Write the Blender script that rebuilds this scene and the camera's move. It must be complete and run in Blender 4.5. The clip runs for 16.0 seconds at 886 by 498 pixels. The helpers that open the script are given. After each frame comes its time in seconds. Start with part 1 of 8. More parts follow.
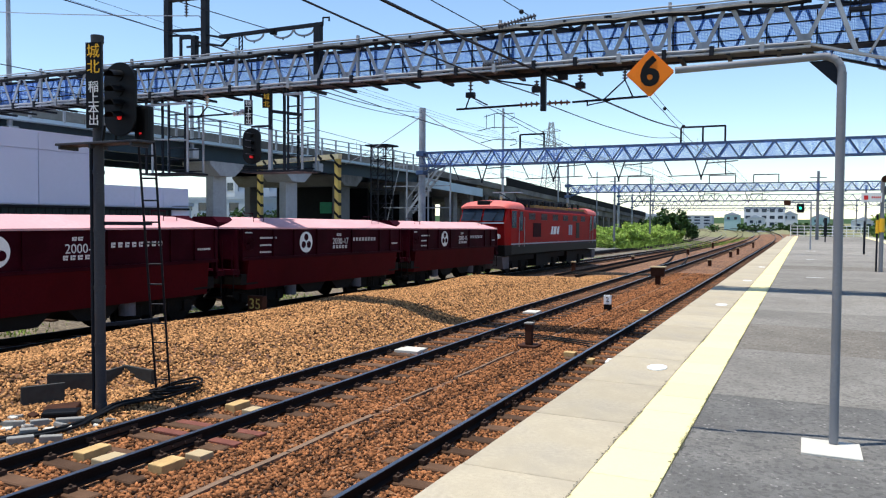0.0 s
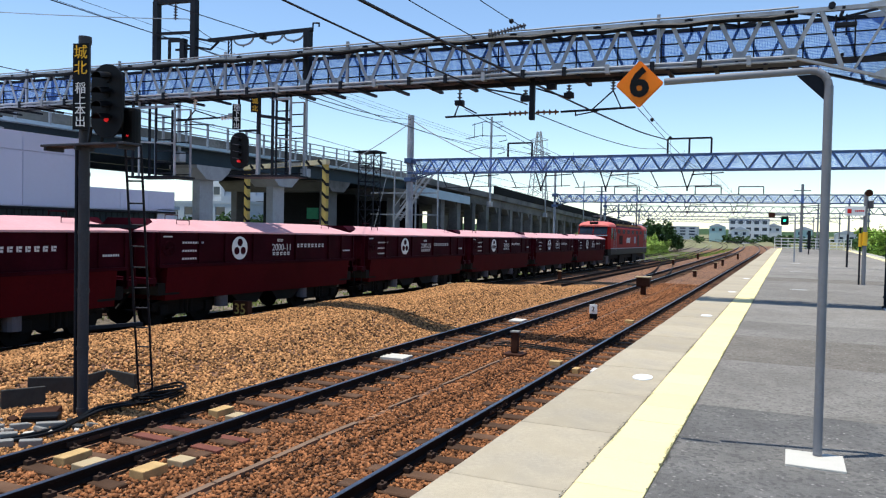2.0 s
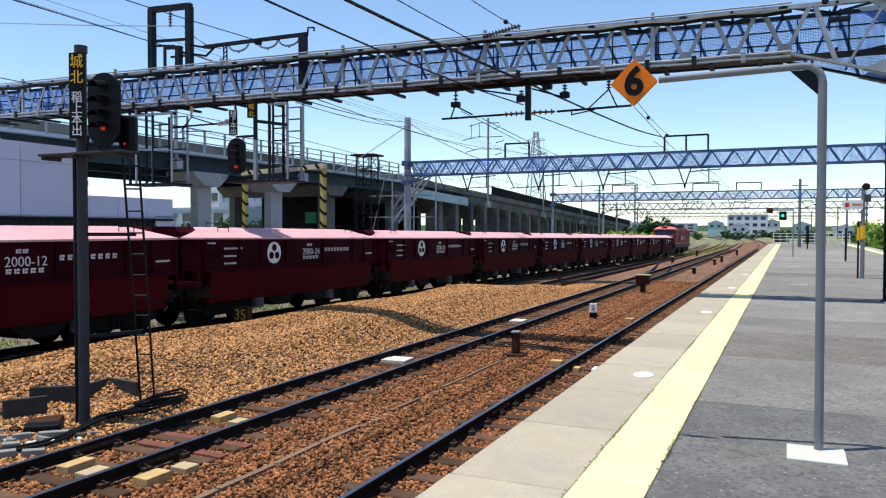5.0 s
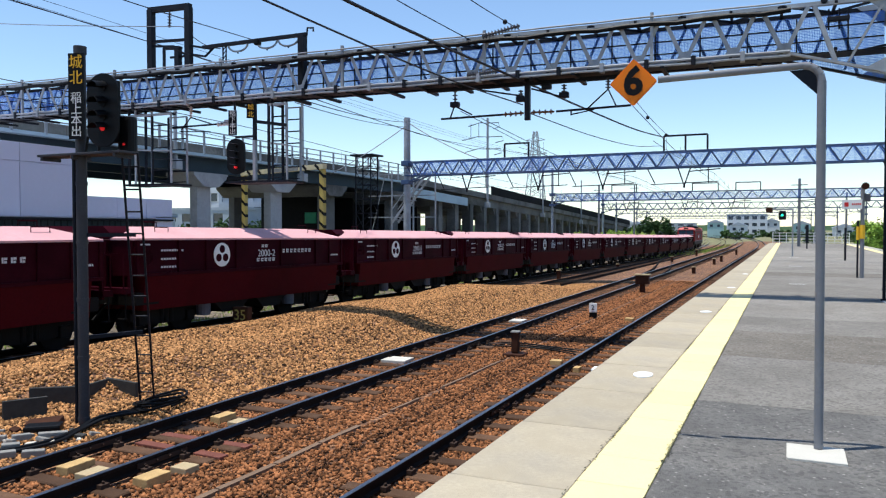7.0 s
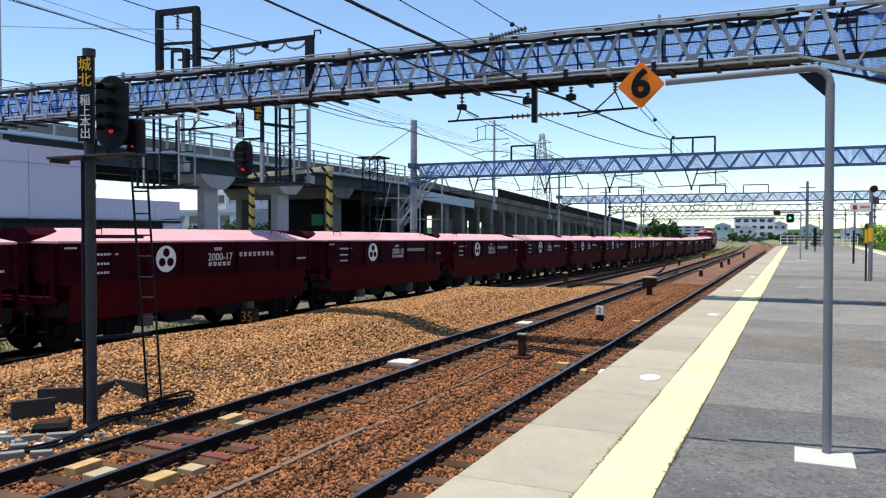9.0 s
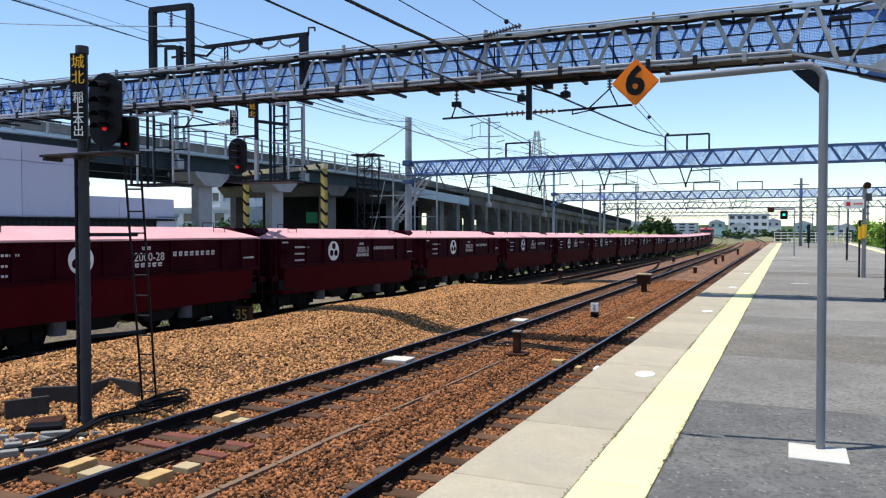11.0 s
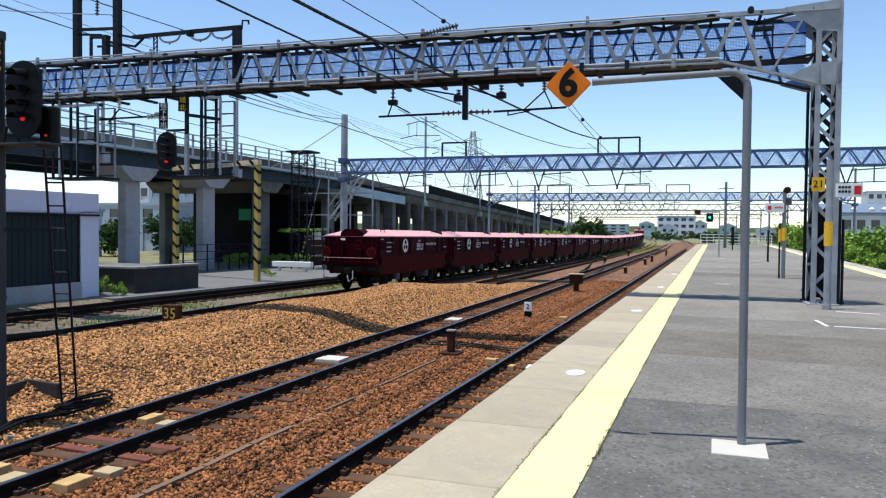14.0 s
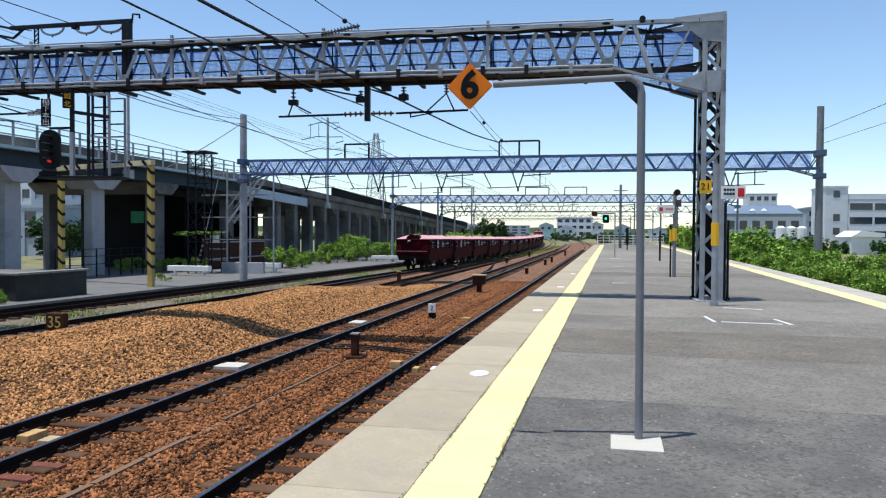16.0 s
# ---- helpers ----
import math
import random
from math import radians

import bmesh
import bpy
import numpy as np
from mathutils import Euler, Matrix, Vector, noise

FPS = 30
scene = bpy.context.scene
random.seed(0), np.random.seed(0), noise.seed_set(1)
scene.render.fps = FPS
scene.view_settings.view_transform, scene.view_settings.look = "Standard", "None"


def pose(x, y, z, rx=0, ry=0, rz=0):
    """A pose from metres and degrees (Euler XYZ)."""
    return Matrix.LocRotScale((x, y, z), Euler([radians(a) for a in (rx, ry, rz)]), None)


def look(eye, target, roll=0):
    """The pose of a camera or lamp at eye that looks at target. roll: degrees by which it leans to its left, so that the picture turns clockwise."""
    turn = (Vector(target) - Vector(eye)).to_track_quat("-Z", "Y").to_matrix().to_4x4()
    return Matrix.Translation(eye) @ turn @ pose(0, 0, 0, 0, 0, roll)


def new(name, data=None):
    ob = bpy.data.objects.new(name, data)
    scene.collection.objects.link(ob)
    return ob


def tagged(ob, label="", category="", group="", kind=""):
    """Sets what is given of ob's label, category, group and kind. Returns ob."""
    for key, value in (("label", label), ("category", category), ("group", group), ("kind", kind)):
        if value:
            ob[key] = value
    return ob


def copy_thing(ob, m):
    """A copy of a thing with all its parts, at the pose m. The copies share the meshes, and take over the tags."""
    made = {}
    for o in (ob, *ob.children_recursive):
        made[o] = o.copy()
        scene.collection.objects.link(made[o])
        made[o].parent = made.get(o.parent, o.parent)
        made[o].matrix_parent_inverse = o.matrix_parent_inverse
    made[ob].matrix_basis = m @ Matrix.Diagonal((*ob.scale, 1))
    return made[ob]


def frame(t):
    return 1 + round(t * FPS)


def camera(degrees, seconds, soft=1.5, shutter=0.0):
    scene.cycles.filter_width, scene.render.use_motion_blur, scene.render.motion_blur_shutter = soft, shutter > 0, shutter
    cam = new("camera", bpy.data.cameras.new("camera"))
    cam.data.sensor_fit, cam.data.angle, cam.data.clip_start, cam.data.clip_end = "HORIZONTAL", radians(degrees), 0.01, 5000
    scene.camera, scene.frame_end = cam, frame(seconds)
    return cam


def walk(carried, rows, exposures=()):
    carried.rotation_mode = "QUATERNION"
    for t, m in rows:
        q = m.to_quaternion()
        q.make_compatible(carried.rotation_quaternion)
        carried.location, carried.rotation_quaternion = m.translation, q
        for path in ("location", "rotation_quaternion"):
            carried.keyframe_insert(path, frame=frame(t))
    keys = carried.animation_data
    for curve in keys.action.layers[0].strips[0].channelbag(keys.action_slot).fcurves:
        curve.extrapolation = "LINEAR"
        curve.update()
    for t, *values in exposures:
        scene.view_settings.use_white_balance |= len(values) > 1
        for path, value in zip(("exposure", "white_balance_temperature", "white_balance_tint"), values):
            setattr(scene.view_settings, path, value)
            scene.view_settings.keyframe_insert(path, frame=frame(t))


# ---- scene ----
cam = camera(60.72, 16.0, soft=1.2)
# seconds, yaw, pitch, roll, sway aside and ahead: the camera stands on the platform and turns
TURNS = [
    (0.0, 25.63, -2.20, -0.41, 0.006, 0.006),
    (0.5, 24.79, -1.93, -0.94, 0.004, 0.009),
    (1.0, 24.82, -2.02, -1.05, -0.005, 0.016),
    (1.5, 24.77, -1.88, -1.19, -0.009, 0.012),
    (2.0, 24.64, -1.63, -1.23, -0.009, 0.010),
    (2.5, 24.28, -1.55, -0.89, -0.007, 0.004),
    (3.0, 24.54, -1.36, -0.87, -0.002, 0.001),
    (3.5, 24.66, -1.42, -0.95, -0.003, -0.006),
    (4.0, 24.63, -1.54, -0.64, 0.000, -0.002),
    (6.5, 24.50, -1.47, 0.08, 0.002, -0.006),
    (7.0, 24.51, -1.49, -0.03, 0.002, -0.004),
    (7.5, 24.46, -1.52, -0.08, -0.002, 0.001),
    (8.0, 24.59, -1.40, -0.12, 0.000, -0.000),
    (8.5, 24.66, -1.40, -0.15, 0.000, -0.007),
    (9.0, 25.00, -1.32, -0.13, -0.000, -0.011),
    (11.5, 24.42, -1.60, 0.14, -0.002, -0.011),
    (12.0, 24.23, -1.68, 0.39, -0.004, -0.003),
    (12.5, 23.84, -1.76, 0.56, 0.003, -0.003),
    (13.0, 22.57, -1.73, 0.46, 0.007, 0.001),
    (13.5, 20.88, -1.68, -0.12, 0.004, 0.015),
    (14.0, 19.77, -1.57, -0.63, 0.003, 0.029),
    (14.5, 17.57, -1.54, -0.60, 0.002, 0.048),
    (15.0, 15.66, -1.38, -0.86, -0.002, 0.065),
    (15.5, 13.90, -1.36, -0.35, -0.003, 0.088),
    (16.0, 12.49, -1.36, -0.35, -0.008, 0.094),
]
EYE = (0.0, 0.0, 2.70)
walk(cam, [(t, pose(EYE[0] + dx, EYE[1] + dy, EYE[2], 90 + pitch, roll, yaw)) for t, yaw, pitch, roll, dx, dy in TURNS], exposures=[(0.0, 0.36, 6120, 9), (0.7, 0.24, 6030, 9), (13.0, 0.21, 6020, 9), (16.0, 0.09, 6020, 9)])

# ---- light ----
SUN_FROM = Vector((-0.47, -0.32, 2.82)).normalized()
world = bpy.data.worlds.new("daylight")
scene.world = world
world.use_nodes = True
wn = world.node_tree.nodes
sky = wn.new("ShaderNodeTexSky")
sky.sky_type, sky.sun_disc = "NISHITA", False
sky.sun_elevation = math.asin(SUN_FROM.z)
sky.sun_rotation = math.atan2(SUN_FROM.x, SUN_FROM.y)
sky.altitude = 1400
sky.air_density, sky.dust_density, sky.ozone_density = 1.2, 0.0, 1.4
wn["Background"].inputs[1].default_value = 0.148
world.node_tree.links.new(sky.outputs[0], wn["Background"].inputs[0])
sun = new("sun", bpy.data.lights.new("sun", "SUN"))
sun.data.energy, sun.data.angle, sun.data.color = 4.9, radians(0.55), (1.0, 0.93, 0.82)
sun.matrix_world = look(SUN_FROM * 60, (0, 0, 0))


# ---- materials ----
def mat(name, col, rough=0.7, metal=0.0, var=0.15, scale=3.0, bump=0.0, bscale=40.0, tint=None, spots=0.0, island=0.0, rand=0.0, dirt=None, dirt_amount=0.5, dirt_scale=1.2, spec=0.15, specks=None):
    """A surface: base colour varied at two scales, fine relief and optional stains of another colour."""
    m = bpy.data.materials.new(name)
    m.use_nodes = True
    nt = m.node_tree
    n, ln = nt.nodes, nt.links
    b = n["Principled BSDF"]
    b.inputs["Roughness"].default_value, b.inputs["Metallic"].default_value = rough, metal
    b.inputs["Specular IOR Level"].default_value = spec
    tc = n.new("ShaderNodeTexCoord")
    ge = n.new("ShaderNodeNewGeometry")

    def noi(s, d=4.0, src=None):
        k = n.new("ShaderNodeTexNoise")
        k.inputs["Scale"].default_value, k.inputs["Detail"].default_value = s, d
        ln.new(src or tc.outputs["Object"], k.inputs["Vector"])
        return k.outputs["Fac"]

    def mix(f, a, c):
        x = n.new("ShaderNodeMix")
        x.data_type = "RGBA"
        if isinstance(f, float):
            x.inputs[0].default_value = f
        else:
            ln.new(f, x.inputs[0])
        for i, v in ((6, a), (7, c)):
            if isinstance(v, tuple):
                x.inputs[i].default_value = (*v, 1)
            else:
                ln.new(v, x.inputs[i])
        return x.outputs[2]

    def ramp(f, lo, hi):
        r = n.new("ShaderNodeMapRange")
        r.inputs[1].default_value, r.inputs[2].default_value = lo, hi
        ln.new(f, r.inputs[0])
        return r.outputs[0]

    dark = tuple(c * (1 - var) for c in col)
    lite = tuple(min(1, c * (1 + var)) for c in (tint or col))
    c = mix(ramp(noi(scale), 0.3, 0.7), dark, lite)
    fine = noi(scale * 14, 3.0)
    c = mix(ramp(fine, 0.35, 0.75), c, tuple(x * (1 - var * 0.8) for x in col))
    if spots:
        c = mix(ramp(noi(scale * 5, 2.0), 0.62, 0.7), c, tuple(x * (1 - spots) for x in col))
    if dirt:
        f = n.new("ShaderNodeMath")
        f.operation = "MULTIPLY"
        f.inputs[1].default_value = dirt_amount
        ln.new(ramp(noi(dirt_scale, 6.0), 0.45, 0.68), f.inputs[0])
        c = mix(f.outputs[0], c, dirt)
    if specks:
        vo = n.new("ShaderNodeTexVoronoi")
        vo.inputs["Scale"].default_value = 34.0
        ln.new(tc.outputs["Object"], vo.inputs["Vector"])
        sp = n.new("ShaderNodeSeparateColor")
        ln.new(vo.outputs["Color"], sp.inputs[0])
        f = n.new("ShaderNodeMath")
        f.operation = "MULTIPLY"
        ln.new(ramp(sp.outputs[0], 0.86, 0.97), f.inputs[0])
        ln.new(ramp(vo.outputs["Distance"], 0.42, 0.25), f.inputs[1])
        c = mix(f.outputs[0], c, specks)
        f = n.new("ShaderNodeMath")
        f.operation = "MULTIPLY"
        f.inputs[1].default_value = 0.7
        ln.new(ramp(sp.outputs[1], 0.55, 0.95), f.inputs[0])
        c = mix(f.outputs[0], c, tuple(x * 0.55 for x in col))
    src = None
    if island:
        src = ge.outputs["Random Per Island"]
        amount = island
    elif rand:
        oi = n.new("ShaderNodeObjectInfo")
        src = oi.outputs["Random"]
        amount = rand
    if src:
        hs = n.new("ShaderNodeHueSaturation")
        r = n.new("ShaderNodeMapRange")
        r.inputs[3].default_value, r.inputs[4].default_value = 1 - amount, 1 + amount
        ln.new(src, r.inputs[0])
        ln.new(r.outputs[0], hs.inputs["Value"])
        ln.new(c, hs.inputs["Color"])
        c = hs.outputs[0]
    ln.new(c, b.inputs["Base Color"])
    if bump:
        bp = n.new("ShaderNodeBump")
        bp.inputs["Strength"].default_value, bp.inputs["Distance"].default_value = bump, 0.02
        ln.new(noi(bscale, 3.0), bp.inputs["Height"])
        ln.new(bp.outputs[0], b.inputs["Normal"])
    return m


def glow(name, col, power):
    m = bpy.data.materials.new(name)
    m.use_nodes = True
    b = m.node_tree.nodes["Principled BSDF"]
    b.inputs["Base Color"].default_value = (*col, 1)
    b.inputs["Emission Color"].default_value = (*col, 1)
    b.inputs["Emission Strength"].default_value = power
    return m


def gravel(name, a, b_, c_, size):
    """Crushed stone: cells of three colours with rounded relief."""
    m = bpy.data.materials.new(name)
    m.use_nodes = True
    n, ln = m.node_tree.nodes, m.node_tree.links
    bs = n["Principled BSDF"]
    bs.inputs["Roughness"].default_value = 0.9
    tc = n.new("ShaderNodeTexCoord")
    vo = n.new("ShaderNodeTexVoronoi")
    vo.inputs["Scale"].default_value = 1 / size
    ln.new(tc.outputs["Object"], vo.inputs["Vector"])
    sep = n.new("ShaderNodeSeparateColor")
    ln.new(vo.outputs["Color"], sep.inputs[0])
    cr = n.new("ShaderNodeValToRGB")
    cr.color_ramp.elements[0].color = (*a, 1)
    cr.color_ramp.elements[1].color = (*c_, 1)
    e = cr.color_ramp.elements.new(0.55)
    e.color = (*b_, 1)
    ln.new(sep.outputs[0], cr.inputs[0])
    no = n.new("ShaderNodeTexNoise")
    no.inputs["Scale"].default_value = 0.35
    ln.new(tc.outputs["Object"], no.inputs["Vector"])
    mr = n.new("ShaderNodeMapRange")
    mr.inputs[1].default_value, mr.inputs[2].default_value, mr.inputs[3].default_value, mr.inputs[4].default_value = 0.3, 0.7, 0.75, 1.2
    ln.new(no.outputs["Fac"], mr.inputs[0])
    hs = n.new("ShaderNodeHueSaturation")
    ln.new(cr.outputs[0], hs.inputs["Color"])
    ln.new(mr.outputs[0], hs.inputs["Value"])
    ln.new(hs.outputs[0], bs.inputs["Base Color"])
    bp = n.new("ShaderNodeBump")
    bp.inputs["Strength"].default_value, bp.inputs["Distance"].default_value, bp.invert = 1.0, size * 0.6, True
    ln.new(vo.outputs["Distance"], bp.inputs["Height"])
    ln.new(bp.outputs[0], bs.inputs["Normal"])
    return m


M = {}
M["ballast"] = gravel("rusty_ballast", (0.035, 0.014, 0.007), (0.17, 0.075, 0.031), (0.38, 0.19, 0.085), 0.055)
M["stone"] = mat("ballast_stone", (0.225, 0.092, 0.036), 0.9, 0, 0.3, 6, island=0.95)
M["stone_pale"] = mat("pale_ballast_stone", (0.36, 0.182, 0.072), 0.9, 0, 0.3, 6, island=0.95)
M["earth"] = mat("dry_weedy_ground", (0.24, 0.20, 0.13), 0.95, 0, 0.3, 0.6, 0.6, 25, tint=(0.19, 0.22, 0.08))
M["rail_side"] = mat("rusty_rail", (0.014, 0.009, 0.007), 0.85, 0.0, 0.3, 2)
M["rail_top"] = mat("polished_rail_head", (0.22, 0.23, 0.26), 0.38, 1.0, 0.2, 4)
M["sleeper"] = mat("weathered_sleeper", (0.10, 0.055, 0.032), 0.9, 0, 0.25, 5, 0.5, 60, rand=0.35)
M["clip"] = mat("rusty_fastening", (0.06, 0.038, 0.028), 0.8, 0.3)
M["conc"] = mat("aged_concrete", (0.45, 0.42, 0.36), 0.9, 0, 0.12, 1.5, 0.25, 60, spots=0.1, dirt=(0.26, 0.24, 0.20), dirt_amount=0.4)
M["slab"] = mat("platform_edge_concrete", (0.42, 0.358, 0.255), 0.9, 0, 0.15, 2.2, 0.35, 90, rand=0.08, spots=0.10, dirt=(0.29, 0.26, 0.21), dirt_amount=0.55, dirt_scale=1.5)
M["yellow"] = mat("tactile_yellow", (0.82, 0.69, 0.33), 0.75, 0, 0.07, 2.0, 0.2, 60, rand=0.05, dirt=(0.58, 0.51, 0.30), dirt_amount=0.5, dirt_scale=2.0)
M["asphalt_worn"] = mat("worn_grey_asphalt", (0.285, 0.262, 0.228), 0.95, 0, 0.16, 3.0, 1.0, 110, spots=0.2, rand=0.16, dirt=(0.17, 0.152, 0.13), dirt_amount=0.5, dirt_scale=0.7, specks=(0.36, 0.34, 0.30))
M["asphalt_patch"] = mat("brown_grey_asphalt_patch", (0.205, 0.182, 0.152), 0.95, 0, 0.25, 1.6, 1.0, 80, spots=0.2, rand=0.05, dirt=(0.24, 0.215, 0.18), dirt_amount=0.6, dirt_scale=0.9, specks=(0.36, 0.34, 0.30))
M["asphalt"] = mat("grey_asphalt", (0.158, 0.150, 0.138), 0.95, 0, 0.24, 2.2, 1.0, 60, spots=0.26, rand=0.10, dirt=(0.225, 0.208, 0.18), dirt_amount=0.55, dirt_scale=1.1, specks=(0.32, 0.30, 0.27))
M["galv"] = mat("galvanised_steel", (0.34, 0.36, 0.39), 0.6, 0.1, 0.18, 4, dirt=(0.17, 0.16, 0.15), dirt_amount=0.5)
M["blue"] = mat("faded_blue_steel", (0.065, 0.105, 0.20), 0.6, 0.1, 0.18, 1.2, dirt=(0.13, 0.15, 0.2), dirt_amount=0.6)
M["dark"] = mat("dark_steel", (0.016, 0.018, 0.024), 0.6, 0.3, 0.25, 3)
M["mast"] = mat("dark_weathered_mast", (0.050, 0.050, 0.055), 0.55, 0.1, 0.2, 3)
M["pole"] = mat("grey_painted_pole", (0.20, 0.205, 0.22), 0.5, 0.1, 0.1, 3)
M["wire"] = mat("dark_wire", (0.03, 0.03, 0.035), 0.6, 0.3)
M["black"] = mat("black_paint", (0.004, 0.004, 0.0045), 0.5)
M["white"] = mat("white_paint", (0.78, 0.78, 0.76), 0.6, 0, 0.06, 4)
M["orange"] = mat("orange_enamel", (0.76, 0.19, 0.010), 0.4, 0, 0.04, 3)
M["maroon"] = mat("maroon_wagon_paint", (0.028, 0.0014, 0.0055), 0.55, 0, 0.3, 1.2, dirt=(0.035, 0.004, 0.008), dirt_amount=0.5, spec=0.03)
# Maroon with the light thrown up by the ballast put into its colour
M["maroon_lo"] = mat("maroon_lit_paint", (0.062, 0.0035, 0.0065), 0.55, 0, 0.3, 1.2, dirt=(0.036, 0.0025, 0.005), dirt_amount=0.6, spec=0.03)
# Maroon covers: their dust and the overhead sunlight are put into this pink
M["pink"] = mat("sunlit_dusty_pink", (0.66, 0.355, 0.36), 0.8, 0, 0.10, 1.0, dirt=(0.50, 0.29, 0.29), dirt_amount=0.4)
M["bogie"] = mat("black_bogie_iron", (0.008, 0.0072, 0.007), 0.75, 0.2, 0.3, 3)
M["grey_box"] = mat("grey_gear", (0.10, 0.10, 0.115), 0.6, 0.2, 0.2, 3)
M["red"] = mat("red_locomotive_paint", (0.30, 0.008, 0.007), 0.5, 0, 0.08, 0.8, spec=0.06, dirt=(0.17, 0.010, 0.011), dirt_amount=0.3)
M["red_roof"] = mat("salmon_red_roof", (0.62, 0.15, 0.125), 0.5, 0, 0.08, 0.8)
M["glass"] = mat("dark_window_glass", (0.03, 0.045, 0.07), 0.08, 0.0, 0.05, 2, spec=0.5)
M["hazard_y"] = mat("faded_hazard_yellow", (0.50, 0.37, 0.10), 0.7, 0, 0.15, 2, dirt=(0.3, 0.22, 0.1), dirt_amount=0.5)
M["hazard_pale"] = mat("pale_hazard_cream", (0.62, 0.54, 0.33), 0.7, 0, 0.15, 2, dirt=(0.4, 0.33, 0.2), dirt_amount=0.5)
M["panel"] = mat("lilac_wall_panel", (0.66, 0.66, 0.82), 0.5, 0, 0.04, 0.5, rand=0.04)
M["shutter"] = mat("grey_green_shutter", (0.020, 0.031, 0.036), 0.6, 0.1, 0.1, 1)
M["viaduct"] = mat("viaduct_concrete", (0.175, 0.17, 0.165), 0.9, 0, 0.25, 0.4, 0.2, 20, dirt=(0.055, 0.054, 0.05), dirt_amount=0.8, dirt_scale=0.35)
M["pier"] = mat("pale_pier_concrete", (0.43, 0.43, 0.45), 0.9, 0, 0.2, 0.5, 0.2, 20, dirt=(0.14, 0.14, 0.14), dirt_amount=0.6, dirt_scale=0.5)
M["girder"] = mat("teal_grey_girder", (0.035, 0.055, 0.075), 0.6, 0.1, 0.15, 0.6)
M["walkway"] = mat("pale_blue_walkway", (0.40, 0.50, 0.56), 0.6, 0, 0.12, 0.8)
M["leaf"] = mat("leaf_green", (0.165, 0.29, 0.040), 0.7, 0, 0.3, 1.5, island=0.7, tint=(0.25, 0.37, 0.06))
M["leaf_bank"] = mat("sunlit_weed_green", (0.34, 0.48, 0.10), 0.7, 0, 0.25, 1.0, island=0.5, tint=(0.42, 0.52, 0.12))
M["leaf_far"] = mat("far_leaf_green", (0.05, 0.095, 0.03), 0.8, 0, 0.3, 0.7, island=0.5)
M["grass"] = mat("sunlit_grass", (0.22, 0.32, 0.06), 0.9, 0, 0.3, 1.0, island=0.5)
M["wood"] = mat("branch_wood", (0.10, 0.07, 0.05), 0.9, 0, 0.2, 4)
M["far_white"] = mat("far_white_render", (0.62, 0.64, 0.68), 0.8, 0, 0.06, 0.1)
M["far_grey"] = mat("far_grey_render", (0.38, 0.42, 0.48), 0.8, 0, 0.1, 0.1)
M["far_blue"] = mat("blue_grey_sheet_roof", (0.17, 0.22, 0.29), 0.6, 0, 0.1, 0.1)
M["plate"] = mat("pale_cover_plate", (0.45, 0.35, 0.20), 0.7, 0, 0.15, 6, dirt=(0.35, 0.25, 0.15), dirt_amount=0.5, dirt_scale=4)
M["red_plate"] = mat("reddish_sleeper_plate", (0.17, 0.062, 0.045), 0.85, 0, 0.2, 4)
M["timber"] = mat("pale_timber", (0.50, 0.33, 0.14), 0.85, 0, 0.25, 6, 0.3, 30)
M["ochre"] = mat("ochre_cover", (0.30, 0.17, 0.06), 0.8, 0, 0.25, 2)
M["stencil_white"] = mat("dusty_stencil_white", (0.66, 0.63, 0.62), 0.7, 0, 0.15, 5)
M["cyl"] = mat("pale_grey_cylinder", (0.10, 0.10, 0.12), 0.5, 0.1, 0.2, 3)
M["lid"] = mat("dusty_pale_concrete", (0.27, 0.26, 0.24), 0.9, 0, 0.25, 5, dirt=(0.13, 0.14, 0.12), dirt_amount=0.6, dirt_scale=4)
M["rust"] = mat("rust_brown_box", (0.055, 0.022, 0.012), 0.85, 0.1, 0.3, 5)
M["sign_y"] = mat("amber_sign", (0.80, 0.45, 0.03), 0.5, 0, 0.05, 3)
M["net"] = mat("blue_safety_net", (0.11, 0.27, 0.80), 0.8, 0, 0.15, 2)
M["sign_red"] = mat("sign_red", (0.6, 0.03, 0.03), 0.5)
M["green_sheet"] = mat("green_sheet", (0.06, 0.30, 0.17), 0.6)
M["lamp_red"] = glow("red_signal_lamp", (0.8, 0.02, 0.02), 0.35)
M["lamp_green"] = glow("green_signal_lamp", (0.05, 0.9, 0.5), 1.4)
M["cess"] = gravel("grey_brown_cess_gravel", (0.06, 0.045, 0.03), (0.15, 0.115, 0.075), (0.26, 0.21, 0.14), 0.06)
M["dark_conc"] = mat("weathered_dark_wall", (0.055, 0.054, 0.05), 0.95, 0, 0.3, 0.8, 0.2, 20, dirt=(0.04, 0.04, 0.036), dirt_amount=0.7)
M["yard"] = mat("grey_yard_paving", (0.17, 0.167, 0.16), 0.9, 0, 0.15, 0.6, 0.2, 30, dirt=(0.12, 0.117, 0.11), dirt_amount=0.6)
M["disc"] = mat("dull_red_disc", (0.085, 0.006, 0.008), 0.5)
M["grime"] = mat("edge_grime", (0.05, 0.05, 0.028), 0.95, 0, 0.3, 6, island=0.5)
M["teal"] = mat("pale_teal_render", (0.35, 0.50, 0.52), 0.8, 0, 0.08, 0.2)
# Near-black for the noise barrier, and for shade painted under the viaduct
M["near_black"] = mat("near_black_and_shade", (0.014, 0.014, 0.015), 0.95, 0, 0.3, 0.5)
M["trough"] = mat("dusty_trough_concrete", (0.20, 0.13, 0.085), 0.9, 0, 0.2, 5)
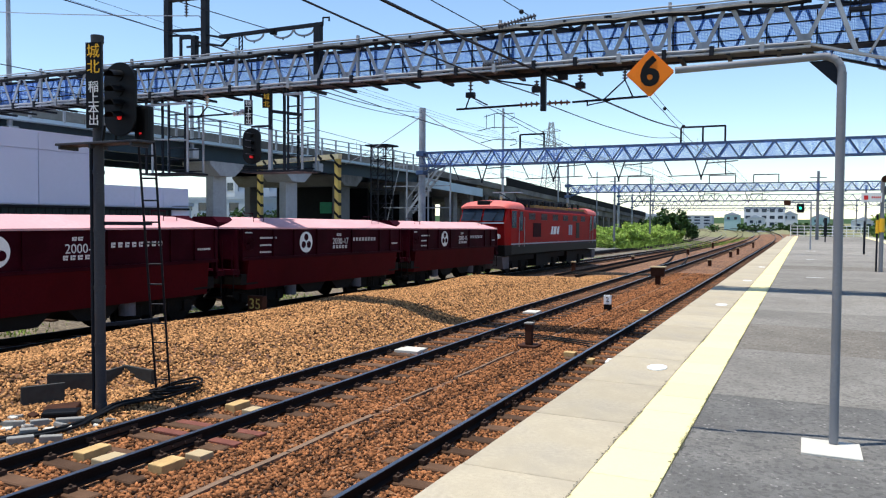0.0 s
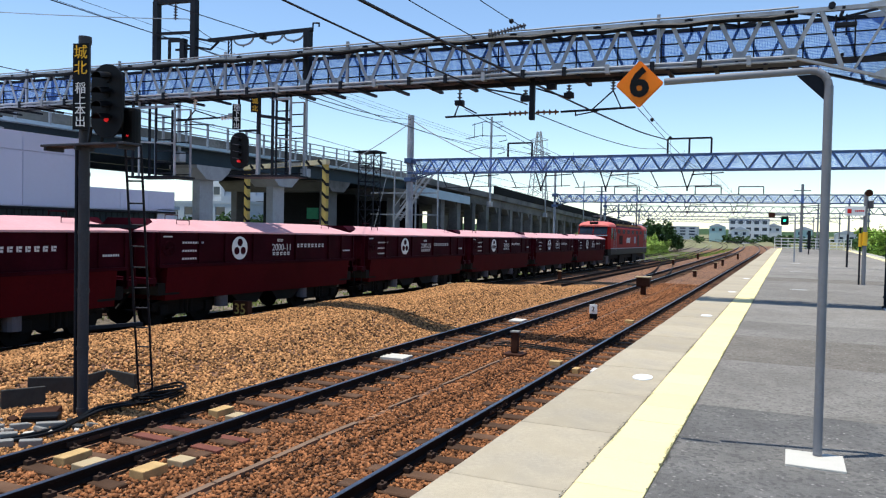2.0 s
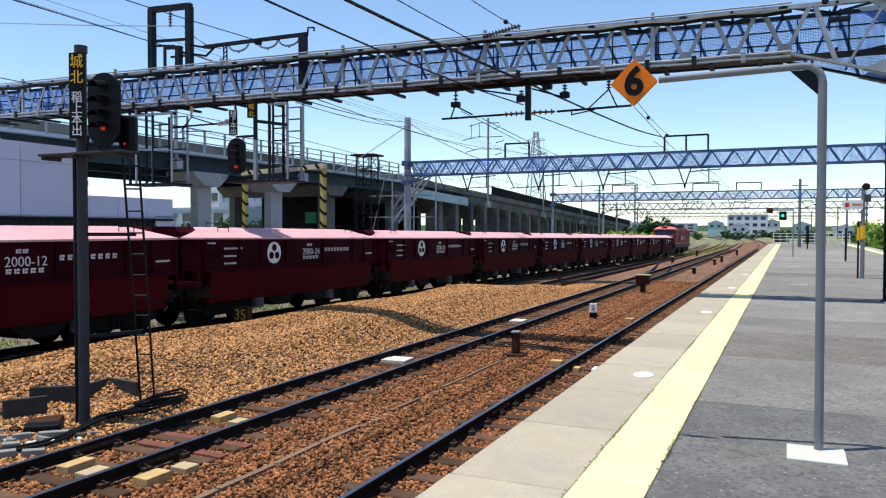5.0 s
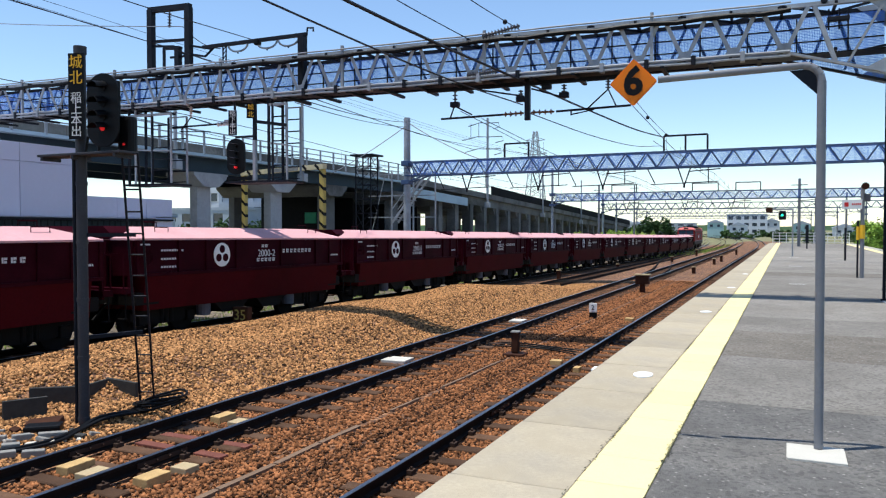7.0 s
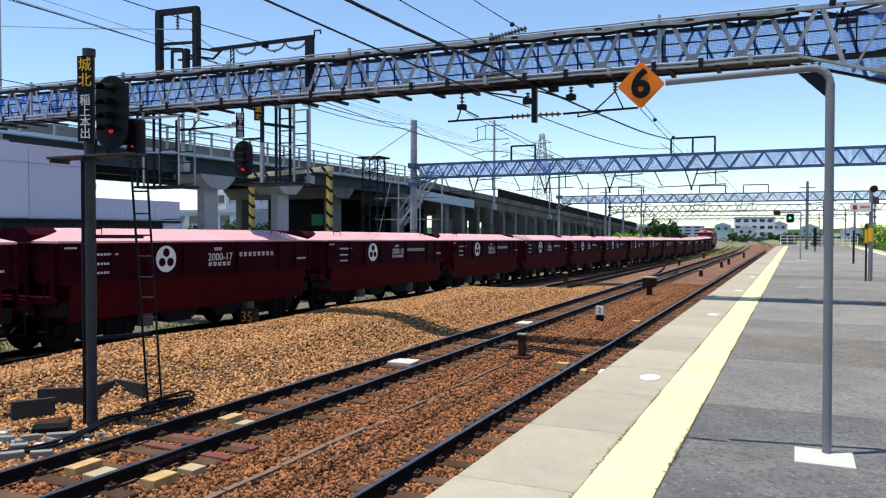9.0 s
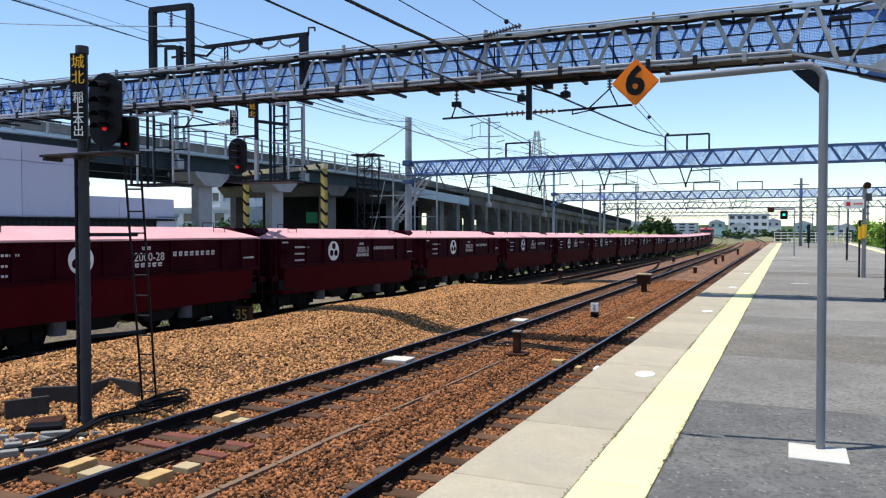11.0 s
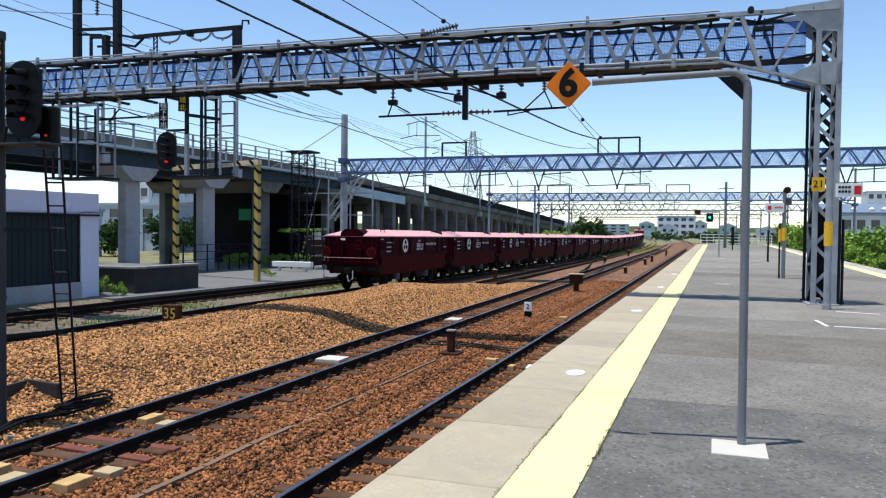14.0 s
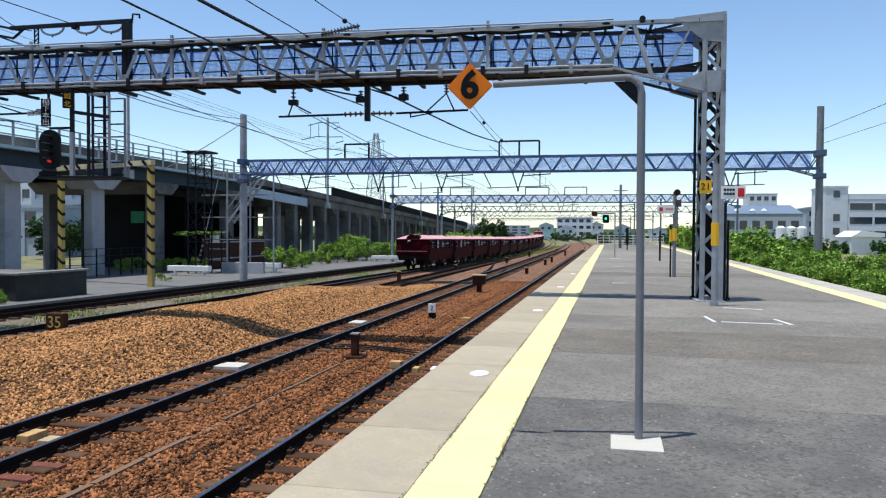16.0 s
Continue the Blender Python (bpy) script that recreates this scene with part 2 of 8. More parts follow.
M["foot"] = mat("whitewashed_concrete", (0.54, 0.51, 0.44), 0.85, 0, 0.08, 5, 0.2, 60, dirt=(0.45, 0.43, 0.38), dirt_amount=0.4)
M["insul"] = mat("brown_insulator", (0.14, 0.06, 0.035), 0.3)
M["porcelain"] = mat("white_insulator", (0.7, 0.7, 0.68), 0.3)


# ---- mesh helpers ----
def box(bm, x0, x1, y0, y1, z0, z1):
    v = [bm.verts.new((x, y, z)) for z in (z0, z1) for y in (y0, y1) for x in (x0, x1)]
    for f in ((0, 2, 3, 1), (4, 5, 7, 6), (0, 1, 5, 4), (2, 6, 7, 3), (0, 4, 6, 2), (1, 3, 7, 5)):
        bm.faces.new([v[i] for i in f])
    return v


def soft_box(bm, x0, x1, y0, y1, z0, z1, r=0.01):
    t = bmesh.new()
    box(t, x0, x1, y0, y1, z0, z1)
    bmesh.ops.bevel(t, geom=t.edges[:], offset=r, segments=2, affect="EDGES", profile=0.6)
    add(bm, t)


def add(bm, t, m=None):
    """Move the mesh t into bm."""
    t.verts.index_update()
    vs = [bm.verts.new(m @ v.co if m else v.co) for v in t.verts]
    for f in t.faces:
        bm.faces.new([vs[v.index] for v in f.verts])
    t.free()


def rod(bm, p, q, r, n=8, r2=None, caps=True):
    p, q = Vector(p), Vector(q)
    d = (q - p).normalized()
    a = d.orthogonal().normalized()
    b = d.cross(a)
    r2 = r if r2 is None else r2
    ring = [[bm.verts.new(c + (a * math.cos(k * math.tau / n) + b * math.sin(k * math.tau / n)) * s) for k in range(n)] for c, s in ((p, r), (q, r2))]
    for k in range(n):
        bm.faces.new((ring[0][k], ring[0][(k + 1) % n], ring[1][(k + 1) % n], ring[1][k]))
    if caps:
        bm.faces.new(ring[0][::-1])
        bm.faces.new(ring[1])


def bar(bm, p, q, w, h, up=(0, 0, 1)):
    """A rectangular bar from p to q, w wide and h along up."""
    p, q = Vector(p), Vector(q)
    d = (q - p).normalized()
    u = Vector(up)
    s = d.cross(u)
    if s.length < 1e-4:
        s = d.cross(Vector((0, 1, 0)))
    s.normalize()
    u = s.cross(d).normalized()
    v = [bm.verts.new(c + s * i * w / 2 + u * j * h / 2) for c in (p, q) for j in (-1, 1) for i in (-1, 1)]
    for f in ((0, 1, 3, 2), (4, 6, 7, 5), (0, 4, 5, 1), (2, 3, 7, 6), (0, 2, 6, 4), (1, 5, 7, 3)):
        bm.faces.new([v[i] for i in f])


def angle_bar(bm, p, q, w, t=0.008, up=(0, 0, 1)):
    """A rolled angle section from p to q."""
    p, q = Vector(p), Vector(q)
    d = (q - p).normalized()
    s = d.cross(Vector(up))
    if s.length < 1e-4:
        s = d.cross(Vector((0, 1, 0)))
    s.normalize()
    u = s.cross(d).normalized()
    o = -s * w / 2 - u * w / 2
    bar(bm, p + o + s * w / 2, q + o + s * w / 2, w, t, u)
    bar(bm, p + o + u * w / 2, q + o + u * w / 2, t, w, u)


def extrude(bm, prof, f):
    """Sweep a closed 2D profile through the places f: each a function of (a, b) to a point."""
    rings = [[bm.verts.new(g(a, b)) for a, b in prof] for g in f]
    n = len(prof)
    for r, s in zip(rings, rings[1:]):
        for k in range(n):
            bm.faces.new((r[k], r[(k + 1) % n], s[(k + 1) % n], s[k]))
    bm.faces.new(rings[0][::-1])
    bm.faces.new(rings[-1])


def tube(bm, pts, r, n=6):
    """One unbroken round wire through the points."""
    pts = [Vector(p) for p in pts]
    rings = []
    for i, p in enumerate(pts):
        d = (pts[min(i + 1, len(pts) - 1)] - pts[max(i - 1, 0)]).normalized()
        a = d.cross(Vector((0.31, 0.17, 0.93))).normalized()
        b = d.cross(a)
        rings.append([bm.verts.new(p + (a * math.cos(k * math.tau / n) + b * math.sin(k * math.tau / n)) * r) for k in range(n)])
    for s, t in zip(rings, rings[1:]):
        for k in range(n):
            bm.faces.new((s[k], s[(k + 1) % n], t[(k + 1) % n], t[k]))
    bm.faces.new(rings[0][::-1])
    bm.faces.new(rings[-1])


def prism(bm, prof, axis, a0, a1):
    """A prism: profile in the two other axes (in x, y, z order), from a0 to a1 along the axis."""
    def at(s):
        if axis == "x":
            return lambda a, b: (s, a, b)
        if axis == "y":
            return lambda a, b: (a, s, b)
        return lambda a, b: (a, b, s)
    extrude(bm, prof, (at(a0), at(a1)))


def disc(bm, c, r, axis, depth, n=20):
    a = Vector(axis).normalized() * depth / 2
    rod(bm, Vector(c) - a, Vector(c) + a, r, n)


def mesh_of(bm, material, smooth=False):
    bmesh.ops.recalc_face_normals(bm, faces=bm.faces[:])
    me = bpy.data.meshes.new("mesh")
    bm.to_mesh(me)
    bm.free()
    for k in material if isinstance(material, (list, tuple)) else (material,):
        me.materials.append(k)
    if smooth:
        me.shade_smooth()
        me.set_sharp_from_angle(angle=radians(35))
    return me


def part(name, bm, material, parent=None, label="", smooth=False, kind=""):
    ob = new(name, mesh_of(bm, material, smooth))
    ob.parent = parent
    return tagged(ob, label, kind=kind)


def thing(name, label, category, m=None, group="", kind=""):
    ob = new(name)
    if m is not None:
        ob.matrix_basis = m
    return tagged(ob, label, category, group, kind)


def solid(name, bm, material, label, category, group="", kind="", smooth=False, m=None):
    ob = new(name, mesh_of(bm, material, smooth))
    if m is not None:
        ob.matrix_basis = m
    return tagged(ob, label, category, group, kind)


def letters(text, size, material, parent, m, name="lettering", depth=0.003):
    cu = bpy.data.curves.new("lettering", "FONT")
    cu.body, cu.size, cu.extrude = text, size, depth
    cu.align_x, cu.align_y = "CENTER", "CENTER"
    cu.resolution_u = 3
    cu.materials.append(material)
    ob = new(name, cu)
    ob.parent = parent
    ob.matrix_basis = m
    return ob

# ---- the lie of the land ----
T1, T2, T2B, T3, T4 = -3.49, -7.48, -11.20, -15.40, -19.75
BEND, RADIUS = 100.0, 1500.0


def along(x, s):
    """The place and heading s metres along the line that lies at x; past the bend the lines swing to the left."""
    if s <= BEND:
        return x, s, 0.0
    a = (s - BEND) / (RADIUS + x)
    return -RADIUS + (RADIUS + x) * math.cos(a), BEND + (RADIUS + x) * math.sin(a), a


def fall(s):
    """How far the western lines lie below the platform lines."""
    return -0.009 * (min(max(s, 15.0), 118.0) - 15.0)


def smooth(a, b, v):
    t = min(max((v - a) / (b - a), 0.0), 1.0)
    return t * t * (3 - 2 * t)


def height(x, y):
    """The ground."""
    w = smooth(-8.6, -14.0, x)
    z = -0.20 + w * fall(y)
    near = 2.1 * (1 - smooth(8.0, 12.0, y))
    hump = smooth(-8.45 - near, -10.9 - near * 0.6, x) * (1 - smooth(-13.2, -14.4, x)) * (1 - smooth(31, 39, y))
    z += hump * (0.40 + 0.10 * smooth(14, 20, y) + 0.05 * math.sin(y * 0.7 + x) + 0.03 * math.sin(x * 2.3 - y * 0.4))
    if x < -21.2:
        z += smooth(-21.2, -22.4, x) * 0.12
    if x > 6.7:
        z += smooth(6.7, 7.4, x) * 0.7
    return z


def build_ground():
    bm = bmesh.new()
    xs = [-2500, -900, -300, -120, -60, -40, -30, -26] + [-23 + 0.5 * i for i in range(13)] + [-16.6 + 0.3 * i for i in range(50)] + [-1.2, 2, 6.6, 7.0, 7.6, 10, 16, 30, 80, 250, 800, 2500]
    ys = [-400, -60, -20, -8, -3] + [0.5 * i for i in range(0, 90)] + [45 + 3 * i for i in range(28)] + [135, 160, 200, 300, 600, 1400, 4000]
    rows = [[bm.verts.new((x, y, height(x, y))) for x in xs] for y in ys]
    for r, s in zip(rows, rows[1:]):
        for i in range(len(xs) - 1):
            f = bm.faces.new((r[i], r[i + 1], s[i + 1], s[i]))
            xm, ym = (xs[i] + xs[i + 1]) / 2, f.calc_center_median().y
            f.material_index = 0 if -16.6 < xm < -1.0 and -30 < ym < 200 else 2 if -22.6 < xm < -16.5 and -30 < ym < 200 else 1
    solid("ground", bm, [M["ballast"], M["earth"], M["cess"]], "rust-brown railway ballast and dry weedy ground", "ground", kind="structure", smooth=True)


build_ground()


def stations(x, s0, s1):
    s, out = s0, []
    while s < s1:
        out.append(s)
        s += 12.0
    return out + [s1]


RAIL = [(-0.055, -0.15), (0.055, -0.15), (0.055, -0.135), (0.010, -0.115), (0.010, -0.045), (0.0325, -0.035), (0.0325, -0.004), (-0.0325, -0.004), (-0.0325, -0.035), (-0.010, -0.045), (-0.010, -0.115), (-0.055, -0.135)]
HEAD = [(-0.029, -0.004), (0.029, -0.004), (0.027, 0.0), (-0.027, 0.0)]


def sweep_rail(track, path, name="rail", polished=True):
    """One rail with its polished head along a list of (x, y, z, heading)."""
    def at(p):
        x, y, z, a = p
        return lambda u, v: (x + u * math.cos(a), y + u * math.sin(a), z + v)
    bm = bmesh.new()
    extrude(bm, RAIL, [at(p) for p in path])
    r = part(name, bm, M["rail_side"], track)
    bm = bmesh.new()
    extrude(bm, HEAD, [at(p) for p in path])
    part("rail_head", bm, M["rail_top"] if polished else M["rail_side"], r, "polished running surface" if polished else "dull rusty running surface")


def track_line(name, x, s0, s1, zf, label, polished=True):
    track = thing(name, label, "railway track", kind="structure")
    for side in (-0.566, 0.566):
        path = []
        for s in stations(x, s0, s1):
            px, py, a = along(x, s)
            path.append((px + side * math.cos(a), py + side * math.sin(a), zf(s), a))
        sweep_rail(track, path, polished=polished)
    return track


tracks = {}
level = lambda s: 0.0
half = lambda s: 0.45 * fall(s)
tracks[T1] = track_line("track_1", T1, -12, 440, level, "platform track of polished rails on brown ballast")
tracks[T2] = track_line("track_2", T2, -12, 440, level, "second track of dark rails on brown ballast")
tracks[T2B] = track_line("track_3", T2B, 38, 440, half, "middle track beyond the ballast heap", False)
tracks[T3] = track_line("track_4", T3, -25, 440, fall, "goods track under the moving train")
tracks[T4] = track_line("track_5", T4, -25, 440, fall, "outer track beside a weedy verge", False)


def crossover():
    """A slip track from the second to the middle line."""
    track = thing("track_crossover", "crossover track of dark rails between two lines", "railway track", kind="structure")
    for side in (-0.566, 0.566):
        path = []
        for i in range(15):
            s = 44 + 3.0 * i
            k = smooth(44, 86, s)
            path.append((T2 + (T2B - T2) * k + side, s, half(s) * k, 0.13 * 4 * (k - k * k)))
        sweep_rail(track, path, polished=False)


crossover()

# ---- platform ----
PZ = 1.10


def platform():
    p = thing("platform", "long station platform of grey asphalt with concrete edge slabs", "platform", kind="structure")
    bm = bmesh.new()
    box(bm, -1.86, 6.18, -14, 97, -0.5, 0.855)
    part("platform_core", bm, M["conc"], p)
    bm = bmesh.new()
    box(bm, 6.18, 6.95, -14, 97, -0.3, PZ)
    part("kerb", bm, M["conc"], p, "pale concrete kerb")
    bm = bmesh.new()
    box(bm, 5.70, 6.18, -14, 97, 0.80, PZ + 0.004)
    part("yellow_line", bm, M["yellow"], p, "pale yellow warning strip")
    return p


plat = platform()


def lattice(parent, material, x0, x1, y, z0, z1, n, w=0.07, start=0, apart=True):
    """Zigzag web members between two chords in the plane y, each a part where they are near."""
    bm = bmesh.new()
    st = (x1 - x0) / n
    for i in range(n):
        a, b = x0 + i * st, x0 + (i + 1) * st
        if (i + start) % 2:
            angle_bar(bm, (a, y, z0), (b, y, z1), w, 0.012, (0, 1, 0))
        else:
            angle_bar(bm, (a, y, z1), (b, y, z0), w, 0.012, (0, 1, 0))
        if apart:
            part("web_member", bm, material, parent)
            bm = bmesh.new()
    if apart:
        bm.free()
    else:
        part("web", bm, material, parent, kind="stuff")


def column(parent, x0, x1, y0, y1, z0, z1, material):
    for x in (x0, x1):
        for y in (y0, y1):
            bm = bmesh.new()
            angle_bar(bm, (x, y, z0), (x, y, z1), 0.11, 0.014)
            part("column_leg", bm, material, parent)
    n = int((z1 - z0) / 0.42)
    st = (z1 - z0) / n
    front, back = bmesh.new(), bmesh.new()
    for i in range(n):
        a, b = z0 + i * st, z0 + (i + 1) * st
        bar(front, (x0, y0, a) if i % 2 else (x1, y0, a), (x1, y0, b) if i % 2 else (x0, y0, b), 0.07, 0.014, (0, 1, 0))
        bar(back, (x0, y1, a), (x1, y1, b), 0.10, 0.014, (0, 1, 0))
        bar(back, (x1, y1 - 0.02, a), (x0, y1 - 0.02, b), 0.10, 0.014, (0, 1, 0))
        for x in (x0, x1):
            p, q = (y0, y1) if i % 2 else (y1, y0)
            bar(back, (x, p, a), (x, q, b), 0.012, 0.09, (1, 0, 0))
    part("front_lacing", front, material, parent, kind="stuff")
    # Back lacing in dark steel: the column's shaded inside is put into colour
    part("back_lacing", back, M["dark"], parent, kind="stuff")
    bm = bmesh.new()
    soft_box(bm, x0 - 0.12, x1 + 0.12, y0 - 0.12, y1 + 0.12, z0 - 0.02, z0 + 0.03, 0.01)
    part("base_plate", bm, material, parent)


# the near portal stands a little askew to the lines
ASKEW = pose(2.2, 18.5, 0, 0, 0, 1.9) @ pose(-2.2, -18.5, 0)


def main_gantry():
    """The near portal: a box truss over all lines on lattice columns."""
    g = thing("catenary_gantry", "galvanised steel box-truss gantry spanning the tracks from the platform", "gantry", m=ASKEW)
    y0, y1, zb, zt, xl, xr, bay = 18.45, 19.35, 6.60, 7.60, -33.0, 1.95, 1.045
    knee = lambda x: zb if x < -0.13 else zb - (x + 0.13) * 0.29
    for y in (y0, y1):
        # Rear face and bracing go dark, their shade put into the steel colour
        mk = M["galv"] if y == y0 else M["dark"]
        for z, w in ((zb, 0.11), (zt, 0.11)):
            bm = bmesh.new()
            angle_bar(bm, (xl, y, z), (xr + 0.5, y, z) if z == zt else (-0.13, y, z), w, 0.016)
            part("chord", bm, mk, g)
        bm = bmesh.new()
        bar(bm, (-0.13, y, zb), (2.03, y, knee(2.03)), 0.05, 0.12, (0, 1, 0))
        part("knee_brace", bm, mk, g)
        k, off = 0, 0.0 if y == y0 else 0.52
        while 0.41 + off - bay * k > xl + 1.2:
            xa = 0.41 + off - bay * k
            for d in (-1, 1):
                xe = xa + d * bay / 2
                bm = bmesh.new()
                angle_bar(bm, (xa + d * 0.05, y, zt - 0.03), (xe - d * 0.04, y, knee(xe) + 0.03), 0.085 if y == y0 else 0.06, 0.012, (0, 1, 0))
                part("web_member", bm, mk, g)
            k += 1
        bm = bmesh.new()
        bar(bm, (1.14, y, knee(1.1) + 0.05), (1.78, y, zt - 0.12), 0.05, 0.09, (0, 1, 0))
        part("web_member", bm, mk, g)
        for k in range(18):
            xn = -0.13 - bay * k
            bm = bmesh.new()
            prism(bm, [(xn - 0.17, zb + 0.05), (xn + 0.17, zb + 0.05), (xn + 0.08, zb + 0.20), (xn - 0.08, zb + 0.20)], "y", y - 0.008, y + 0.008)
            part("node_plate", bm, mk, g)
        bm = bmesh.new()
        prism(bm, [(1.38, 6.10), (2.02, 6.42), (2.52, 6.42), (2.52, 5.93), (1.92, 5.93)], "y", y - 0.012, y + 0.012)
        part("gusset", bm, M["galv"], g, "flat grey gusset plate")
        bm = bmesh.new()
        prism(bm, [(1.36, 7.66), (2.52, 7.76), (2.52, 7.05), (2.02, 7.12), (1.5, 7.54)], "y", y - 0.010, y + 0.010)
        part("gusset", bm, M["galv"], g, "flat grey gusset plate")
        bm = bmesh.new()
        for (xa, za), (xb, zc), n in (((1.50, 6.13), (2.46, 6.00), 9), ((2.08, 6.02), (2.08, 6.38), 5), ((2.46, 6.02), (2.46, 6.38), 5), ((2.08, 7.16), (2.08, 7.66), 6), ((2.46, 7.10), (2.46, 7.70), 7)):
            for i in range(n):
                u = i / (n - 1)
                rod(bm, (xa + (xb - xa) * u, y - 0.013, za + (zc - za) * u), (xa + (xb - xa) * u, y - 0.028, za + (zc - za) * u), 0.014, 6)
        part("rivets", bm, M["galv"], g, kind="stuff")
    # uprights that tie the two faces every fourth bay
    for k in range(8):
        xv = -2.95 - 4.15 * k
        for y in (y0 - 0.06, y1 + 0.06):
            bm = bmesh.new()
            bar(bm, (xv, y, zb - 0.06), (xv, y, zt + 0.16), 0.07, 0.07)
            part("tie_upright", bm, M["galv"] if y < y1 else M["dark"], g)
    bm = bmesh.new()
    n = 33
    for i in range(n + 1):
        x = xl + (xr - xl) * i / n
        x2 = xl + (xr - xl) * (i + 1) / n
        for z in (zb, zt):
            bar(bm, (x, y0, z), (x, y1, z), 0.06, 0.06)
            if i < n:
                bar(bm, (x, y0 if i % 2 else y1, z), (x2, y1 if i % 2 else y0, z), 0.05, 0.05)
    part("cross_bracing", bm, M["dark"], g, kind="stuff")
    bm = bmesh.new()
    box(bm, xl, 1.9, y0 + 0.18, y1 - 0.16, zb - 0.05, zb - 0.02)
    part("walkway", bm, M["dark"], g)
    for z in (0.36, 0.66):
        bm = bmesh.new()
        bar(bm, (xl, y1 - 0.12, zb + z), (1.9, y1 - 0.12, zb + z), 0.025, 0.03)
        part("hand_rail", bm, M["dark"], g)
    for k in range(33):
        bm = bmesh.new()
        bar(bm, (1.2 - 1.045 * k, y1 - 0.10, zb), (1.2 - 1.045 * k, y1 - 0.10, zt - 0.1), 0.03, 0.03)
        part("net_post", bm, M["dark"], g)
    column(g, 2.06, 2.47, 18.50, 19.12, PZ, 7.7, M["galv"])
    bm = bmesh.new()
    box(bm, 2.10, 2.43, 19.06, 19.075, PZ + 0.12, 3.12)
    part("guard_sheet", bm, M["black"], g, "black guard sheet inside the column foot")
    column(g, -27.9, -27.1, 18.55, 19.25, 5.5, 7.6, M["dark"])
    column(g, -33.3, -32.7, 18.55, 19.25, -0.5, 7.6, M["galv"])
    # cross bearers and clamps along the lower chord
    for k in range(28):
        x = -0.62 - k * 1.045
        bm = bmesh.new()
        bar(bm, (x, y0 - 0.12, zb - 0.12), (x, y1 + 0.42, zb - 0.12), 0.09, 0.07)
        part("bearer", bm, M["dark"], g)
        bm = bmesh.new()
        soft_box(bm, x - 0.40, x - 0.30, y0 - 0.16, y0 + 0.02, zb - 0.15, zb + 0.07, 0.01)
        part("clamp", bm, M["dark"] if k % 3 else M["galv"], g)
    for z, r, mk, dip in ((zb + 0.005, 0.035, "galv", 0.012), (zb - 0.085, 0.03, "galv", 0.02), (zt + 0.065, 0.022, "galv", 0.012), (zt - 0.095, 0.058, "black", 0.05)):
        bm = bmesh.new()
        tube(bm, [(xl + i * 0.6, y0 - 0.10, z - dip * (0.5 + 0.5 * math.sin(i * 2.1 + z))) for i in range(56)], r, 8)
        part("conduit", bm, M[mk], g)
    # thin blue netting stretched inside the truss, denser at the platform end
    bm = bmesh.new()
    x = xl
    while x < 1.92:
        bar(bm, (x, y1 - 0.05, knee(x) + 0.02), (x, y1 - 0.05, zt - 0.05), 0.009, 0.009)
        x += 0.034 if x < 0.9 else 0.022
    z = zb - 0.30
    while z < zt - 0.05:
        bar(bm, (xl if z > zb else -0.13 + (zb - z) / 0.29, y1 - 0.045, z), (1.92, y1 - 0.045, z), 0.009, 0.009)
        z += 0.034
    part("safety_net", bm, M["net"], g, "fine blue safety netting", kind="stuff")
    # junction gear by the column head
    bm = bmesh.new()
    soft_box(bm, 0.72, 1.15, y0 - 0.05, y0 + 0.10, 7.18, 7.28, 0.02)
    for xx in (0.75, 0.95, 1.12):
        bar(bm, (xx, y0, 7.0), (xx, y0, 7.45), 0.03, 0.03)
    rod(bm, (0.66, y0 - 0.06, 7.66), (0.66, y0 + 0.08, 7.66), 0.07, 12)
    part("junction_gear", bm, M["dark"], g)
    return g


gantry = main_gantry()


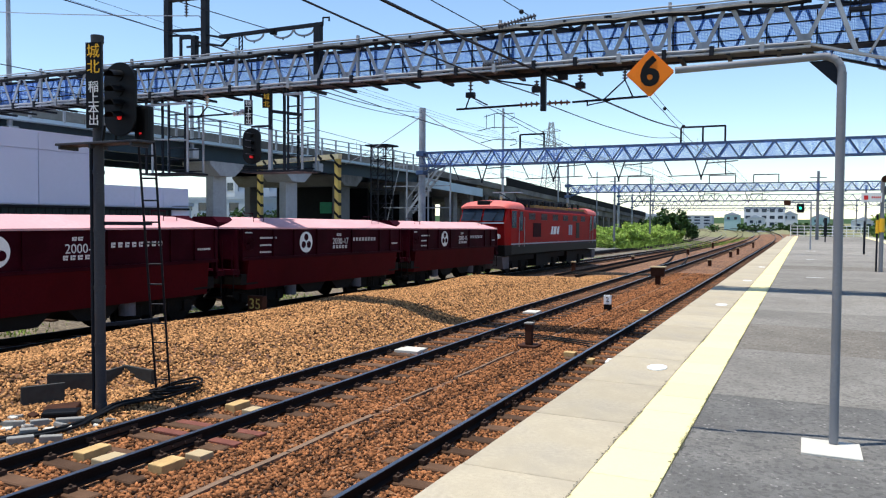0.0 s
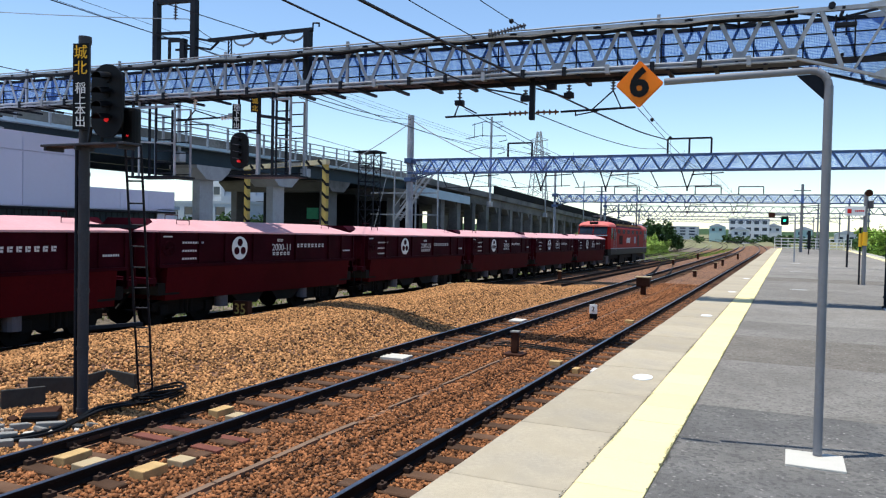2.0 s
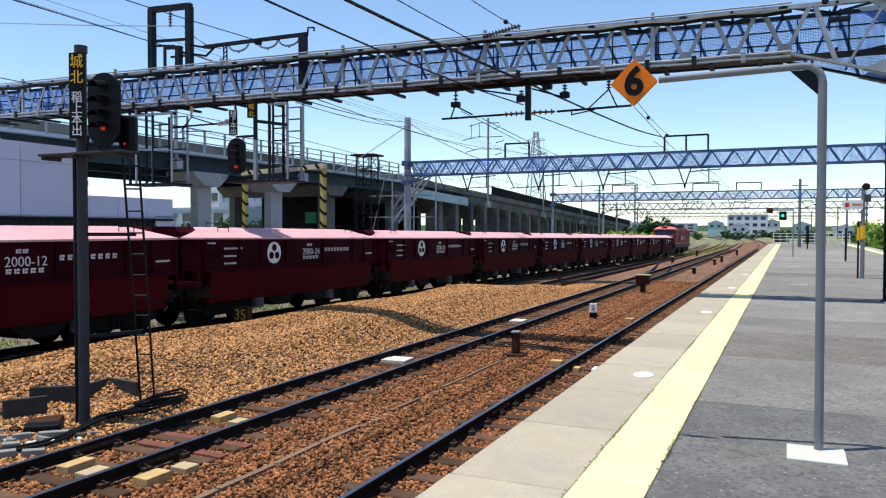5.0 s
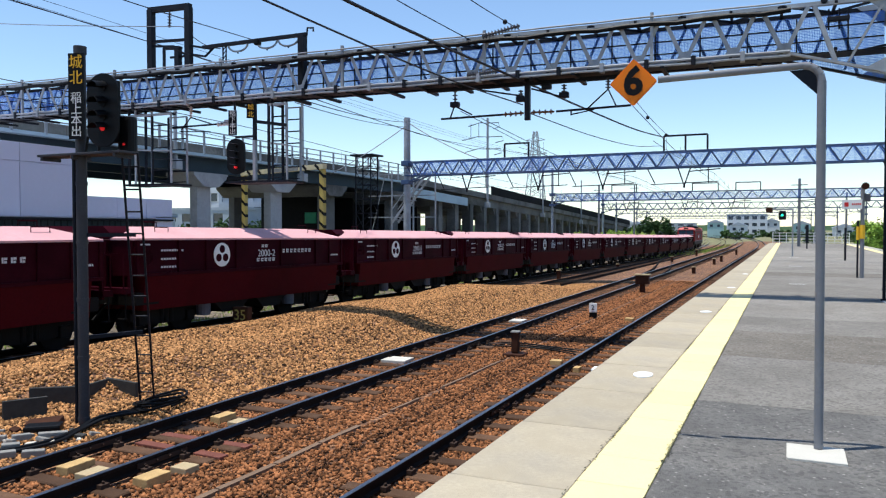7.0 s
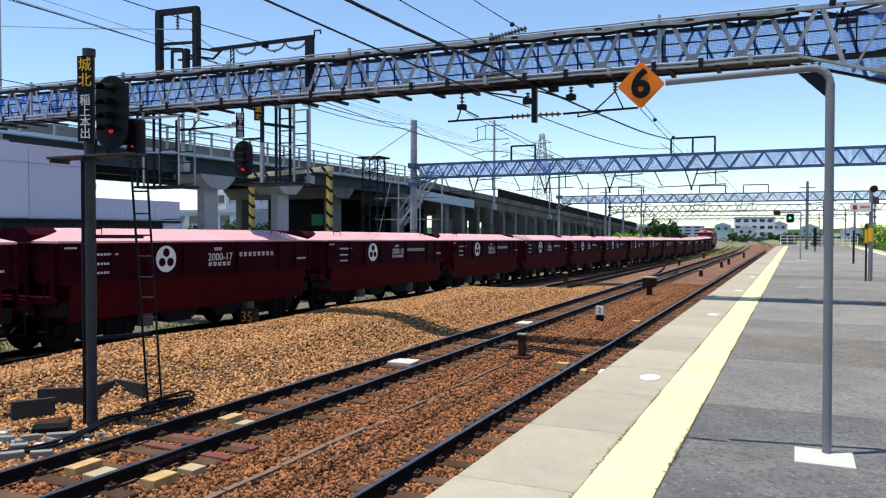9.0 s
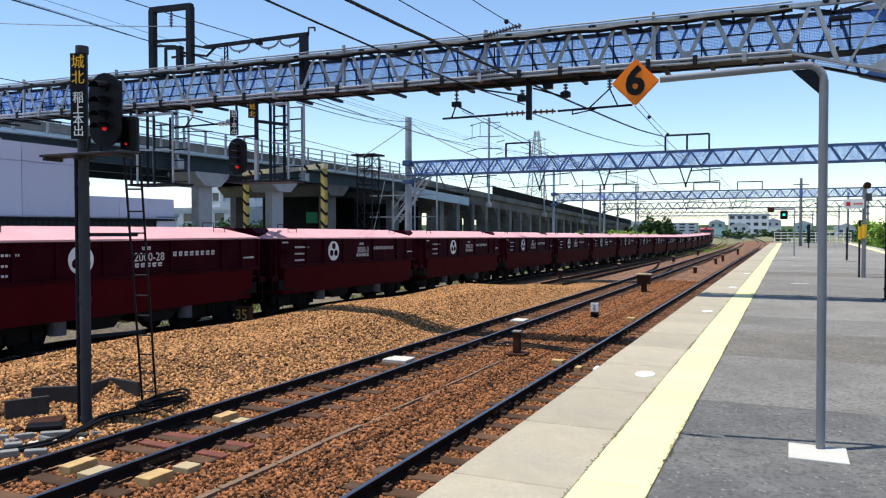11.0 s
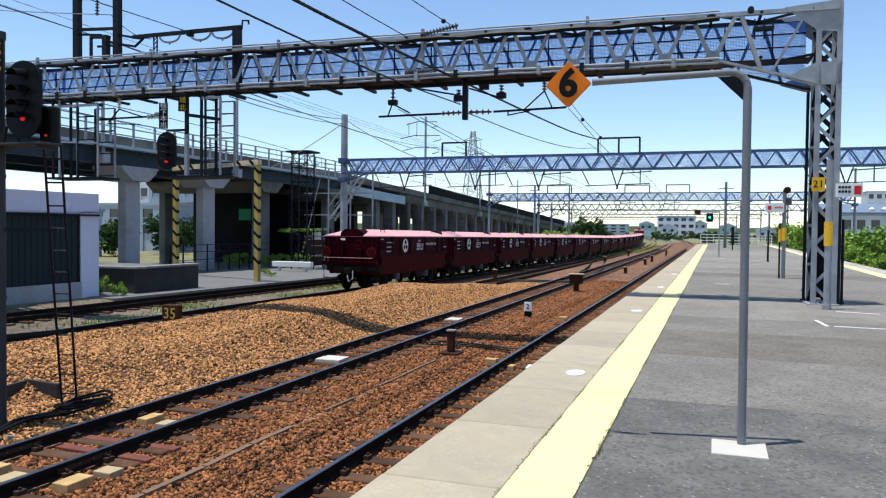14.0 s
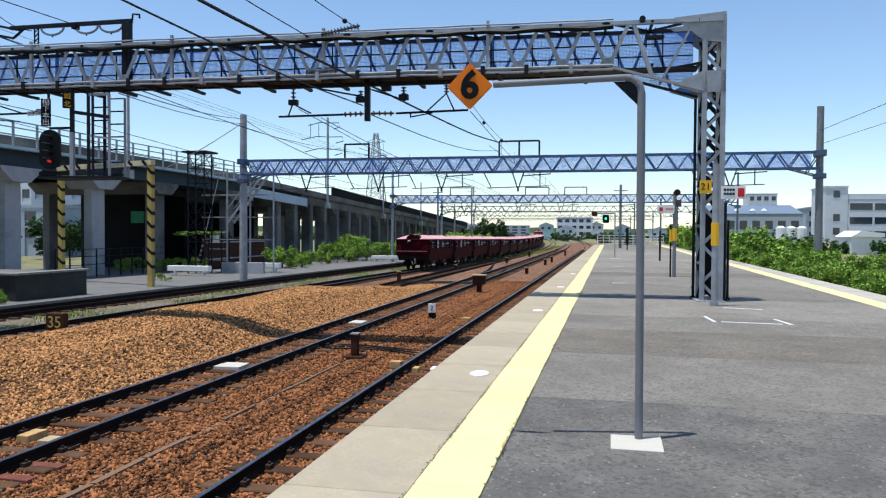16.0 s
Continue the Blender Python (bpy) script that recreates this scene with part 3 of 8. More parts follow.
def blue_gantry(y, xl, xr, zb, zt, x_step, post_w, tops, zbase, label):
    """A farther portal: a flat blue truss between two posts that rise above it."""
    g = thing("catenary_gantry", label, "gantry", group="blue gantries over the tracks")
    for yy in (y - 0.3, y + 0.3):
        for z in (zb, zt):
            bm = bmesh.new()
            bar(bm, (xl, yy, z), (xr, yy, z), 0.08, 0.085)
            part("chord", bm, M["blue"], g)
        lattice(g, M["blue"], xl + 0.4, xr - 0.4, yy, zb, zt, int((xr - xl - 0.8) / x_step), 0.06, 0, y < 60)
    bm = bmesh.new()
    n = int((xr - xl) / 1.6)
    for i in range(n + 1):
        x = xl + (xr - xl) * i / n
        bar(bm, (x, y - 0.3, zt), (x + 0.8 if i < n else x, y + 0.3, zt), 0.05, 0.05)
        bar(bm, (x, y - 0.3, zb), (x, y + 0.3, zb), 0.05, 0.05)
    part("cross_bracing", bm, M["blue"], g, kind="stuff")
    if y < 100:
        bm = bmesh.new()
        st = 0.05 if y < 60 else 0.09
        for i in range(int((xr - xl - 0.6) / st)):
            bar(bm, (xl + 0.3 + i * st, y + 0.22, zb), (xl + 0.3 + i * st, y + 0.22, zt), st * 0.3, st * 0.3)
        for i in range(int((zt - zb) / st)):
            bar(bm, (xl + 0.3, y + 0.24, zb + i * st), (xr - 0.3, y + 0.24, zb + i * st), st * 0.3, st * 0.3)
        part("safety_net", bm, M["net"], g, "fine blue safety netting", kind="stuff")
    for x, top, zz, sgn in ((xl, tops[0], zbase[0], 1), (xr, tops[1], zbase[1], -1)):
        bm = bmesh.new()
        rod(bm, (x, y, zz), (x, y, top), post_w * (0.72 if sgn < 0 else 0.9), 12, post_w * (0.62 if sgn < 0 else 0.75))
        part("post", bm, M["pole"] if sgn < 0 else M["galv"], g, "round grey concrete post", smooth=True)
        bm = bmesh.new()
        soft_box(bm, x - 0.24, x + 0.24, y - 0.36, y + 0.36, zt - 0.22, zt + 0.10, 0.02)
        soft_box(bm, x - 0.24, x + 0.24, y - 0.36, y + 0.36, zb - 0.52, zb - 0.26, 0.02)
        for yy in (y - 0.3, y + 0.3):
            bar(bm, (x, yy, zb - 0.42), (x + sgn * 1.45, yy, zb), 0.06, 0.10, (0, 1, 0))
            bar(bm, (x, yy, zt), (x + sgn * 0.62, yy, zb - 0.22), 0.05, 0.06, (0, 1, 0))
        part("bracket", bm, M["blue"], g)
    return g


blue_gantry(41.6, -21.4, 10.27, 5.98, 6.80, 0.54, 0.27, (9.55, 9.1), (-0.5, 0.2), "blue truss gantry on round posts over the tracks")

# ---- the goods train ----
SPEED, PITCH = 13.92, 10.04
WAGON_1, LOCO_AT = 30.99, 46.35
R_WHEEL = 0.43


def wheelset(parent, y):
    bm = bmesh.new()
    rod(bm, (-0.75, 0, 0), (0.75, 0, 0), 0.07, 10)
    ob = part("wheelset", bm, M["bogie"], parent)
    ob.matrix_basis = pose(0, y, R_WHEEL)
    for s in (-1, 1):
        bm = bmesh.new()
        rod(bm, (s * 0.50, 0, 0), (s * 0.535, 0, 0), R_WHEEL + 0.028, 24)
        rod(bm, (s * 0.535, 0, 0), (s * 0.63, 0, 0), R_WHEEL, 24)
        for k in range(3):
            a = k * math.tau / 3
            rod(bm, (s * 0.62, 0.2 * math.cos(a), 0.2 * math.sin(a)), (s * 0.65, 0.2 * math.cos(a), 0.2 * math.sin(a)), 0.06, 8)
        part("wheel", bm, M["bogie"], ob, "dark steel wheel")
    return ob


def bogie(parent, y, axles, name="bogie"):
    bm = bmesh.new()
    span = max(axles) - min(axles)
    for s in (-1, 1):
        x = s * 0.82
        prism(bm, [(y - span / 2 - 0.35, 0.42), (y - span / 2 - 0.35, 0.62), (y - 0.5, 0.78), (y + 0.5, 0.78), (y + span / 2 + 0.35, 0.62), (y + span / 2 + 0.35, 0.42), (y + 0.4, 0.30), (y - 0.4, 0.30)], "x", x - 0.06, x + 0.06)
        for a in axles:
            soft_box(bm, x - 0.10, x + 0.13, y + a - 0.14, y + a + 0.14, 0.30, 0.58, 0.03)
        for d in (-0.16, 0.0, 0.16):
            rod(bm, (x + s * 0.05, y + d, 0.33), (x + s * 0.05, y + d, 0.70), 0.065, 10)
    box(bm, -0.9, 0.9, y - 0.2, y + 0.2, 0.5, 0.74)
    return part(name, bm, M["bogie"], parent, "black cast bogie frame with springs")


def coupler(parent, y0, y1):
    bm = bmesh.new()
    bar(bm, (0, y0, 0.88), (0, y1, 0.88), 0.16, 0.2)
    s = 1 if y1 > y0 else -1
    soft_box(bm, -0.16, 0.16, min(y1, y1 - s * 0.28), max(y1, y1 - s * 0.28), 0.74, 1.02, 0.04)
    bar(bm, (0.3, y0, 0.9), (0.34, y1 - s * 0.1, 0.5), 0.05, 0.05)
    part("coupler", bm, M["bogie"], parent)


def wagon(number):
    w = thing("hopper_wagon", "maroon hopper wagon with sunlit dusty pink roof and white emblem", "freight wagon", group="hopper wagons of the train")
    hw, L, yc = 1.35, 4.55, -1.55
    bm = bmesh.new()
    box(bm, -hw, hw, -L, L, 1.57, 2.42)
    part("upper_body", bm, M["maroon"], w)
    bm = bmesh.new()
    prism(bm, [(-hw - 0.02, 1.565), (hw + 0.02, 1.565), (hw - 0.02, 1.20), (hw - 0.07, 0.72), (-hw + 0.07, 0.72), (-hw + 0.02, 1.20)], "y", -L + 0.30, L - 0.30)
    part("hopper", bm, M["maroon_lo"], w, "lower hopper side, lightened for light off the ballast")
    bm = bmesh.new()
    prof = [(-hw - 0.03, 2.425), (-hw - 0.03, 2.47), (-0.62, 2.76), (0.62, 2.76), (hw + 0.03, 2.47), (hw + 0.03, 2.425)]
    n = 4
    rings = []
    for y, k in ((-L - 0.02, 0.0), (-L + 0.95, 1.0), (L - 0.95, 1.0), (L + 0.02, 0.0)):
        rings.append([bm.verts.new((x, y, 2.425 + (z - 2.425) * (k if z > 2.5 else 1) + (0.045 if z > 2.5 and k == 0 else 0))) for x, z in prof])
    for r, s in zip(rings, rings[1:]):
        for k in range(6):
            bm.faces.new((r[k], r[(k + 1) % 6], s[(k + 1) % 6], s[k]))
    bm.faces.new(rings[0][::-1])
    bm.faces.new(rings[-1])
    part("roof_cover", bm, M["pink"], w, "sunlit dusty pink sloping cover")
    for s in (-1, 1):
        for x in (0.55, 0.95):
            bm = bmesh.new()
            z = 2.78 - 0.40 * (x - 0.62 if x > 0.62 else 0)
            tube(bm, [(x, s * 3.55, z - 0.05), (x, s * 3.55, z + 0.10), (x, s * 3.1, z + 0.10), (x, s * 3.1, z - 0.05)], 0.014)
            part("grab_rail", bm, M["maroon"], w)
        bm = bmesh.new()
        prism(bm, [(-0.55, 2.44), (-0.55, 2.60), (-0.34, 2.765), (0.34, 2.765), (0.55, 2.60), (0.55, 2.44)], "y", s * (L - 0.32) - 0.36, s * (L - 0.32) + 0.36)
        part("roof_end", bm, M["maroon"], w)
        # end frame with posts, step and handrails
        bm = bmesh.new()
        y = s * (L + 0.03)
        for x in (-1.25, -0.45, 0.45, 1.25):
            box(bm, x - 0.05, x + 0.05, min(y, y + s * 0.07), max(y, y + s * 0.07), 1.1, 2.40)
        box(bm, -1.34, 1.34, min(y, y + s * 0.28), max(y, y + s * 0.28), 1.16, 1.30)
        part("end_frame", bm, M["maroon"], w)
        bm = bmesh.new()
        box(bm, -1.3, 1.3, s * (L - 0.42) - 0.36, s * (L - 0.42) + 0.36, 0.86, 1.16)
        part("end_sill", bm, M["bogie"], w)
        for x in (-1.28, 1.28):
            bm = bmesh.new()
            bar(bm, (x, y + s * 0.2, 0.55), (x, y + s * 0.2, 1.2), 0.025, 0.025)
            bar(bm, (x - 0.2 * x / 1.28, y + s * 0.2, 0.57), (x, y + s * 0.2, 0.57), 0.12, 0.03)
            part("step", bm, M["bogie"], w)
        bm = bmesh.new()
        bar(bm, (-1.28, y + s * 0.26, 1.2), (-1.28, y + s * 0.26, 2.1), 0.025, 0.025)
        bar(bm, (-1.28, y + s * 0.26, 2.1), (1.28, y + s * 0.26, 2.1), 0.025, 0.025)
        bar(bm, (1.28, y + s * 0.26, 2.1), (1.28, y + s * 0.26, 1.2), 0.025, 0.025)
        part("handrail", bm, M["maroon"], w, "thin maroon handrail")
        coupler(w, s * (L - 0.1), s * 5.0)
        b = bogie(w, s * 3.1, (-0.82, 0.82))
        for a in (-0.82, 0.82):
            wheelset(b, s * 3.1 + a)
        for x in (-1.02, 1.02):
            bm = bmesh.new()
            rod(bm, (x, s * 1.9, 0.40), (x, s * 1.9, 0.82), 0.19, 14)
            part("air_cylinder", bm, M["cyl"], w, "grey brake cylinder")
        bm = bmesh.new()
        prism(bm, [(s * 0.15, 0.74), (s * 1.65, 0.74), (s * 1.25, 0.42), (s * 0.5, 0.42)], "x", -1.15, 1.15)
        part("chute", bm, M["bogie"], w, "black discharge chute")
    # hand-brake wheel on the end by the ladder
    bm = bmesh.new()
    for k in range(18):
        a, b = k * math.tau / 18, (k + 1) * math.tau / 18
        c = Vector((1.42, -L + 0.28, 2.02))
        rod(bm, c + Vector((0, 0.19 * math.cos(a), 0.19 * math.sin(a))), c + Vector((0, 0.19 * math.cos(b), 0.19 * math.sin(b))), 0.016, 6)
    for a in (0.4, 0.4 + math.pi / 2):
        rod(bm, (1.42, -L + 0.28 - 0.19 * math.cos(a), 2.02 - 0.19 * math.sin(a)), (1.42, -L + 0.28 + 0.19 * math.cos(a), 2.02 + 0.19 * math.sin(a)), 0.012, 6)
    rod(bm, (1.3, -L + 0.28, 2.02), (1.44, -L + 0.28, 2.02), 0.03, 8)
    part("brake_wheel", bm, M["maroon"], w)
    for s in (-1, 1):
        for y in (-4.49, -3.15, -2.15, -0.95, 1.09, 2.95, 3.75, 4.49):
            bm = bmesh.new()
            box(bm, min(s * hw, s * (hw + 0.045)), max(s * hw, s * (hw + 0.045)), y - 0.04, y + 0.04, 1.60, 2.42)
            part("rib", bm, M["maroon"], w)
        bm = bmesh.new()
        box(bm, min(s * hw, s * (hw + 0.06)), max(s * hw, s * (hw + 0.06)), -L, L, 1.545, 1.625)
        part("waist_rail", bm, M["maroon"], w)
    side = hw + 0.004
    bm = bmesh.new()
    disc(bm, (side + 0.01, yc, 2.02), 0.325, (1, 0, 0), 0.012, 32)
    em = part("emblem", bm, M["white"], w, "round white emblem with three dark ovals")
    for k in range(3):
        a = math.pi / 2 + k * math.tau / 3
        bm = bmesh.new()
        disc(bm, (side + 0.018, yc + 0.155 * math.cos(a), 2.02 + 0.155 * math.sin(a)), 0.108, (1, 0, 0), 0.006, 16)
        part("emblem_oval", bm, M["maroon"], em, "dark oval")
    # small bars for the unreadable stencils
    bm = bmesh.new()

    def strip(y0, y1, z, h, gap=0.03, unit=0.1):
        y = y0
        while y < y1 - 0.02:
            e = min(y + unit - gap, y1)
            if h < 0.07:
                box(bm, side + 0.002, side + 0.007, y, e, z - h / 2, z + h / 2)
            else:
                q = y + (e - y) * 0.32
                box(bm, side + 0.002, side + 0.007, y, q, z - h / 2, z + h / 2)
                box(bm, side + 0.002, side + 0.007, q + 0.012, e, z + h * 0.08, z + h / 2)
                box(bm, side + 0.002, side + 0.007, q + 0.012, e - 0.01, z - h / 2, z - h * 0.10)
            y += unit
    strip(yc + 2.72, yc + 4.28, 2.08, 0.115, 0.08, 0.197)
    strip(yc + 1.72, yc + 2.02, 2.24, 0.08, 0.03, 0.15)
    strip(yc + 1.50, yc + 2.40, 1.84, 0.10, 0.06, 0.18)
    for z in (2.17, 1.96, 1.76):
        strip(yc - 2.2, yc - 1.7 + 0.25 * (z > 2), z, 0.05, 0.03, 0.09)
    strip(3.85, 4.3, 1.90, 0.05, 0.02, 0.07)
    strip(-4.40, -4.1, 2.32, 0.035, 0.0, 0.4)
    part("stencil", bm, M["stencil_white"], w, "white stencilled marks", kind="stuff")
    t = letters("2000-%d" % number, 0.29, M["stencil_white"], w, pose(side + 0.004, yc + 1.95, 2.02, 90, 0, 90), "wagon_number")
    return w


NUMBERS = (16, 17, 8, 35, 11, 33, 19, 36, 24, 12, 5, 2, 31, 15, 17, 21, 3, 28, 38, 41)


def insulator_stack(bm, p, h):
    """A short ribbed post insulator standing at p."""
    p = Vector(p)
    for k in range(4):
        rod(bm, p + Vector((0, 0, h * k / 4)), p + Vector((0, 0, h * (k + 1) / 4)), 0.085, 8, 0.05)


def locomotive():
    o = thing("electric_locomotive", "red electric locomotive with salmon cab roofs and roof gear", "locomotive")
    hw, L = 1.43, 9.0
    bm = bmesh.new()
    prism(bm, [(-hw, 1.10), (-hw, 3.44), (-hw + 0.22, 3.62), (hw - 0.22, 3.62), (hw, 3.44), (hw, 1.10)], "y", -L + 0.1, L - 0.1)
    for s in (-1, 1):
        # raked cab ends
        y0 = s * (L - 0.1)
        def end(d, k):
            return [bm.verts.new((x * k, y0 + s * d[i], z)) for i, (x, z) in enumerate(((-hw, 1.10), (-hw, 2.70), (-hw + 0.1, 3.60), (hw - 0.1, 3.60), (hw, 2.70), (hw, 1.10)))]
        a, b = end((0, 0, 0, 0, 0, 0), 1.0), end((0.55, 0.72, 0.22, 0.22, 0.72, 0.55), 0.9)
        for k in range(6):
            bm.faces.new((a[k], a[(k + 1) % 6], b[(k + 1) % 6], b[k]))
        bm.faces.new(b)
    body = part("body", bm, M["red"], o)
    bm = bmesh.new()
    prism(bm, [(-hw + 0.05, 3.50), (-hw + 0.30, 3.68), (hw - 0.30, 3.68), (hw - 0.05, 3.50)], "y", -7.2, 7.2)
    part("roof", bm, M["maroon"], o, "dark red middle roof")
    for s in (-1, 1):
        # rounded cab roof: rings along the cab, low at the front edge
        bm = bmesh.new()
        rings = []
        for u, top, w in ((6.7, 3.98, 0.98), (8.2, 3.99, 1.0), (8.9, 3.92, 0.99), (9.25, 3.80, 0.95), (9.38, 3.66, 0.90)):
            rings.append([bm.verts.new((1.40 * w * math.copysign(abs(math.cos(a)) ** 0.6, math.cos(a)), s * u, 3.52 + (top - 3.52) * math.sin(a) ** 0.7)) for a in [math.pi * k / 12 for k in range(13)]])
        for r, q in zip(rings, rings[1:]):
            for k in range(12):
                bm.faces.new((r[k], r[k + 1], q[k + 1], q[k]))
            bm.faces.new((r[12], r[0], q[0], q[12]))
        bm.faces.new(rings[0])
        bm.faces.new(rings[-1][::-1])
        dome = part("cab_roof", bm, M["red_roof"], o, "salmon-red rounded cab roof", smooth=True)
        bm = bmesh.new()
        soft_box(bm, -0.36, 0.36, s * 9.12 - 0.22, s * 9.12 + 0.22, 3.70, 3.93, 0.04)
        part("lamp_housing", bm, M["black"], dome, "black recessed lamp housing")
        for x in (-0.62, 0.62):
            bm = bmesh.new()
            y0 = s * (L - 0.1)
            v = [bm.verts.new(p) for p in ((x - 0.57, y0 + s * 0.68, 2.86), (x + 0.57, y0 + s * 0.68, 2.86), (x + 0.57, y0 + s * 0.33, 3.54), (x - 0.57, y0 + s * 0.33, 3.54))]
            f = bm.faces.new(v)
            bmesh.ops.solidify(bm, geom=[f], thickness=0.05)
            part("windscreen", bm, M["glass"], body, "dark reflecting windscreen")
            bm = bmesh.new()
            rod(bm, (x, y0 + s * 0.76, 2.84), (x + 0.25, y0 + s * 0.50, 3.35), 0.015, 5)
            part("wiper", bm, M["black"], body)
        bm = bmesh.new()
        box(bm, -1.26, 1.26, s * 9.60 - 0.03, s * 9.60 + 0.05, 2.72, 2.79)
        part("cab_band", bm, M["far_grey"], body, "pale band under the windscreens")
        bm = bmesh.new()
        lo = [bm.verts.new((x, s * y, 1.06)) for x, y in ((-1.45, 8.9), (-1.31, 9.51), (1.31, 9.51), (1.45, 8.9))]
        hi = [bm.verts.new((x, s * y, 1.60)) for x, y in ((-1.45, 8.9), (-1.31, 9.55), (1.31, 9.55), (1.45, 8.9))]
        for k in range(4):
            bm.faces.new((lo[k], lo[(k + 1) % 4], hi[(k + 1) % 4], hi[k]))
        bm.faces.new(lo[::-1])
        bm.faces.new(hi)
        part("nose_band", bm, M["black"], body, "black lower nose band")
        for x in (-0.9, 0.9):
            bm = bmesh.new()
            disc(bm, (x, s * 9.5, 2.05), 0.13, (0, 1, 0), 0.2, 16)
            part("headlight", bm, M["white"], body)
        bm = bmesh.new()
        prism(bm, [(s * 8.6, 0.35), (s * 9.45, 0.35), (s * 9.62, 1.0), (s * 8.6, 1.0)], "x", -1.2, 1.2)
        part("skirt", bm, M["grey_box"], o, "grey snowplough skirt")
        coupler(o, s * 9.3, s * 10.05)
        # cab side window and door
        for sx in (-1, 1):
            for ya, yb, za, zb, mk, nm in ((8.15, 8.85, 2.50, 3.42, "glass", "cab_window"), (7.05, 7.75, 1.80, 3.46, "red", "cab_door"), (7.15, 7.65, 2.35, 3.40, "glass", "door_window")):
                bm = bmesh.new()
                x = sx * (hw + (0.006 if nm != "door_window" else 0.012))
                box(bm, x - 0.008, x + 0.008, min(s * ya, s * yb), max(s * ya, s * yb), za, zb)
                part(nm, bm, M[mk], body)
            bm = bmesh.new()
            for yy in (6.98, 7.82):
                rod(bm, (sx * (hw + 0.05), s * yy, 1.5), (sx * (hw + 0.05), s * yy, 3.1), 0.02, 6)
            part("cab_handrail", bm, M["galv"], body)
    for sx in (-1, 1):
        x = sx * (hw + 0.008)
        bm = bmesh.new()
        box(bm, x - 0.01, x + 0.01, -L + 0.1, L - 0.1, 1.62, 1.68)
        part("stripe", bm, M["far_grey"], body, "pale grey waist stripe")
        bm = bmesh.new()
        box(bm, x - 0.01, x + 0.01, -L + 0.1, L - 0.1, 1.10, 1.60)
        part("sill_band", bm, M["black"], body)
        for i, y in enumerate((-5.6, -3.4, -1.2, 1.0, 3.2, 5.2)):
            bm = bmesh.new()
            box(bm, x - 0.004, x + 0.004, y - 0.55, y + 0.55, 2.98, 3.34)
            lv = part("louvre", bm, M["grey_box"], body, "grey filter louvre")
            bm = bmesh.new()
            for k in range(5):
                box(bm, x - 0.012, x + 0.012, y - 0.55, y + 0.55, 3.0 + k * 0.07, 3.03 + k * 0.07)
            part("louvre_slats", bm, M["maroon"], lv, kind="stuff")
        bm = bmesh.new()
        box(bm, x - 0.01, x + 0.01, -5.4, -4.0, 2.0, 2.80)
        part("dark_panel", bm, M["maroon"], body)
        for k, (ya, yb) in enumerate(((-2.1, -1.75), (-1.6, -1.1), (-0.9, -0.5))):
            bm = bmesh.new()
            prism(bm, [(ya, 2.14), (yb, 2.14), (yb + 0.18, 2.62), (ya + 0.22, 2.62)], "x", x - 0.012, x + 0.012)
            part("side_mark", bm, M["white"], body, "plain white side mark")
        for y in (1.75, 2.2):
            bm = bmesh.new()
            box(bm, x - 0.012, x + 0.012, y, y + 0.34, 2.08, 2.74)
            part("side_mark", bm, M["far_grey"], body, "plain grey side mark")
        bm = bmesh.new()
        box(bm, x - 0.012, x + 0.012, 3.5, 4.3, 1.85, 2.90)
        part("grille", bm, M["black"], body)
    for y, l, h in ((-5.0, 0.5, 0.30), (-3.0, 0.8, 0.22), (-0.8, 0.6, 0.34), (1.6, 0.9, 0.24), (3.9, 0.5, 0.32), (5.6, 0.4, 0.22)):
        bm = bmesh.new()
        soft_box(bm, -0.55, 0.55, y - l, y + l, 3.66, 3.68 + h, 0.03)
        part("roof_box", bm, M["bogie"], o, "dark roof equipment box")
    for y in (-6.2, -4.1, -1.8, 0.4, 2.9, 4.8, 6.2):
        for x in (-0.8, 0.8):
            bm = bmesh.new()
            rod(bm, (x, y, 3.60), (x, y, 4.10), 0.045, 8)
            for z in (3.74, 3.84, 3.94, 4.04):
                rod(bm, (x, y, z), (x, y, z + 0.04), 0.10, 8)
            part("roof_insulator", bm, M["black"], o)
    for i, y in enumerate((-6.1, 0.0, 6.1)):
        b = bogie(o, y, (-1.2, 1.2))
        for a in (-1.2, 1.2):
            wheelset(b, y + a)
    bm = bmesh.new()
    box(bm, -1.25, 1.25, -4.2, -2.0, 0.30, 1.0)
    box(bm, -1.25, 1.25, 2.0, 4.2, 0.30, 1.0)
    box(bm, -1.1, 1.1, -8.5, 8.5, 0.72, 1.03)
    part("underframe", bm, M["bogie"], o)
    # roof gear
    for x in (-0.8, 0.8):
        bm = bmesh.new()
        bar(bm, (x, -6.2, 4.16), (x, 6.4, 4.16), 0.07, 0.06)
        for k in range(9):
            insulator_stack(bm, (x, -5.9 + k * 1.5, 3.66), 0.50)
        part("busbar", bm, M["dark"], o, "dark busbar on ribbed insulators")
    for k in range(10):
        bm = bmesh.new()
        insulator_stack(bm, (-0.3 + 0.5 * (k % 2), -6.0 + k * 1.28, 3.66), 0.62)
        part("roof_insulator", bm, M["dark"] if k % 3 else M["plate"], o, "ribbed roof insulator")
    for y0, y1, z in ((-2.6, -0.8, 4.28), (0.4, 2.4, 4.18), (3.2, 4.4, 4.30)):
        bm = bmesh.new()
        soft_box(bm, -0.5, 0.5, y0, y1, 3.66, z, 0.05)
        part("switch_box", bm, M["dark"], o, "dark roof switch box")
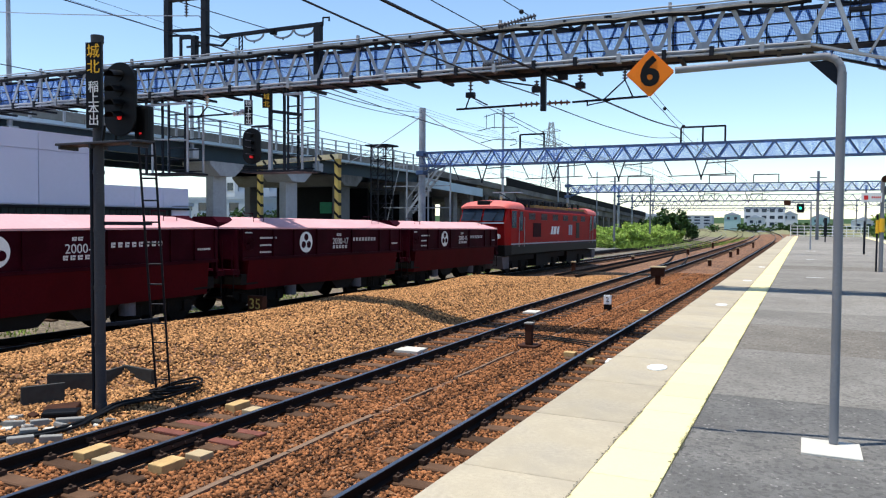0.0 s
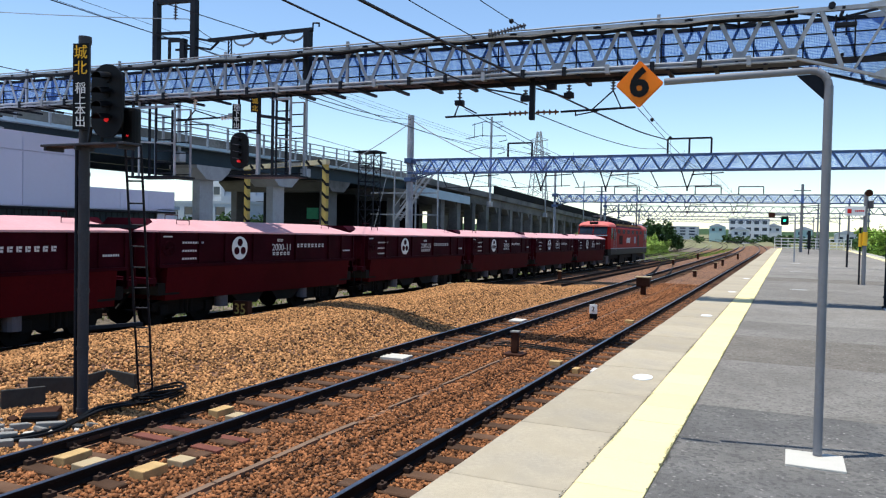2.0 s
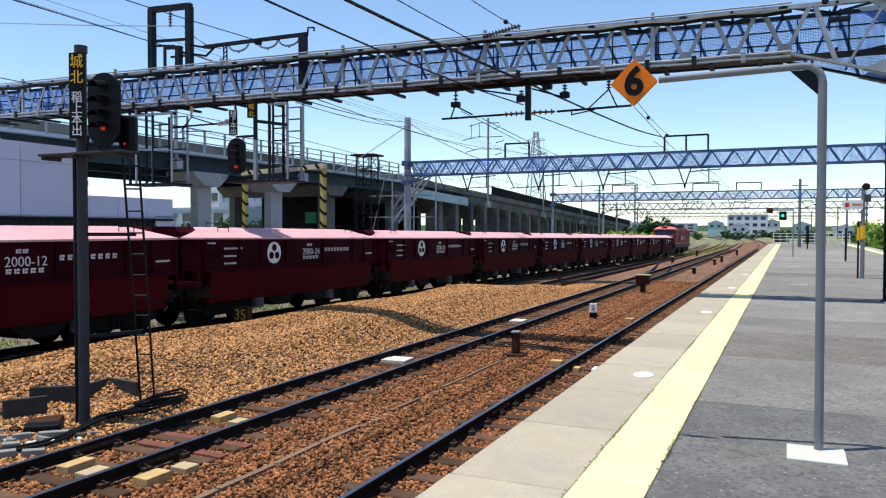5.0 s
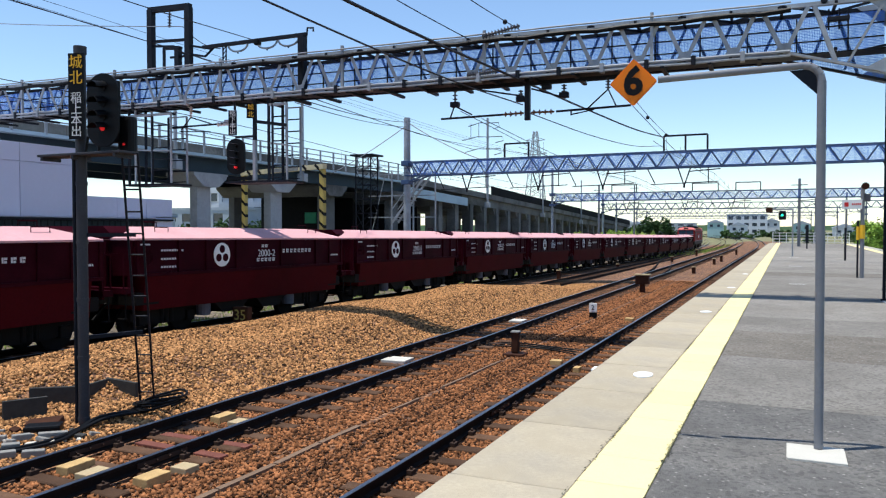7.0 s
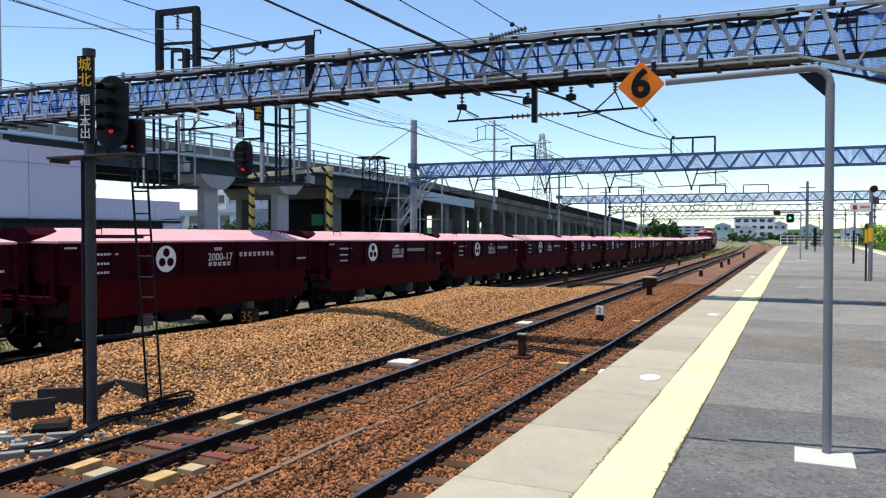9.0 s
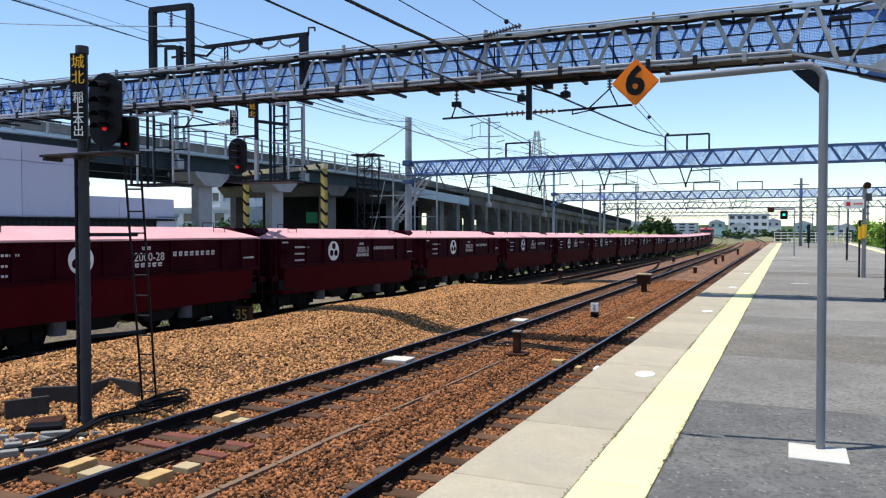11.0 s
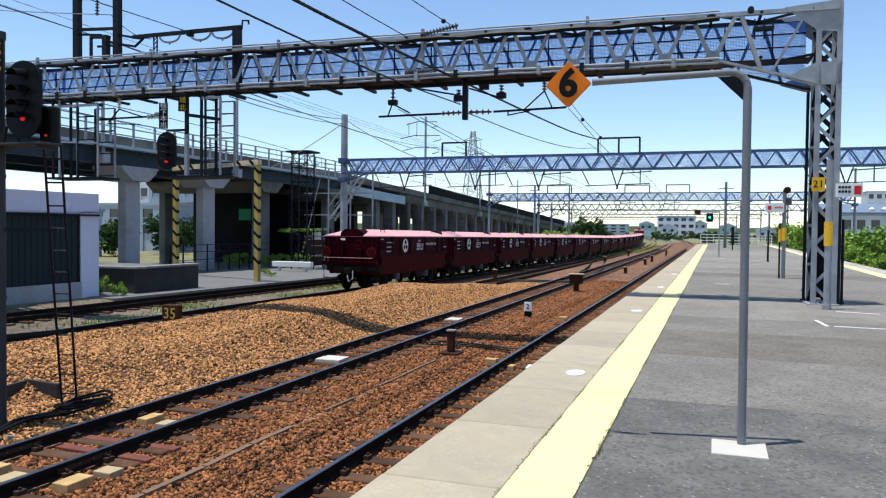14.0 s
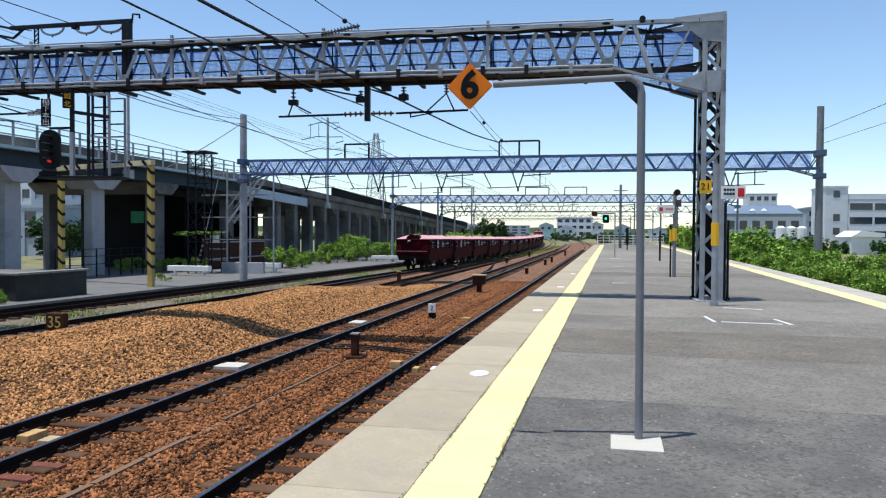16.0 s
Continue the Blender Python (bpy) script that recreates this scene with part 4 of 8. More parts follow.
    for y0, y1 in ((-4.4, -2.6), (-2.2, 0.2), (0.5, 2.2), (2.6, 4.4), (4.6, 6.6)):
        bm = bmesh.new()
        soft_box(bm, 0.66, 1.12, y0, y1, 3.62, 3.84, 0.03)
        part("roof_box", bm, M["ochre"], o, "ochre roof equipment cover")
    for y, up in ((-5.4, 0.62), (5.4, 0.30)):
        p = new("pantograph")
        p.parent = o
        for x in (-0.4, 0.4):
            bm = bmesh.new()
            rod(bm, (x, y - 0.9, 3.88), (x * 0.6, y + 0.6, 3.88 + up * 0.5), 0.03, 6)
            part("lower_arm", bm, M["dark"], p)
            bm = bmesh.new()
            rod(bm, (x * 0.6, y + 0.6, 3.88 + up * 0.5), (x * 1.1, y - 0.5, 3.88 + up), 0.025, 6)
            part("upper_arm", bm, M["dark"], p)
        for d in (-0.5, -0.2):
            bm = bmesh.new()
            bar(bm, (-0.85, y + d, 3.90 + up), (0.85, y + d, 3.90 + up), 0.06, 0.05)
            part("collector", bm, M["galv"], p)
        bm = bmesh.new()
        box(bm, -0.6, 0.6, y - 1.0, y + 0.6, 3.66, 3.86)
        part("base_frame", bm, M["dark"], p)
    return o


def build_train():
    wagons = []
    for n in NUMBERS:
        if not wagons:
            wagons.append(wagon(n))
            continue
        c = copy_thing(wagons[0], pose(0, 0, 0))
        for p in c.children:
            if p.type == "FONT":
                p.data = p.data.copy()
                p.data.body = "2000-%d" % n
        wagons.append(c)
    last = wagons[-1]
    for x in (-1.12, 1.12):
        bm = bmesh.new()
        disc(bm, (x, -4.88, 1.74), 0.215, (0, 1, 0), 0.02, 24)
        td = part("tail_disc", bm, M["disc"], last, "red round tail disc")
        bm = bmesh.new()
        disc(bm, (x, -4.895, 1.74), 0.165, (0, 1, 0), 0.012, 24)
        part("disc_face", bm, M["maroon_lo"], td, "darker red disc face")
        bm = bmesh.new()
        bar(bm, (x * 0.98, -4.72, 1.45), (x * 0.98, -4.72, 2.35), 0.04, 0.04)
        part("corner_rail", bm, M["maroon_lo"], last)
    # Thin pink strip painted as the sunlit edge of the end sill
    bm = bmesh.new()
    box(bm, -1.2, 1.2, -4.92, -4.88, 1.46, 1.49)
    part("sill_edge", bm, M["pink"], last, "sunlit top edge of the end sill, painted pink")
    bm = bmesh.new()
    box(bm, -0.34, -0.12, -4.98, -4.965, 2.26, 2.35)
    part("end_plate", bm, M["white"], last, "small white plate")
    bm = bmesh.new()
    tube(bm, [(0.25, -4.95, 0.9), (0.30, -5.05, 0.55), (0.12, -5.08, 0.42), (0.02, -5.02, 0.7)], 0.03)
    part("brake_hose", bm, M["galv"], last, "hanging brake hose")
    wheel = bmesh.new()
    tube(wheel, [(0.55 + 0.2 * math.cos(k * math.tau / 16), -4.94, 2.06 + 0.2 * math.sin(k * math.tau / 16)) for k in range(17)], 0.02)
    for a in (0.4, 1.97):
        rod(wheel, (0.55 - 0.2 * math.cos(a), -4.94, 2.06 - 0.2 * math.sin(a)), (0.55 + 0.2 * math.cos(a), -4.94, 2.06 + 0.2 * math.sin(a)), 0.014, 6)
    part("hand_wheel", wheel, M["maroon_lo"], last, "maroon hand-brake wheel")
    return locomotive(), wagons


loco, wagons = build_train()


def train_pose(s):
    """The pose of a vehicle whose middle is s metres along the goods line, on its two bogies."""
    def at(d):
        x, y, a = along(T3, d)
        return Vector((x, y, fall(d)))
    a, b = at(s - 3.1), at(s + 3.1)
    m, d = (a + b) / 2, b - a
    return pose(*m, math.degrees(math.atan2(d.z, d.xy.length)), 0, math.degrees(math.atan2(-d.x, d.y)))


def motions():
    def eased(t):
        """The train hangs back a hand's width and picks up towards the end."""
        return -0.2 * smooth(0, 2, t) + 0.38 * smooth(12, 14, t)

    def rows(s0):
        return [(0.25 * i, train_pose(s0 + SPEED * 0.25 * i + eased(0.25 * i))) for i in range(65)]
    walk(loco, rows(LOCO_AT))
    for i, w in enumerate(wagons):
        walk(w, rows(WAGON_1 - PITCH * i))
    # wheels turn in step with the rails; alike axles share one set of keys
    turn = -math.degrees(SPEED / FPS / R_WHEEL)

    def axles(thing_):
        return [o for o in thing_.children_recursive if o.name.startswith("wheelset")]
    first = axles(wagons[0])
    for src in first + axles(loco):
        p = src.matrix_basis.translation.copy()
        walk(src, [(i / FPS, pose(*p, turn * i, 0, 0)) for i in range(481)])
    for w in wagons[1:]:
        for src, o in zip(first, axles(w)):
            o.rotation_mode = "QUATERNION"
            o.animation_data_create()
            o.animation_data.action = src.animation_data.action
            o.animation_data.action_slot = src.animation_data.action_slot

# ---- on the platform ----
def sign_pole():
    p = thing("platform_sign", "orange diamond number sign on a bent grey steel pole", "sign")
    x, y = 0.22, 6.06
    bm = bmesh.new()
    rod(bm, (x, y, PZ + 0.02), (x - 0.01, y, 3.76), 0.031, 16)
    pts = [Vector((x - 0.01, y, 3.76)) + Vector((-0.12 * (1 - math.cos(a)), 0, 0.12 * math.sin(a))) for a in (0, 0.4, 0.8, 1.2, 1.57)]
    for a, b in zip(pts, pts[1:]):
        rod(bm, a, b, 0.029, 16, 0.028)
    rod(bm, pts[-1], (-0.90, y - 0.19, 3.825), 0.026, 14)
    part("pole", bm, M["pole"], p, smooth=True)
    bm = bmesh.new()
    prism(bm, [(x - 0.04, 3.67), (x - 0.04, 3.85), (x - 0.22, 3.85)], "y", y - 0.006, y + 0.006)
    part("gusset", bm, M["dark"], p)
    bm = bmesh.new()
    r = 0.179
    cx, cz, cy = -1.07, 3.805, y - 0.21
    t = bmesh.new()
    prism(t, [(cx - r, cz), (cx, cz - r), (cx + r, cz), (cx, cz + r)], "y", cy - 0.055, cy - 0.035)
    bmesh.ops.bevel(t, geom=t.edges[:], offset=0.008, segments=2, affect="EDGES")
    add(bm, t)
    plate = part("sign_plate", bm, M["orange"], p, "orange diamond plate")
    letters("6", 0.29, M["black"], plate, pose(cx, cy - 0.058, cz, 90, 0, 0), "number_six").data.offset = 0.010
    bm = bmesh.new()
    soft_box(bm, x - 0.21, x + 0.17, y - 0.32, y + 0.08, PZ - 0.03, PZ + 0.016, 0.006)
    part("concrete_base", bm, M["foot"], p, "white concrete foot slab")


sign_pole()


def column_gear():
    s = thing("notice_post", "grey round post with an orange band beside the gantry column", "post")
    bm = bmesh.new()
    rod(bm, (2.22, 17.50, PZ), (2.22, 17.50, 4.2), 0.066, 14)
    rod(bm, (2.22, 17.50, PZ), (2.22, 17.50, PZ + 0.10), 0.09, 14)
    part("post", bm, M["galv"], s, smooth=True)
    bm = bmesh.new()
    rod(bm, (2.22, 17.50, 2.42), (2.22, 17.50, 2.92), 0.084, 14)
    part("orange_band", bm, M["sign_y"], s)
    bm = bmesh.new()
    box(bm, 2.32, 2.82, 17.40, 17.42, 3.43, 3.71)
    part("notice_plate", bm, M["white"], s, "white notice plate with a red square")
    bm = bmesh.new()
    box(bm, 2.66, 2.79, 17.390, 17.396, 3.48, 3.66)
    part("red_square", bm, M["sign_red"], s)
    bm = bmesh.new()
    for z in (3.63, 3.54):
        for k in range(4):
            box(bm, 2.37 + k * 0.06, 2.415 + k * 0.06, 17.391, 17.396, z - 0.024, z + 0.024)
    part("unreadable_line", bm, M["black"], s)
    g = thing("number_plate_sign", "amber gantry number sign on the lattice column", "sign")
    bm = bmesh.new()
    box(bm, 1.98, 2.24, 18.36, 18.39, 3.60, 3.90)
    pl = part("plate", bm, M["sign_y"], g)
    letters("21", 0.22, M["black"], pl, pose(2.11, 18.356, 3.75, 90, 0, 0), "number")
    for x, y, h, r in ((2.30, 22.8, 2.6, 0.022), (2.62, 18.95, 2.3, 0.045), (2.72, 19.1, 1.9, 0.03), (1.98, 19.5, 5.2, 0.035), (2.58, 19.2, 1.6, 0.05)):
        bm = bmesh.new()
        rod(bm, (x, y, PZ), (x, y, PZ + h), r, 8)
        rod(bm, (x, y, PZ), (x, y, PZ + 0.05), r * 2, 8)
        solid("conduit_pipe", bm, M["dark"], "thin dark conduit pipe standing by the gantry column", "pipe", group="pipes by the gantry column")


column_gear()


def platform_posts():
    s = thing("speaker_post", "grey platform post with a loudspeaker, notice board and orange band", "post")
    X, Y = 2.24, 28.49
    bm = bmesh.new()
    rod(bm, (X, Y, PZ), (X, Y, 4.15), 0.065, 12)
    part("post", bm, M["pole"], s, smooth=True)
    bm = bmesh.new()
    rod(bm, (X - 0.13, Y, PZ), (X - 0.13, Y, 3.0), 0.03, 8)
    part("conduit", bm, M["dark"], s)
    for dx, z0, z1 in ((0.0, 2.40, 2.85), (-0.13, 2.36, 2.80)):
        bm = bmesh.new()
        rod(bm, (X + dx, Y, z0), (X + dx, Y, z1), 0.082 if not dx else 0.05, 12)
        part("orange_band", bm, M["sign_y"], s)
    bm = bmesh.new()
    rod(bm, (X + 0.05, Y - 0.12, 4.17), (X + 0.05, Y - 0.30, 4.12), 0.05, 12, 0.12)
    part("loudspeaker", bm, M["rust"], s)
    bm = bmesh.new()
    soft_box(bm, X + 0.06, X + 0.22, Y - 0.1, Y + 0.06, 3.62, 3.88, 0.03)
    part("terminal_box", bm, M["grey_box"], s)
    bm = bmesh.new()
    box(bm, 1.62, 2.22, Y - 0.10, Y - 0.075, 3.38, 3.69)
    board = part("notice_board", bm, M["white"], s, "white notice board with a red square")
    bm = bmesh.new()
    box(bm, 1.70, 1.82, Y - 0.108, Y - 0.102, 3.46, 3.60)
    part("red_square", bm, M["sign_red"], board)
    bm = bmesh.new()
    for k in range(5):
        box(bm, 1.92 + k * 0.056, 1.96 + k * 0.056, Y - 0.107, Y - 0.102, 3.51, 3.57)
    part("unreadable_line", bm, M["sign_red"], board)
    r = thing("repeater_signal", "thin grey post with an arm, orange box and green signal lamp", "signal")
    bm = bmesh.new()
    rod(bm, (0.26, 49.9, PZ), (0.26, 49.9, 3.95), 0.045, 10)
    part("post", bm, M["galv"], r)
    bm = bmesh.new()
    bar(bm, (0.28, 49.9, 3.90), (-1.0, 49.9, 3.90), 0.08, 0.10)
    part("arm", bm, M["galv"], r)
    bm = bmesh.new()
    soft_box(bm, -1.22, -0.85, 49.8, 50.0, 3.72, 4.04, 0.03)
    part("orange_box", bm, M["rust"], r)
    bm = bmesh.new()
    soft_box(bm, -0.52, -0.10, 49.8, 50.0, 3.28, 3.82, 0.08)
    part("signal_case", bm, M["black"], r)
    bm = bmesh.new()
    disc(bm, (-0.32, 49.79, 3.56), 0.075, (0, 1, 0), 0.03, 16)
    part("green_lamp", bm, M["lamp_green"], r)
    f = thing("end_fence", "white steel fence across the end of the platform", "fence")
    for i in range(12):
        bm = bmesh.new()
        x = -1.6 + i * 0.72
        bar(bm, (x, 96.8, 1.05), (x, 96.8, 2.35), 0.07, 0.07)
        part("fence_post", bm, M["white"], f)
    for z in (1.25, 1.6, 1.95, 2.3):
        bm = bmesh.new()
        bar(bm, (-1.6, 96.8, z), (6.3, 96.8, z), 0.05, 0.07)
        part("fence_rail", bm, M["white"], f)
    for x, y, h, w in ((2.70, 44.05, 1.7, 0.05), (1.46, 70.0, 2.0, 0.12)):
        p2 = thing("mirror_post", "slim dark post on the platform", "post", group="slim dark posts on the platform")
        bm = bmesh.new()
        rod(bm, (x, y, PZ), (x, y, PZ + h * 0.6), 0.05, 8)
        part("post", bm, M["dark"], p2)
        bm = bmesh.new()
        soft_box(bm, x - w, x + w, y - 0.08, y + 0.08, PZ + h * 0.25, PZ + h, 0.04)
        part("case", bm, M["dark"], p2)


platform_posts()


def platform_marks():
    # white painted ovals and dashes
    for i, (x, y, w, d) in enumerate(((-1.43, 8.45, 0.105, 0.17), (-1.43, 15.45, 0.105, 0.17), (-1.40, 22.2, 0.105, 0.17), (-1.38, 29.2, 0.105, 0.17))):
        bm = bmesh.new()
        prism(bm, [(x + w * math.cos(k * math.tau / 20), y + d * math.sin(k * math.tau / 20)) for k in range(20)], "z", PZ - 0.02, PZ + 0.008)
        solid("paint_mark", bm, M["white"], "white oval painted on the platform edge", "paint mark", group="white ovals on the platform edge")
    for pts in ([(1.76, 15.25), (1.84, 14.35)], [(2.98, 15.1), (3.10, 14.25)], [(1.95, 14.40), (2.95, 14.30)], [(2.35, 17.1), (3.1, 16.9)], [(0.05, 24.46), (0.5, 24.46)], [(0.05, 36.3), (0.55, 36.3)], [(0.05, 47.0), (0.55, 47.0)]):
        bm = bmesh.new()
        for a, b in zip(pts, pts[1:]):
            bar(bm, (*a, PZ + 0.003), (*b, PZ + 0.003), 0.06, 0.004)
        solid("paint_line", bm, M["white"], "worn white painted line on the asphalt", "paint mark", group="white lines on the asphalt")


platform_marks()

# ---- beside the tracks ----
def left_signal():
    s = thing("colour_light_signal", "tall black colour-light signal on a grey mast with ladder", "signal", m=Matrix.Translation(EYE) @ Matrix.Scale(1.063, 4) @ Matrix.Translation(-Vector(EYE)))
    X, Y = -8.85, 7.42
    bm = bmesh.new()
    rod(bm, (X, Y, -0.25), (X, Y, 5.1), 0.072, 16)
    rod(bm, (X, Y, 5.1), (X, Y, 5.2), 0.085, 16)
    for z in (0.05, 0.9, 1.7, 2.5, 3.3):
        rod(bm, (X, Y, z), (X, Y, z + 0.05), 0.08, 16)
    part("mast", bm, M["mast"], s, smooth=True)
    bm = bmesh.new()
    rod(bm, (X - 0.105, Y - 0.03, -0.2), (X - 0.105, Y - 0.03, 3.7), 0.026, 10)
    part("conduit", bm, M["dark"], s)
    bm = bmesh.new()
    soft_box(bm, X - 0.68, X + 0.90, Y - 0.16, Y + 0.16, 3.70, 3.735, 0.01)
    for x in (-0.60, 0.0, 0.78):
        bar(bm, (X + x, Y - 0.15, 3.675), (X + x, Y + 0.15, 3.675), 0.04, 0.05)
    part("foot_platform", bm, M["mast"], s)
    turn = pose(X + 0.55, Y - 0.12, 4.28, 0, 0, 8)
    bm = bmesh.new()
    t = bmesh.new()
    n = 32
    prof = []
    for k in range(n):
        a = k * math.tau / n
        prof.append((0.25 * math.cos(a), 0.25 * math.sin(a) + (0.24 if math.sin(a) > 0 else -0.24)))
    prism(t, prof, "y", 0.0, 0.03)
    soft_box(t, -0.12, 0.12, 0.03, 0.22, -0.42, 0.42, 0.03)
    add(bm, t)
    head = part("signal_head", bm, M["black"], s, "black oval backing board")
    head.matrix_basis = turn
    for i, z in enumerate((0.30, 0.10, -0.08, -0.24)):
        bm = bmesh.new()
        for k in range(9):
            a, b = math.pi * (0.05 + 0.1 * k), math.pi * (0.05 + 0.1 * (k + 1))
            p, q = Vector((0.085 * math.cos(a), 0, z + 0.085 * math.sin(a))), Vector((0.085 * math.cos(b), 0, z + 0.085 * math.sin(b)))
            v = [bm.verts.new(p), bm.verts.new(q), bm.verts.new(q + Vector((0, -0.20, -0.03))), bm.verts.new(p + Vector((0, -0.20, -0.03)))]
            bm.faces.new(v)
        bmesh.ops.remove_doubles(bm, verts=bm.verts[:], dist=0.0005)
        bmesh.ops.solidify(bm, geom=bm.faces[:], thickness=0.006)
        part("hood", bm, M["black"], head)
        bm = bmesh.new()
        disc(bm, (0, -0.006, z), 0.06 if i < 3 else 0.035, (0, 1, 0), 0.012, 16)
        part("lens", bm, M["lamp_red"] if i == 3 else M["black"], head, "red lit lens" if i == 3 else "dark lens")
    bm = bmesh.new()
    soft_box(bm, -0.115, 0.115, 0.0, 0.15, -0.26, 0.26, 0.05)
    small = part("lower_head", bm, M["black"], s)
    small.matrix_basis = pose(X + 0.72, Y + 0.08, 3.96, 0, 0, 10)
    bm = bmesh.new()
    disc(bm, (0, -0.01, -0.12), 0.014, (0, 1, 0), 0.02, 12)
    part("red_lens", bm, M["lamp_red"], small)
    bm = bmesh.new()
    box(bm, -0.115, 0.115, 0.0, 0.015, -0.58, 0.58)
    board = part("name_board", bm, M["black"], s, "tall black board with white and orange characters")
    board.matrix_basis = pose(X + 0.06, Y - 0.12, 4.50, 0, 0, 16)
    for i, (c, mk) in enumerate((("城", "sign_y"), ("北", "sign_y"), ("稲", "white"), ("上", "white"), ("本", "white"), ("出", "white"))):
        z = (0.45, 0.24, -0.03, -0.18, -0.33, -0.48)[i]
        letters(c, 0.20 if i < 2 else 0.165, M[mk], board, pose(0, -0.003, z, 90, 0, 0), "character")
    # ladder
    top, foot, w = Vector((X + 0.74, Y + 0.02, 3.72)), Vector((X - 0.10, Y + 1.10, 0.0)), Vector((0.20, 0.08, 0))
    bm = bmesh.new()
    for o in (Vector(), w):
        bar(bm, top + o, foot + o, 0.028, 0.028)
    for k in range(12):
        c = top.lerp(foot, (k + 0.6) / 12.4)
        rod(bm, c, c + w, 0.012, 6)
    part("ladder", bm, M["dark"], s)
    for z in (1.2, 2.62):
        bm = bmesh.new()
        c = top.lerp(foot, (3.72 - z) / 3.72)
        bar(bm, (X, Y, z), c + w / 2, 0.05, 0.05)
        part("ladder_stay", bm, M["dark"], s)
    bm = bmesh.new()
    for k in range(2):
        rod(bm, (X + 0.2 + 0.25 * k, Y - 0.1, 3.74), (X + 0.25 + 0.2 * k, Y - 0.1, 3.95), 0.02, 6)
    part("cable", bm, M["black"], s)


left_signal()


def cable_run(pts, r, name, label, mk="black"):
    bm = bmesh.new()
    pts = [Vector(p) for p in pts]
    out = []
    for i in range(len(pts) - 1):
        p0, p1, p2, p3 = pts[max(i - 1, 0)], pts[i], pts[i + 1], pts[min(i + 2, len(pts) - 1)]
        for k in range(6):
            t = k / 6
            out.append(0.5 * ((2 * p1) + (p2 - p0) * t + (2 * p0 - 5 * p1 + 4 * p2 - p3) * t * t + (3 * p1 - p0 - 3 * p2 + p3) * t ** 3))
    out.append(pts[-1])
    tube(bm, out, r)
    return solid(name, bm, M[mk], label, "cable", group="cables on the ballast")


